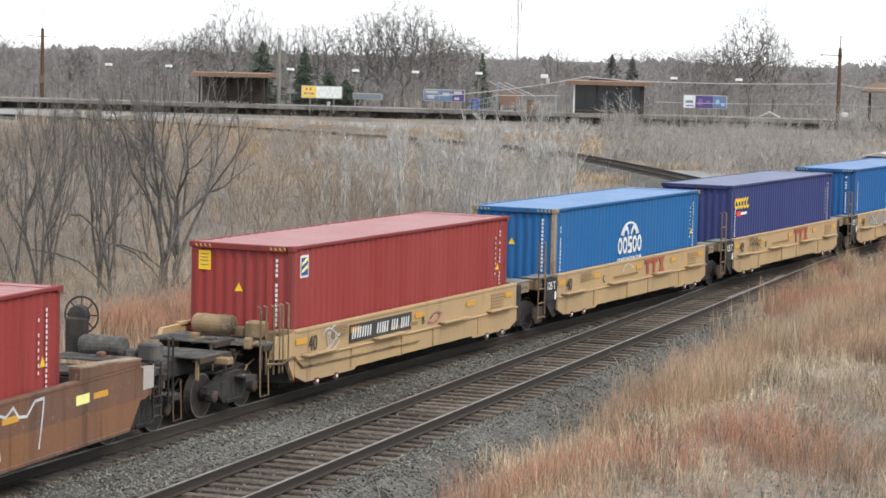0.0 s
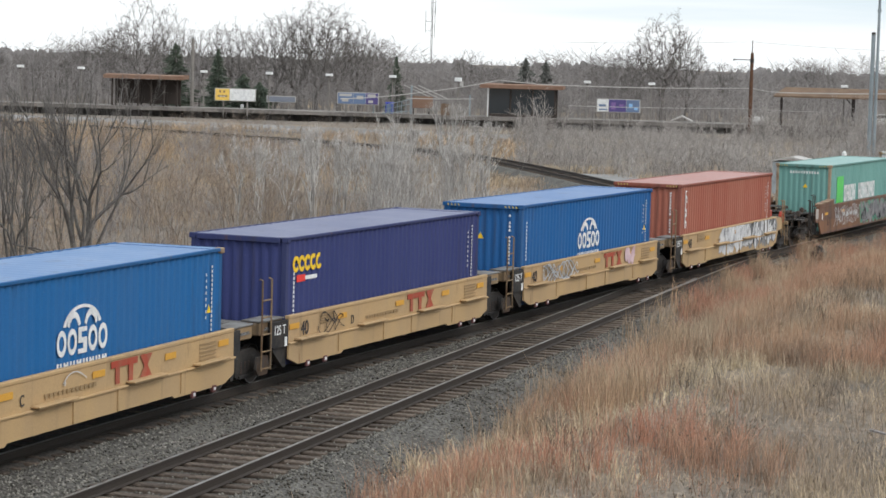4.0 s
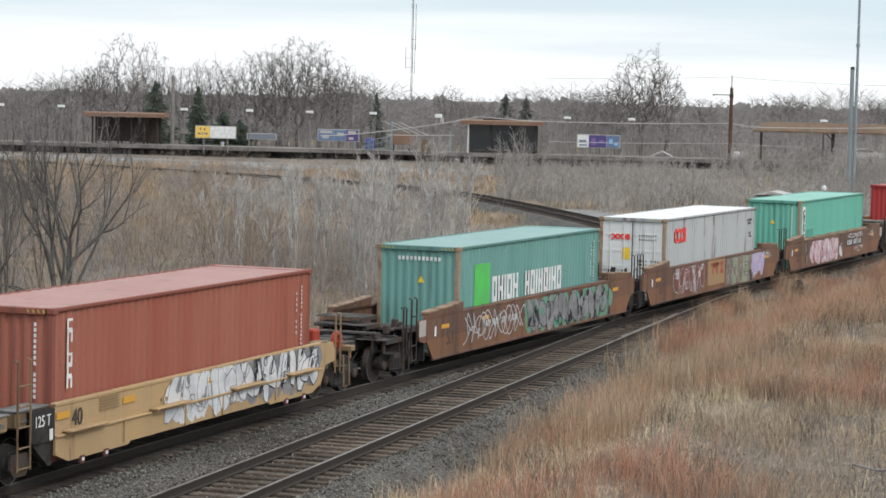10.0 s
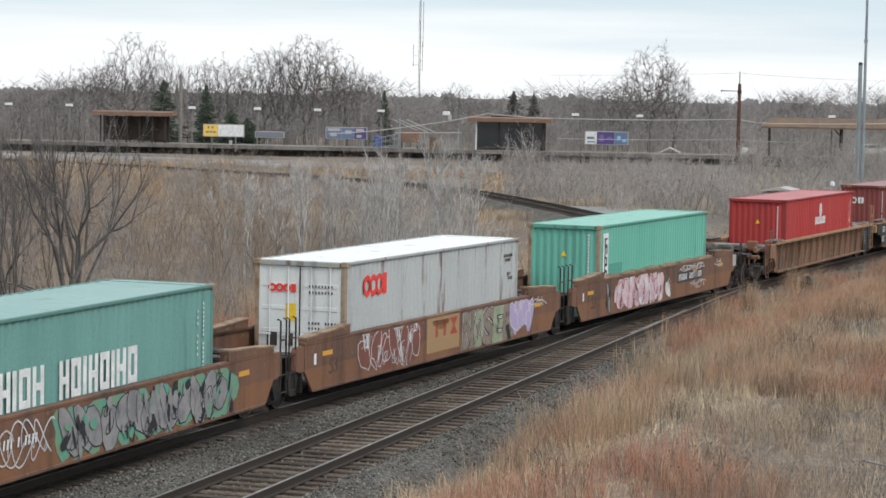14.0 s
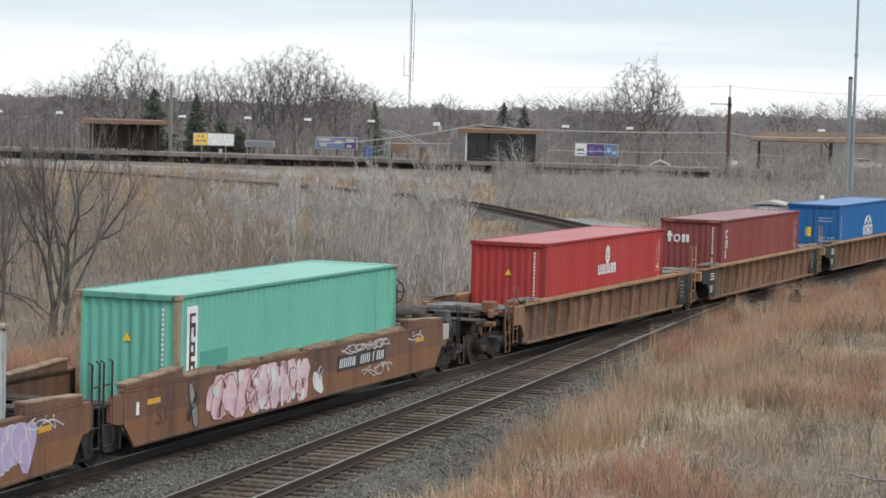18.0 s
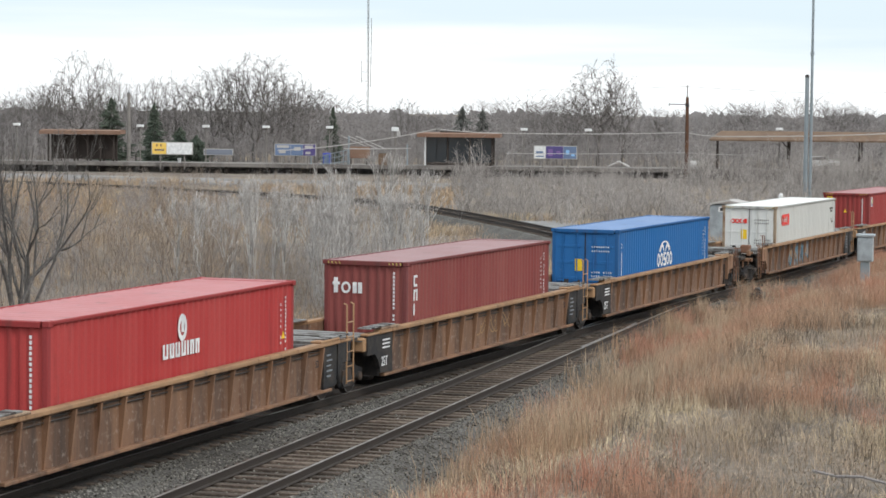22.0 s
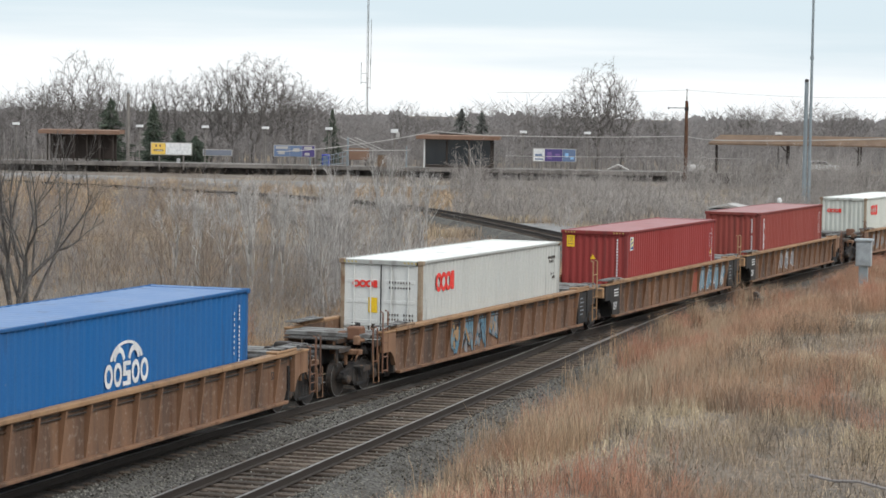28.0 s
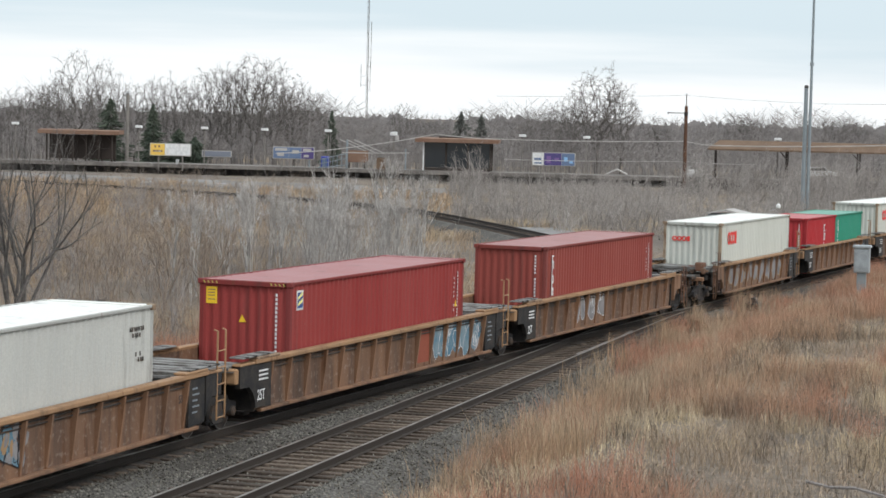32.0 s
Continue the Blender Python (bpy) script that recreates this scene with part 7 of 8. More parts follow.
def round_tree(rng, height, width, points, low=0.22, squat=0.0):
    """A bare tree with a full lumpy crown: twig ends spread through the crown, each joined to the nearest limb."""
    node, parent, way = [Vector((0, 0, -0.3))], [-1], [0.0]

    def join(p, i):
        node.append(p), parent.append(i), way.append(way[i] + (p - node[i]).length)
        return len(node) - 1

    last = 0
    for k in range(3):
        last = join(Vector((rng.gauss(0, 0.1), rng.gauss(0, 0.1), height * low * (k + 1) / 3)), last)
    foot, mid, lumps = node[last], Vector((0, 0, height * (0.60 - squat))), rng.uniform(0, 90)
    half = Vector((width / 2, width / 2, height * (0.40 + squat)))
    ends = []
    while len(ends) < points:
        d = Vector((rng.gauss(0, 1), rng.gauss(0, 1), rng.gauss(0, 1))).normalized()
        r = rng.random() ** 0.30 * (0.84 + 0.42 * noise.noise((d.x * 1.9 + lumps, d.y * 1.9, d.z * 1.9)))
        p = mid + Vector((d.x * half.x * r, d.y * half.y * r, d.z * half.z * r))
        if p.z > height * low * 0.9 + 0.25 * math.hypot(p.x, p.y) * 0.3:
            ends.append(p)
    ends.sort(key=lambda p: (p - foot).length)
    pos = np.zeros((points * 2 + 8, 3))
    cost = np.zeros(points * 2 + 8)
    for i in range(len(node)):
        pos[i], cost[i] = node[i], way[i]
    tips = []
    for p in ends:
        n = len(node)
        d = np.linalg.norm(pos[last:n] - np.array(p), axis=1) + 0.50 * cost[last:n]
        i = last + int(np.argmin(d))
        q = node[i].lerp(p, 0.5) + Vector((rng.gauss(0, 0.06), rng.gauss(0, 0.06), rng.gauss(0.07, 0.05))) * (p - node[i]).length
        for v in (q, p):
            i = join(v, i)
            pos[i], cost[i] = v, way[i]
        tips.append(i)
    load = [0.0] * len(node)
    for i in range(len(node) - 1, 0, -1):
        load[i] = load[i] or 1.0
        load[parent[i]] += load[i]
    thick = lambda i: 0.0125 * height / 13.0 * load[i] ** 0.52
    trunk = [(node[parent[i]], node[i], thick(parent[i]), thick(i)) for i in range(1, 4)]
    crown = [(node[parent[i]], node[i], min(thick(parent[i]), thick(i) * 1.5), thick(i)) for i in range(4, len(node))]
    twig = []
    for i in tips:
        d = (node[i] - node[parent[i]]).normalized()
        for _ in range(5):
            e = (d * 0.5 + Vector((rng.gauss(0, 0.7), rng.gauss(0, 0.7), rng.gauss(0.12, 0.6)))).normalized()
            twig.append((node[parent[i]].lerp(node[i], rng.uniform(0.3, 1)), node[i] + e * rng.uniform(0.25, 0.75) * height / 13.0, thick(i) * 0.8))
    return trunk, crown, twig


def fitted(sticks, height, width=0.0):
    """Scales a tree to a height and, where given, to a spread of its crown."""
    k = height / sorted(q[1].z for q in sticks[2])[-max(1, len(sticks[2]) // 250)]
    far = sorted(max(abs(q[1].x), abs(q[1].y)) for q in sticks[2])
    w = width / 2 / (far[int(len(far) * 0.96)] * k) if width else 1.0
    f = lambda v: Vector((v.x * k * w, v.y * k * w, v.z * k))
    return tuple([(f(s[0]), f(s[1])) + tuple(r * k for r in s[2:]) for s in group] for group in sticks)


def tree_kit(sticks, mat, thick):
    """Meshes of the trunk and of the crown."""
    trunk, crown, ends = sticks
    arr = lambda group, i: np.array([tuple(s[i]) for s in group])
    num = lambda group, i, lo: np.maximum([s[i] for s in group], lo)
    v, q = twigs(arr(trunk, 0), arr(trunk, 1), num(trunk, 2, thick), num(trunk, 3, thick))
    m1 = fast_mesh("trunk", v, q, mat)
    va, qa = twigs(arr(crown, 0), arr(crown, 1), num(crown, 2, thick), num(crown, 3, thick * 0.9))
    vb, tb = spikes(arr(ends, 0), arr(ends, 1), num(ends, 2, thick * 0.8))
    m2 = fast_mesh("crown", np.concatenate([va, vb]), np.concatenate([qa[:, (0, 1, 2)], qa[:, (0, 2, 3)], tb + len(va)]), mat)
    return m1, m2


def bare_tree(kit, at, label, group="", size=1.0, wide=0.0):
    t = base("bare_tree", label, "tree", group)
    t.matrix_basis = at @ Matrix.Diagonal((wide or size, wide or size, size, 1))
    share("trunk", kit[0], t)
    share("crown", kit[1], t)
    return t


def trees():
    rng = random.Random(33)
    # dark young trees close behind the line, upright stems that fork low
    for x, y, h, w, r in ((70.0, 34.5, 7.7, 4.8, 0.16), (71.3, 34.7, 8.0, 5.6, 0.14), (65.6, 34.2, 7.0, 3.4, 0.08), (66.3, 34.9, 7.2, 3.4, 0.09), (68.4, 37.8, 6.6, 3.2, 0.065), (62.3, 34.9, 6.8, 3.4, 0.07),
                          (64.6, 36.9, 6.4, 3.2, 0.065), (73.6, 38.4, 6.0, 3.2, 0.06), (60.2, 33.6, 6.6, 3.4, 0.07), (76.4, 39.6, 5.6, 3.0, 0.055), (58.6, 35.4, 6.2, 3.2, 0.06), (63.2, 38.6, 6.0, 3.0, 0.055), (80.2, 40.2, 5.4, 2.8, 0.05), (69.0, 40.6, 6.0, 3.0, 0.055), (84.5, 43.5, 5.4, 2.8, 0.05)):
        kit = tree_kit(fitted(tree_sticks(rng, h, 4 if r > 0.1 else 3, 5, r, 0.46, 0.14, 0.50, 0.12, 3, (0.66, 0.88)), h, w), M_BARK, 0.005)
        bare_tree(kit, pose(x, y, ground_z(x, y)), "dark leafless young tree with upright forking stems", "young trees behind the line")
    # low dead boughs that arch out from their feet
    for x, y, turn in ((69.6, 34.2, 160), (70.4, 34.3, 200), (71.6, 34.5, -15), (66.0, 34.3, 190)):
        b = base("dead_bough", "dark arching dead bough at the foot of the trees", "branch", "dead boughs", at=pose(x, y, ground_z(x, y), 0, 0, turn - 62))
        part("limb", Shape().bent([(0, 0, 0.1), (0.5, 0, 0.75), (1.1, 0.05, 1.25), (1.8, 0.1, 1.5), (2.5, 0.05, 1.62)], 0.032, 5), M_BARK, b)
        for k in range(7):
            a = 0.6 + k * 0.28
            part("twig", Shape().tube((a, 0.05, 0.85 + 0.4 * math.sqrt(max(a - 0.6, 0))), (a + rng.uniform(0.2, 0.6), rng.uniform(-0.35, 0.35), 1.0 + 0.4 * math.sqrt(max(a - 0.6, 0)) + rng.uniform(-0.1, 0.6)), 0.014, 0.004, 4), M_BARK, b)
    # pale slender saplings farther back
    kinds = [tree_kit(fitted(tree_sticks(rng, 6.6, 4, 4, 0.085, 0.38, 0.20, 0.30, 0.10, 6), 6.6, 2.6), M_TWIG_PALE, 0.010) for _ in range(5)]
    for _ in range(34):
        a, d = radians(rng.choice((rng.uniform(16.0, 19.8), rng.uniform(16.0, 22.6)))), rng.uniform(88, 112)
        x, y = d * math.cos(a), d * math.sin(a)
        bare_tree(kinds[rng.randrange(5)], pose(x, y, ground_z(x, y), 0, 0, rng.uniform(0, 360)), "slender pale grey leafless sapling in the brush", "saplings behind the line", rng.choice((rng.uniform(0.55, 0.8), rng.uniform(0.6, 0.98))))
    kinds = [tree_kit(fitted(tree_sticks(rng, 4.6, 4, 4, 0.055, 0.45, 0.10, 0.45, 0.13, 4), 4.6, 2.8), M_TWIG_RED, 0.007) for _ in range(4)]
    for _ in range(24):
        a, d = radians(rng.uniform(20.5, 31)), rng.uniform(82, 130)
        x, y = d * math.cos(a), d * math.sin(a)
        bare_tree(kinds[rng.randrange(4)], pose(x, y, ground_z(x, y), 0, 0, rng.uniform(0, 360)), "low brown leafless tree in the brush", "low trees in the brush", rng.uniform(0.6, 1.0))
    # tall trees behind the platform: full round crowns on heavy crooked limbs
    kinds = [tree_kit(round_tree(rng, 13.0, 8.0, 620, 0.16 + 0.04 * (k % 3), 0.03 * (k % 2)), M_FARTREE, 0.012) for k in range(6)]
    airy = tree_kit(round_tree(rng, 13.0, 8.0, 300, 0.30), M_FARTREE, 0.012)
    for i, (x, y, h, w) in enumerate((
            (299.1, 150.8, 7.4, 4.8), (295.9, 146.2, 8.9, 4.9), (292.4, 142.0, 10.0, 5.5), (288.8, 137.8, 11.0, 5.8), (294.1, 138.2, 11.9, 5.5), (283.4, 130.4, 14.7, 7.8), (290.3, 129.7, 13.8, 5.7), (300.6, 136.1, 11.0, 5.6),
            (306.6, 134.9, 11.6, 4.8), (303.1, 130.6, 11.4, 5.1), (299.5, 126.1, 11.6, 5.0), (300.4, 124.0, 12.3, 5.8), (310.4, 125.9, 11.1, 4.4), (295.8, 116.6, 13.2, 7.0), (295.1, 113.1, 13.5, 7.3), (290.4, 108.4, 14.7, 9.0),
            (298.9, 108.5, 13.4, 7.4), (303.6, 107.4, 12.2, 5.9), (312.0, 107.5, 10.8, 5.1), (335.1, 101.2, 9.2, 4.6), (345.4, 101.5, 7.5, 3.8), (351.0, 100.1, 7.6, 4.7), (339.8, 83.9, 8.1, 5.2), (335.5, 80.3, 9.0, 5.3),
            (326.3, 75.9, 9.7, 4.5), (305.1, 65.4, 14.2, 9.2), (313.6, 63.9, 12.5, 5.5), (314.1, 71.0, 10.6, 5.4), (353.8, 66.5, 8.6, 5.4), (341.1, 51.6, 8.8, 6.5), (346.4, 50.2, 8.4, 4.7), (342.8, 38.7, 8.9, 6.3),
            (348.1, 36.2, 8.6, 5.4), (366.9, 47.9, 7.4, 4.8), (348.7, 29.6, 9.3, 6.7), (290.0, 167.7, 8.3, 5.6), (296.3, 166.7, 7.4, 4.9), (289.8, 157.9, 7.8, 6.0), (290.9, 155.8, 8.3, 5.2), (297.3, 154.4, 7.4, 4.8),
            (303.2, 153.8, 7.6, 4.9), (282.5, 170.5, 7.5, 6.4), (283.6, 178.3, 7.7, 6.5))):
        kit = airy if i in (5, 6) else kinds[rng.randrange(6)]
        bare_tree(kit, pose(x, y, -0.4, 0, 0, rng.uniform(0, 360)), "tall spreading leafless tree behind the platform", "trees behind the platform", h / 12.0, w / 6.6)
    # evergreens
    for x, y, h, w in ((275, 116.1, 8.3, 1.9), (276, 122.4, 8.9, 2.7), (275, 112.6, 5.2, 2.4), (275, 110.4, 4.2, 2.2), (290, 97.4, 8.0, 1.2), (330, 91.0, 8.3, 2.6), (331, 88.2, 7.9, 2.4)):
        t = base("evergreen_tree", "dark green conifer behind the platform", "tree", "evergreens", at=pose(x, y, -0.2))
        part("trunk", Shape().tube((0, 0, 0), (0, 0, h), 0.16, 0.03), M_BARK, t)
        r = np.random.RandomState(int(x * 7))
        k = 1500
        zz = h * (0.08 + 0.9 * r.uniform(0, 1, k) ** 1.25)
        aa = r.uniform(0, math.tau, k)
        rad = 1.45 * w * (1 - zz / h) ** 0.75 * r.uniform(0.3, 1.1, k) * (0.8 + 0.25 * np.sin(aa * 3 + zz * 2.1) + 0.2 * np.sin(zz * 5 + x))
        p0 = np.stack([rad * 0.6 * np.cos(aa), rad * 0.6 * np.sin(aa), zz], 1)
        p1 = p0 + np.stack([np.cos(aa) * rad * 0.45 + 0.02, np.sin(aa) * rad * 0.45, r.uniform(-0.35, 0.1, k)], 1)
        v, q = twigs(p0, p1, np.full(k, 0.09), np.full(k, 0.02))
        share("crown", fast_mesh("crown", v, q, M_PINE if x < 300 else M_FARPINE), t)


def far_woods():
    rng = np.random.RandomState(9)
    # a low wooded rise on the skyline
    a = np.radians(np.arange(-8, 44, 0.04))
    v, f = [], []
    for i, t in enumerate(a):
        top = 7.0 + 1.3 * noise.noise((t * 34, 0, 2)) + 1.0 * noise.noise((t * 150, 0, 5)) + 0.8 * noise.noise((t * 700, 0, 8)) + 0.6 * rng.rand() - 0.4
        for r, z in ((436, -2), (438, top * 0.6), (440, top), (520, -2)):
            v.append((r * math.cos(t), r * math.sin(t), z))
    n = len(a)
    f = [(i * 4 + j, (i + 1) * 4 + j, (i + 1) * 4 + j + 1, i * 4 + j + 1) for i in range(n - 1) for j in range(3)]
    tagged(new("far_wood_bank", fast_mesh("far_wood_bank", np.array(v), np.array(f), M_FARBANK)), "dense grey-brown winter wood on the skyline", "wood", kind="backdrop")
    k = 6500
    t = np.radians(rng.uniform(2, 36, k))
    r = rng.uniform(300, 430, k)
    base_p = np.stack([r * np.cos(t), r * np.sin(t), np.full(k, -0.3)], 1)
    h = np.where(r > 385, rng.uniform(6.0, 9.6, k), rng.uniform(3.5, 6.8, k)) * (1 + 0.15 * np.sin(t * 60))
    lean = rng.normal(0, 0.06, (k, 2)) * h[:, None]
    tip = base_p + np.concatenate([lean, h[:, None]], 1)
    P0, P1, R0 = [base_p], [tip], [np.full(k, 0.07)]
    for m in range(13):
        s = rng.uniform(0.25, 0.95, k)[:, None]
        p = base_p + (tip - base_p) * s
        c = rng.uniform(0, math.tau, k)
        l = h * rng.uniform(0.14, 0.32, k)
        e = p + np.stack([np.cos(c) * l * 0.85, np.sin(c) * l * 0.85, l * rng.uniform(0.2, 0.9, k)], 1)
        P0.append(p), P1.append(e), R0.append(np.full(k, 0.04))
    v, q = spikes(np.concatenate(P0), np.concatenate(P1), np.concatenate(R0))
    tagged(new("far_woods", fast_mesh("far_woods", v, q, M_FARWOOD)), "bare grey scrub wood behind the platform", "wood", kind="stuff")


# ---- platform ----
PX = 254.0
TURN = radians(11)      # the platform stands askew to the line of the tracks
PLAT = Matrix.Translation((PX, 92, 0)) @ Matrix.Rotation(TURN, 4, "Z") @ Matrix.Translation((-PX, -92, 0))


def along(y, d=0.0):
    """The way along the platform, d behind its edge, in the direction that crosses x = PX at y."""
    k = y / PX
    return 92 + (y - 92 + d * (k * math.cos(TURN) - math.sin(TURN))) / (math.cos(TURN) + k * math.sin(TURN))


def platform():
    pl = base("platform_deck", "long raised station platform with a weathered edge on dark posts", "platform", kind="structure", at=PLAT)
    part("deck", Shape().box(PX, PX + 6, 2, 184, 0.80, 1.05, None, 0.03), M_DECK, pl)
    part("edge_board", Shape().box(PX - 0.12, PX, 2, 184, 0.62, 1.0), M_DECK, pl)
    post = Shape().box(-0.15, 0.15, -0.15, 0.15, -0.6, 0.72).mesh("post", M_DARKWOOD)
    for i, y in enumerate(np.arange(3, 184, 2.5)):
        share("post", post, pl, pose(PX + 0.5, y, 0))
    # Added dark sheet: the shade under the deck, built as a flat body.
    part("shadow_wall", Shape().box(PX + 3.0, PX + 3.3, 2, 184, -0.6, 0.78), M_BARK, pl, "dark sheet standing in for the shade below the deck")


def shelter(y0, y1, z_roof, closed, roof_mat, label, fascia=0.48, hip=False, over=0.8, base_z=1.05, deep=3.2):
    s = base("platform_shelter", label, "shelter", "platform shelters", at=PLAT @ pose(0, 0, base_z))
    x0, x1 = PX + 1.4, PX + 1.4 + deep
    b = base_z
    if hip:
        roof = Shape()
        lo, hi = z_roof - 0.95 - b, z_roof - b
        o = [(x0 - 1.4, y0, lo), (x1 + 1.4, y0, lo), (x1 + 1.4, y1, lo), (x0 - 1.4, y1, lo)]
        t = [(x0 + 0.6, y0 + 1.3, hi), (x1 - 0.6, y0 + 1.3, hi), (x1 - 0.6, y1 - 1.3, hi), (x0 + 0.6, y1 - 1.3, hi)]
        u = [(a, c, d - 0.18) for a, c, d in o]
        roof.add(o + t + u, [(4, 5, 6, 7), (0, 1, 5, 4), (1, 2, 6, 5), (2, 3, 7, 6), (3, 0, 4, 7), (0, 8, 9, 1), (1, 9, 10, 2), (2, 10, 11, 3), (3, 11, 8, 0), (11, 10, 9, 8)])
        part("roof", roof, roof_mat, s)
        eave = lo - 0.18
    else:
        roof = Shape().prism([(x0 - over, z_roof - fascia - b), (x0 - over, z_roof - 0.15 - b), (x0 + 0.2, z_roof - b), (x1 + over, z_roof - b), (x1 + over, z_roof - fascia - b)], "y", y0, y1)
        roof.v = [(a, c, d) for a, c, d in roof.v]
        part("roof", roof, roof_mat, s)
        part("fascia", Shape().box(x0 - over - 0.06, x0 - over, y0 - 0.05, y1 + 0.05, z_roof - fascia - 0.05 - b, z_roof - 0.12 - b), roof_mat, s)
        eave = z_roof - fascia - b
    n = 3 if closed else 5
    for i in range(n + 1):
        y = y0 + 0.9 + (y1 - y0 - 1.8) * i / n
        for x in (x0, x1):
            part("post", Shape().box(x - 0.09, x + 0.09, y - 0.09, y + 0.09, 0, eave, None, 0.01), M_DARKWOOD, s)
    for i in range(n):
        ya, yb = y0 + 0.9 + (y1 - y0 - 1.8) * i / n + 0.09, y0 + 0.9 + (y1 - y0 - 1.8) * (i + 1) / n - 0.09
        if closed:
            for k in range(2):
                a, c = ya + (yb - ya) * k / 2 + 0.03, ya + (yb - ya) * (k + 1) / 2 - 0.03
                part("pane", Shape().box(x0 - 0.012, x0 + 0.012, a, c, 0.35, eave - 0.1), M_GLASS, s)
                part("pane", Shape().box(x1 - 0.012, x1 + 0.012, a, c, 0.35, eave - 0.1), M_GLASS, s)
            part("sill_panel", Shape().box(x0 - 0.03, x0 + 0.03, ya, yb, 0.02, 0.33), M_DARKWOOD, s)
            part("transom", Shape().box(x0 - 0.05, x0 + 0.05, ya, yb, eave - 0.1, eave), M_DARKWOOD, s)
        else:
            if not hip:
                part("back_panel", Shape().box(x1 - 0.03, x1 + 0.03, ya, yb, 0.25, eave - 0.15), M_DARKWOOD, s)
            part("brace", Shape().tube((x0, ya, eave - 0.9), (x0, ya + 0.8, eave), 0.06), M_DARKWOOD, s)
    if closed:
        part("white_post", Shape().box(x0 - 0.2, x0 - 0.05, y1 - 0.95, y1 - 0.8, 0, eave), M_WHITE, s)
        part("roof_board", Shape().box(x0 + 0.4, x1 - 0.4, (y0 + y1) / 2 - 2.2, (y0 + y1) / 2 + 2.2, z_roof - b, z_roof + 0.14 - b), M_DARKWOOD, s)


def lamp_post(y, z, wide=0.8, x=PX + 4.8):
    l = base("platform_lamp", "grey platform lamp post with a pale box head", "lamp post", "platform lamps", at=PLAT @ pose(x, along(y, x - PX), 1.05))
    part("pole", Shape().tube((0, 0, 0), (0, 0, z - 1.25), 0.075, 0.06), M_POLEWOOD, l)
    part("lamp_head", Shape().box(-0.25, 0.25, -wide / 2, wide / 2, z - 1.3, z - 1.0, None, 0.04), M_WHITE, l, "pale box lamp head")
    part("bracket", Shape().box(-0.08, 0.08, -0.12, 0.12, z - 1.42, z - 1.3), M_STEEL, l)


def sign_board(name, label, y_marks, z0, z1, mats, x=PX - 0.6, legs=True, ground=0.0):
    """A long board of several panels, from left to right (falling y)."""
    s = base(name, label, "billboard", "boards on the platform", at=PLAT)
    y_marks = [along(y, x - PX) for y in y_marks]
    ya, yb = y_marks[0], y_marks[-1]
    part("frame", Shape().box(x + 0.02, x + 0.10, yb - 0.08, ya + 0.08, z0 - 0.08, z1 + 0.08, None, 0.01), M_WIRE, s)
    for a, b, m in zip(y_marks, y_marks[1:], mats):
        part("panel", Shape().box(x - 0.02, x + 0.02, b + 0.02, a - 0.02, z0, z1), m, s)
    for q in (0.2, 0.8):
        y = yb + (ya - yb) * q
        part("leg", Shape().box(x + 0.1, x + 0.22, y - 0.07, y + 0.07, ground, z1), M_POLEWOOD, s)
    return s, x


def flat_bars(parent, x, rows, mat, name="print"):
    s = Shape()
    for y0, y1, z0, z1 in rows:
        if x > 100:
            y0, y1 = along(y0, x - PX), along(y1, x - PX)
        s.box(x - 0.008, x, min(y0, y1), max(y0, y1), z0, z1)
    part(name, s, mat, parent)


def cable(name, pts, r, label, sag=0.0):
    s = Shape()
    line = []
    pts = [(x, along(y, x - PX), z) for x, y, z in pts]
    for a, b in zip(pts, pts[1:]):
        for k in range(8):
            t = k / 8
            line.append(tuple(p + (q - p) * t - (4 * sag * t * (1 - t) if i == 2 else 0) for i, (p, q) in enumerate(zip(a, b))))
    line.append(pts[-1])
    s.bent(line, r, 5)
    whole(name, s, M_WIRE, label, "cable", at=PLAT)


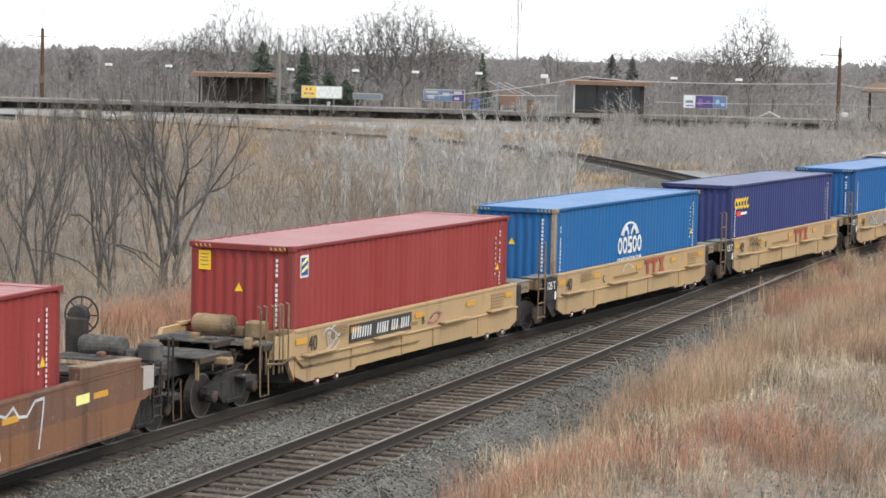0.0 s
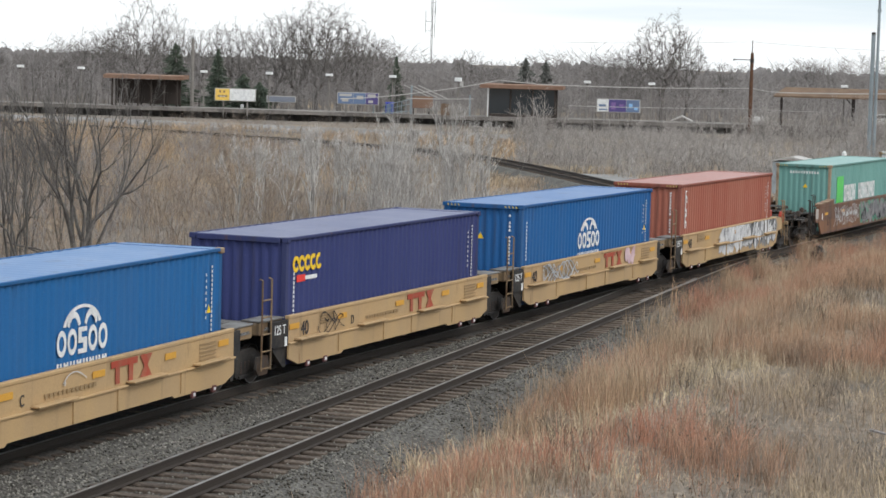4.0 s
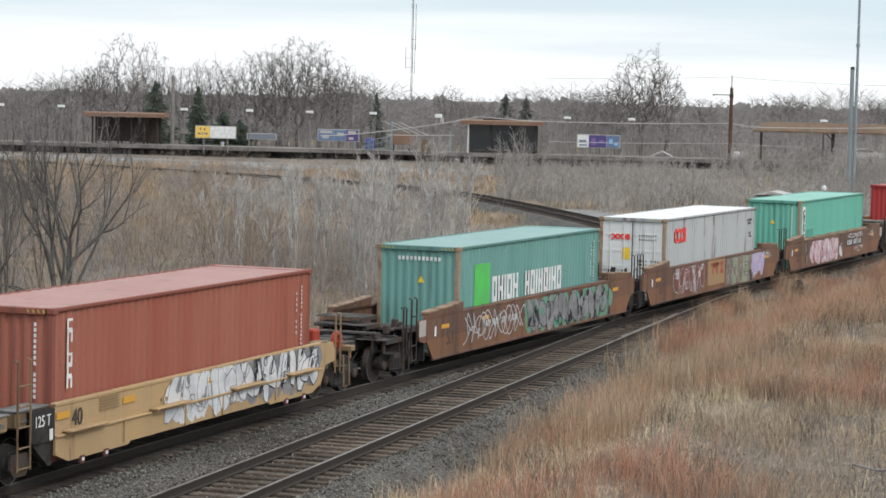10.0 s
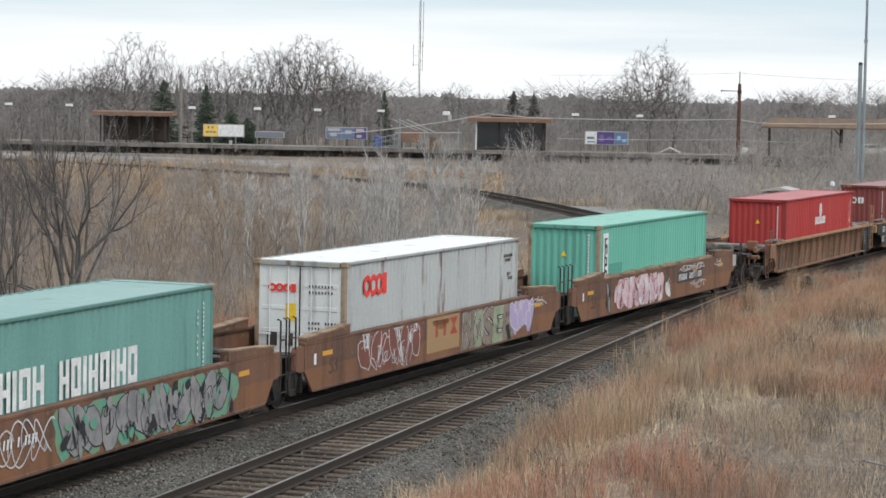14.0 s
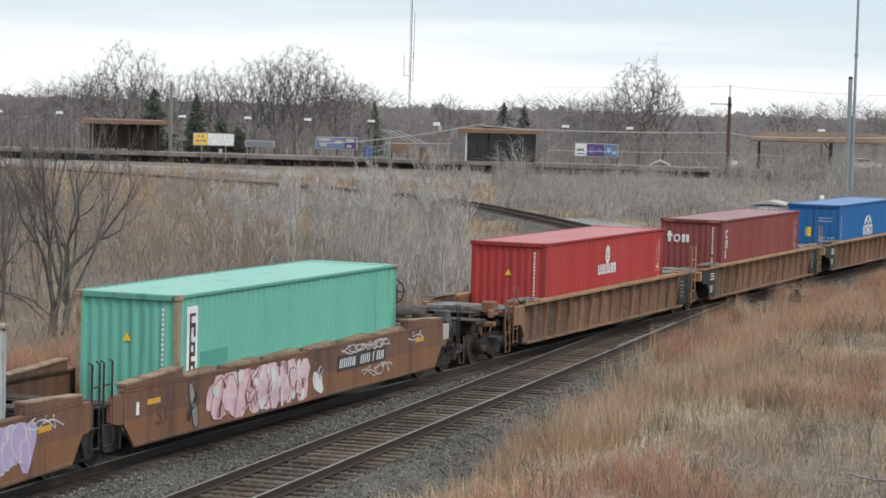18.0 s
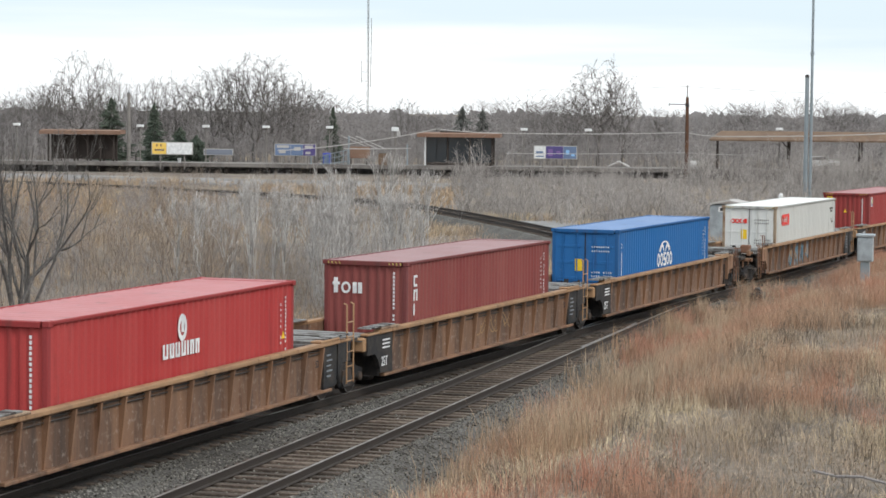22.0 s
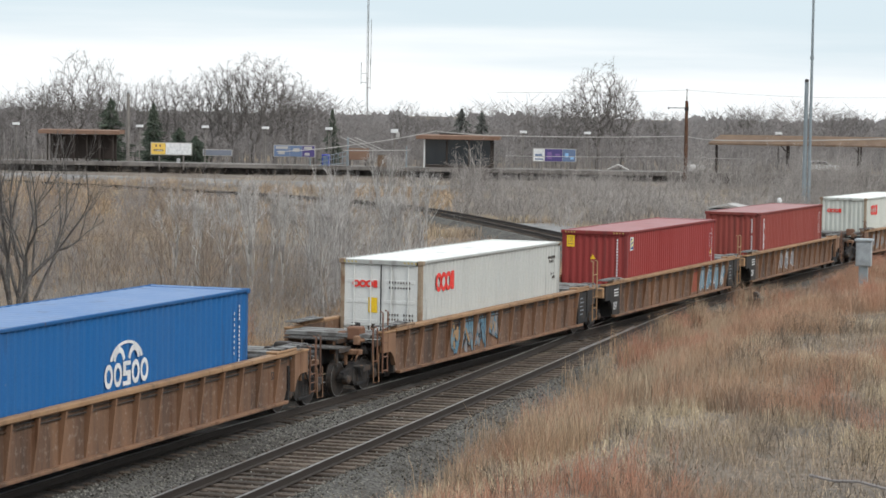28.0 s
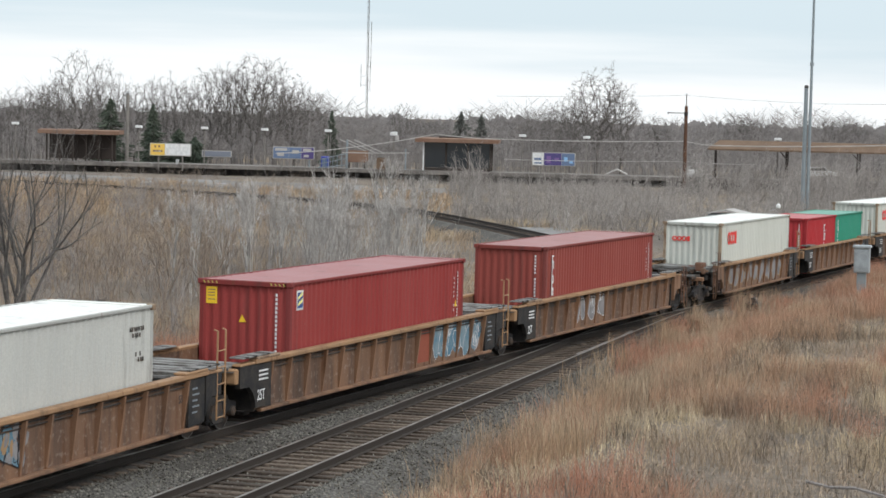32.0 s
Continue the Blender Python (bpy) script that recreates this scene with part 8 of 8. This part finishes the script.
def platform_things():
    shelter(along(111.6, 0.6), along(121.9, 0.6), 4.72, False, M_ROOF, "open platform shelter with a rust-brown roof and dark posts", over=0.6, deep=1.7)
    shelter(along(65.7, 0.6), along(75.3, 0.6), 4.83, True, M_ROOF, "glazed platform shelter with a rust-brown flat roof")
    shelter(along(2.0), along(42.0), 5.36, False, M_TANROOF, "long platform canopy with an orange-tan hipped roof", hip=True)
    for y, z in ((132.8, 5.33), (124.8, 5.33), (109.0, 5.3), (100.8, 5.33), (93.4, 5.33), (85.7, 5.36), (62.9, 5.36), (55.6, 5.36), (34.5, 5.7)):
        lamp_post(y, z)
    cam_post = base("camera_post", "lamp post with a large pale camera box", "lamp post", at=PLAT @ pose(PX + 4.8, along(77.9, 4.8), 1.05))
    part("pole", Shape().tube((0, 0, 0), (0, 0, 3.7), 0.09), M_POLEWOOD, cam_post)
    part("lamp_head", Shape().box(-0.3, 0.3, -0.4, 0.4, 3.85, 4.3, None, 0.04), M_WHITE, cam_post)
    part("camera_box", Shape().box(-0.25, 0.25, -0.6, -0.2, 3.3, 3.9, None, 0.05), M_WIRE, cam_post)
    up = base("utility_pole", "grey wooden utility pole behind the platform", "utility pole", at=PLAT @ pose(PX + 8, along(110.45, 8), 0))
    part("pole", Shape().tube((0, 0, -0.3), (0, 0, 9.1), 0.24, 0.19, 10), M_POLEWOOD, up)
    part("cap", Shape().tube((0, 0, 9.1), (0, 0, 9.25), 0.21, 0.05, 10), M_GALV, up)
    pole = base("rusty_pole", "rust-brown steel pole with a thin mast and a side arm", "pole", at=PLAT @ pose(PX - 3, along(44.6, -3), 0))
    part("pole", Shape().tube((0, 0, -0.3), (0, 0, 9.1), 0.24, 0.18, 10), M_RUSTPOLE, pole)
    part("mast", Shape().tube((0, 0, 9.1), (0, 0, 10.35), 0.05), M_STEEL, pole)
    part("side_arm", Shape().tube((0, 0, 8.3), (0, 2.0, 8.3), 0.045).tube((0, 2.0, 8.15), (0, 2.0, 8.4), 0.06), M_STEEL, pole)
    part("insulator", Shape().lathe([(10.3, 0.09), (10.42, 0.12), (10.5, 0.05)], (0, 0, 0), "z", 8), M_WHITE, pole)
    part("collar", Shape().lathe([(8.0, 0.24), (8.4, 0.24)], (0, 0, 0), "z", 10), M_BLACK, pole)
    twin = base("rusty_pole", "dark rust-brown steel pole with two side arms", "pole", at=pose(262, 146.3, 0))
    part("pole", Shape().tube((0, 0, -0.3), (0, 0, 9.4), 0.25, 0.2, 10), M_RUSTPOLE, twin)
    part("mast", Shape().tube((0, 0, 9.4), (0, 0, 11.6), 0.03), M_STEEL, twin)
    part("side_arm", Shape().tube((0, -1.9, 8.35), (0, 2.1, 8.5), 0.04), M_STEEL, twin)
    part("insulator", Shape().tube((0, -0.35, 11.65), (0, 0.35, 11.65), 0.05), M_WHITE, twin)
    part("junction_box", Shape().box(-0.32, -0.1, -0.3, 0.3, 2.6, 3.6, None, 0.03), M_TANROOF, twin)
    # boards
    s, x = sign_board("yellow_white_billboard", "billboard with a yellow picture panel and a white panel", (107.5, 105.7, 102.5), 2.04, 3.33, (M_SIGNYELLOW, M_WHITE), ground=0.3)
    flat_bars(s, x - 0.02, [(107.2, 106.0, 2.40, 2.60), (107.0, 106.8, 2.9, 3.15), (106.5, 106.3, 2.9, 3.15)], M_ROOF)
    flat_bars(s, x - 0.02, [(107.0, 106.2, 2.44, 2.54)], M_WHITE)
    s, x = sign_board("white_frame_billboard", "billboard in a pale frame with blue panels", (92.3, 90.4, 88.9, 87.4), 2.06, 3.29, (M_SIGNBLUE, M_SIGNBLUE, M_SIGNPURPLE), ground=0.6)
    flat_bars(s, x - 0.02, [(92.1, 90.6, 2.9, 3.2), (91.8, 91.0, 2.3, 2.7), (90.0, 89.2, 2.6, 3.0), (88.7, 87.7, 2.9, 3.2), (88.6, 88.0, 2.2, 2.5)], M_WIRE)
    s, x = sign_board("blue_billboard", "billboard with a white, a purple and a blue panel", (61.7, 60.4, 58.4, 56.9), 2.05, 3.41, (M_WHITE, M_SIGNPURPLE, M_SIGNBLUE), ground=0.6)
    flat_bars(s, x - 0.02, [(61.5, 60.7, 2.55, 2.85), (61.5, 60.6, 2.2, 2.35)], M_SIGNBLUE)
    flat_bars(s, x - 0.02, [(60.1, 59.6, 2.3, 3.1), (59.2, 58.7, 2.6, 2.9)], material("violet_print", (0.2, 0.12, 0.3), 0.5))
    flat_bars(s, x - 0.02, [(58.1, 57.7, 2.5, 3.0), (57.5, 57.1, 2.3, 2.6)], material("light_blue_print", (0.25, 0.45, 0.7), 0.5))
    # The face is greyed: haze over the far board is in its colour.
    s, x = sign_board("far_billboard", "low blue board behind the brush, greyed by haze in its colour", (101.0, 97.5), 1.9, 2.5, (material("hazed_board_face", (0.19, 0.205, 0.245), 0.6),), x=PX + 6.5)
    # small things on the deck
    t = base("portable_toilet", "blue plastic portable toilet on the platform", "portable toilet", at=PLAT @ pose(PX + 1.0, along(86.0, 1.0), 1.02))
    part("cabin", Shape().box(-0.5, 0.5, -0.42, 0.42, 0, 1.15, None, 0.04), M_BLUEPLASTIC, t)
    part("roof", Shape().box(-0.54, 0.54, -0.46, 0.46, 1.15, 1.32, None, 0.07), M_BLUEPLASTIC, t)
    part("door", Shape().box(-0.52, -0.5, -0.3, 0.3, 0.05, 1.08), M_SIGNBLUE, t)
    b = base("notice_board", "brown notice board on two legs on the platform", "notice board", at=PLAT @ pose(PX + 1.0, along(82.2, 1.0), 1.02))
    part("board", Shape().box(-0.06, 0.06, -1.3, 1.3, 0.75, 2.1, None, 0.02), M_ROOF, b)
    for y in (-0.9, 0.9):
        part("leg", Shape().box(-0.05, 0.05, y - 0.06, y + 0.06, 0, 0.75), M_DARKWOOD, b)
    c = base("tan_cabinet", "tan metal cabinet on the platform", "cabinet", at=PLAT @ pose(PX + 1.0, along(79.3, 1.0), 1.02))
    part("body", Shape().box(-0.4, 0.4, -0.5, 0.5, 0, 1.35, None, 0.03), M_TANROOF, c)
    part("lid", Shape().box(-0.44, 0.44, -0.54, 0.54, 1.35, 1.43), M_DECK, c)
    bin_ = base("litter_bin", "white litter bin on a post on the platform", "litter bin", at=PLAT @ pose(PX + 0.6, along(104.1, 0.6), 1.02))
    part("bin", Shape().lathe([(0.0, 0.16), (0.5, 0.22), (0.55, 0.18)], (0, 0, 0), "z", 10), M_WHITE, bin_)
    r = base("access_ramp", "pale railed access ramp at the platform", "ramp", at=PLAT @ pose(PX - 0.2, along(84.6, -0.2), 1.0))
    for k in range(7):
        part("post", Shape().tube((0.3, 2.0 - k * 0.5, 0), (0.3, 2.0 - k * 0.5, 1.0 + 0.12 * k), 0.04), M_GALV, r)
    part("handrail", Shape().tube((0.3, 2.0, 1.0), (0.3, -1.0, 1.75), 0.045), M_GALV, r)
    part("mid_rail", Shape().tube((0.3, 2.0, 0.5), (0.3, -1.0, 1.2), 0.04), M_GALV, r)
    part("plank", Shape().prism([(2.2, 0.0), (2.2, 0.1), (-1.2, 0.5), (-1.2, 0.4)], "x", 0.0, 0.6), M_GALV, r)
    gear = base("stayed_post", "pale steel post with sloping stays beside the notice board", "post", at=PLAT)
    for y in (84.3, 83.5, 82.6):
        part("stay", Shape().tube((PX + 0.8, along(y, 0.8), 4.35), (PX + 1.0, along(y - 3.4, 1.0), 2.95), 0.05), M_WIRE, gear)
    part("post", Shape().box(PX + 0.7, PX + 0.9, along(83.5) - 0.1, along(83.5) + 0.1, 1.05, 4.3, None, 0.02), M_GALV, gear)
    for y, h in ((76.5, 2.4), (88.0, 1.9)):
        whole("platform_post", Shape().box(PX + 0.5, PX + 0.65, along(y) - 0.08, along(y) + 0.08, 1.05, 1.05 + h), M_GALV, "grey steel post on the platform", "post", at=PLAT)
    sh = base("small_house", "small shed with a pale gable roof behind the platform", "shed", at=PLAT @ pose(PX + 14, along(52.1, 14), -0.3))
    part("wall", Shape().box(-1.5, 1.5, -1.1, 1.1, 0, 1.2), M_POLEWOOD, sh)
    part("roof", Shape().prism([(-1.3, 1.10), (0, 1.72), (1.3, 1.10), (1.3, 1.22), (0, 1.86), (-1.3, 1.22)], "x", -1.8, 1.8), M_WIRE, sh)
    tank = base("white_tank", "pale rounded tank beside the rusty pole", "tank", at=PLAT @ pose(PX + 10, along(43.5, 10), 0))
    part("shell", Shape().lathe([(-1.2, 0.3), (-1.1, 0.75), (-0.8, 0.9), (0.8, 0.9), (1.1, 0.75), (1.2, 0.3)], (0, 0, 0.9), "y", 14), M_WIRE, tank)
    part("fitting", Shape().tube((0, 0.6, 1.7), (0, 0.6, 2.2), 0.12), M_WIRE, tank)
    for y, c in ((30.0, M_WHITE), (17.0, M_WHITE)):
        v = base("parked_car", "white parked car beyond the platform", "car", "parked cars", at=PLAT @ pose(PX + 18, along(y, 18), 0.9))
        part("body", Shape().prism([(-2.2, 0.3), (-2.2, 0.85), (-1.2, 0.95), (-0.7, 1.4), (0.9, 1.4), (1.5, 0.95), (2.2, 0.85), (2.2, 0.3)], "x", -0.85, 0.85), c, v)
        part("window", Shape().prism([(-1.05, 0.97), (-0.65, 1.35), (0.85, 1.35), (1.3, 0.97)], "x", -0.87, 0.87), M_GLASS, v)
        for yy in (-1.4, 1.4):
            part("wheel", Shape().lathe([(-0.9, 0.2), (-0.9, 0.32), (0.9, 0.32), (0.9, 0.2)], (0, yy, 0.32), "x", 12), M_BLACK, v)
    # cables
    x = PX - 2
    cable("overhead_cable", [(x, 92, 2.6), (x, 83, 3.5), (x, 73, 5.25), (x, 64.5, 4.85), (x, 44.6, 5.15), (x, 40.5, 4.75), (x, 22, 5.3)], 0.055, "pale thick cable sagging along the platform", 0.12)
    cable("lower_cable", [(x, 84, 2.9), (x, 76, 3.05)], 0.05, "pale lower cable by the shelter", 0.05)
    cable("lower_cable", [(x, 65, 2.6), (x, 44.6, 2.9), (x, 37, 2.75)], 0.035, "thin lower cable by the rusty pole", 0.1)
    cable("top_wire", [(x - 1, 66, 9.7), (x - 1, 44.6, 10.3), (x - 1, 30, 9.7), (x - 1, 12, 10.2)], 0.018, "thin wire over the rusty pole", 0.1)
    # lattice tower far behind
    tw = base("radio_tower", "tall thin lattice radio tower with side antennas", "radio tower", at=pose(420, 134.25, -0.5))
    legs = Shape()
    for k in range(3):
        a = math.tau * k / 3
        legs.tube((0.17 * math.cos(a), 0.17 * math.sin(a), 0), (0.17 * math.cos(a), 0.17 * math.sin(a), 46), 0.035, 0.035, 5)
    part("legs", legs, M_STEEL, tw)
    lace = Shape()
    for k in range(92):
        a, b = math.tau * (k % 3) / 3, math.tau * ((k + 1) % 3) / 3
        lace.tube((0.17 * math.cos(a), 0.17 * math.sin(a), k * 0.5), (0.17 * math.cos(b), 0.17 * math.sin(b), k * 0.5 + 0.5), 0.016, None, 4)
    part("lacing", lace, M_STEEL, tw)
    for side, z0, z1 in ((1.25, 12.9, 17.0), (-0.55, 12.0, 17.6), (-0.62, 16.4, 25.0)):
        part("antenna", Shape().tube((0, side, z0), (0, side, z1), 0.045, None, 5).tube((0, side, z0 + 0.3), (0, 0, z0 + 0.3), 0.04, None, 4).tube((0, side, z0 + 2.0), (0, 0, z0 + 2.0), 0.04, None, 4), M_STEEL, tw)
    # tall steel masts
    for y, top, r, lab in ((24.9, 10.55, 0.19, "grey galvanised steel mast with a cut top"), (24.5, 24.0, 0.15, "very tall thin grey steel mast")):
        m = base("steel_mast", lab, "mast", "steel masts", at=pose(200, y, -0.6))
        part("shaft", Shape().tube((0, 0, 0), (0, 0, top + 0.6), r, r * (0.9 if top < 12 else 0.55), 12), M_GALV, m)
        part("cap", Shape().lathe([(top + 0.5, r * 0.95), (top + 0.7, r * 0.9), (top + 0.75, 0.03)], (0, 0, 0), "z", 10), M_BLACK if top < 12 else M_GALV, m)
        part("base_plate", Shape().box(-0.4, 0.4, -0.4, 0.4, 0.3, 0.5), M_GALV, m)
        if top > 12:
            part("joint_collar", Shape().lathe([(12.95, 0.17), (13.2, 0.17)], (0, 0, 0), "z", 10), M_GALV, m)
    # trackside gear
    fb = base("fallen_branch", "grey fallen branch lying in the grass", "branch")
    part("stick", Shape().bent([(45.4, 5.4, 0.48), (45.1, 4.9, 0.44), (44.8, 4.4, 0.50), (44.3, 3.8, 0.46)], 0.03), M_TWIG, fb)
    cb = base("signal_cabinet", "grey trackside signal cabinet on a pedestal", "cabinet", at=pose(105.4, 10.4, 0.0, 0, 0, 0))
    part("pedestal", Shape().box(-0.18, 0.18, -0.2, 0.2, -0.6, 0.85, None, 0.02), M_GALV, cb)
    part("case", Shape().box(-0.28, 0.28, -0.34, 0.34, 0.85, 1.95, None, 0.03), M_CABINET, cb)
    part("lid", Shape().box(-0.34, 0.34, -0.40, 0.40, 1.95, 2.08, None, 0.03), M_CABINET, cb)
    part("door", Shape().box(-0.30, -0.28, -0.28, 0.28, 0.92, 1.88, None, 0.008), M_CABINET, cb)
    sm = base("switch_machine", "dark switch machine beside the points", "switch machine", at=pose(96.5, 13.9, -0.35))
    part("case", Shape().box(-0.6, 0.6, -0.3, 0.3, 0, 0.35, None, 0.05), M_BLACK, sm)
    part("motor", Shape().tube((-0.3, 0.0, 0.4), (0.25, 0.0, 0.4), 0.16, 0.16, 12), M_STEEL, sm)
    part("throw_rod", Shape().tube((0, 0.3, 0.1), (0, 1.9, 0.1), 0.03), M_STEEL, sm)
    bg = base("signal_bungalow", "grey metal signal hut with a pale roof behind the line", "hut", at=pose(140, 21.8, -0.7))
    part("wall", Shape().box(-1.2, 1.2, -1.1, 1.1, 0, 2.6), M_CABINET, bg)
    part("roof", Shape().prism([(-1.2, 2.6), (0, 2.84), (1.2, 2.6), (1.2, 2.68), (0, 2.92), (-1.2, 2.68)], "x", -1.35, 1.35), M_WIRE, bg)
    part("sign", Shape().box(-1.215, -1.2, -0.5, 0.6, 2.2, 2.5), M_WHITE, bg)
    flat_bars(bg, -1.215, [(0.5, 0.25, 2.25, 2.45), (0.1, -0.15, 2.25, 2.45), (-0.25, -0.4, 2.25, 2.45)], M_DARKTEXT)
    lh = base("bracket_lamp", "small white lamp on a curved pipe beside the hut", "lamp", at=pose(141, 19.0, -0.7))
    part("pipe", Shape().bent([(0, 0, 0), (0, 0, 2.7), (0, 0.2, 2.95), (0, 0.5, 2.85)], 0.04), M_WIRE, lh)
    part("globe", Shape().lathe([(2.95, 0.05), (3.05, 0.14), (3.2, 0.14), (3.3, 0.05)], (0, 0, 0), "z", 10), M_WHITE, lh)


# ---- motion of the train ----
def run(t):
    """Metres that the train has gone by t seconds; it gathers a little speed."""
    q = (t - 16) / 16
    return 0.9844 * q ** 5 + 0.3877 * q ** 4 + -1.6443 * q ** 3 + 0.9883 * q ** 2 + 110.8527 * q ** 1 + 108.7933


def station(s):
    """The place on the far track s metres along it."""
    c = min(max(s, 14.0), 152.0)
    q = c / 50.0 - 0.5
    y, slope = 0.0, 0.0
    for k in (0.064716, -1.343716, 5.711254, -10.018252, 0.0, 19.171467):
        slope = slope * q + y
        y = y * q + k
    y += slope / 50.0 * (s - c)
    turn = radians(3.650948)
    return Vector((math.cos(turn) * s - math.sin(turn) * y, math.sin(turn) * s + math.cos(turn) * y, 0))


def ride(s0, s1):
    """Pose of a wagon whose pivots stand at s0 and s1 on the far track."""
    a, b = station(s0), station(s1)
    c = (a + b) / 2
    return a, b, math.degrees(math.atan2(b.y - a.y, b.x - a.x))


def motions():
    seconds = [float(k) for k in range(33)]
    for middle, front, rear, wagon, boxes in TRAIN:
        rows = []
        for t in seconds:
            m = middle - run(t)
            a, b, turn = ride(m - front, m + rear)
            p = a + (b - a) * (front / (front + rear))
            rows.append((t, pose(p.x, p.y, 0, 0, 0, turn)))
        walk(wagon, rows)
        for box in boxes:
            off = 0.0
            if isinstance(box, tuple):
                box, off = box
            walk(box, [(t, m @ pose(off, 0, 0)) for t, m in rows])
    tenth = [k / 10 for k in range(321)]
    for s, b, sets in BOGIES:
        rows = []
        for t in seconds:
            x = s - run(t)
            p, a, e = station(x), station(x - 0.9), station(x + 0.9)
            rows.append((t, pose(p.x, p.y, 0, 0, 0, math.degrees(math.atan2(e.y - a.y, e.x - a.x)))))
        walk(b, rows)
        for w, x in zip(sets, (-0.88, 0.88)):
            walk(w, [(t, Matrix.Translation((x, 0, 0.46)) @ Matrix.Rotation(-run(t) / 0.46, 4, "Y")) for t in tenth])


BOGIES = []


def build_bogies():
    kit = bogie_kit()
    spots = []
    for middle, front, rear, wagon, boxes in TRAIN:
        for s in (middle - front, middle + rear):
            if not spots or min(abs(s - q) for q in spots) > 0.8:
                spots.append(s)
    for s in spots:
        b, sets = bogie(kit)
        BOGIES.append((s, b, sets))


ground()
ballast()
platform()
build_train()
build_bogies()
platform_things()
far_woods()
trees()
thickets()
meadow()
tracks()
branch_track()
motions()
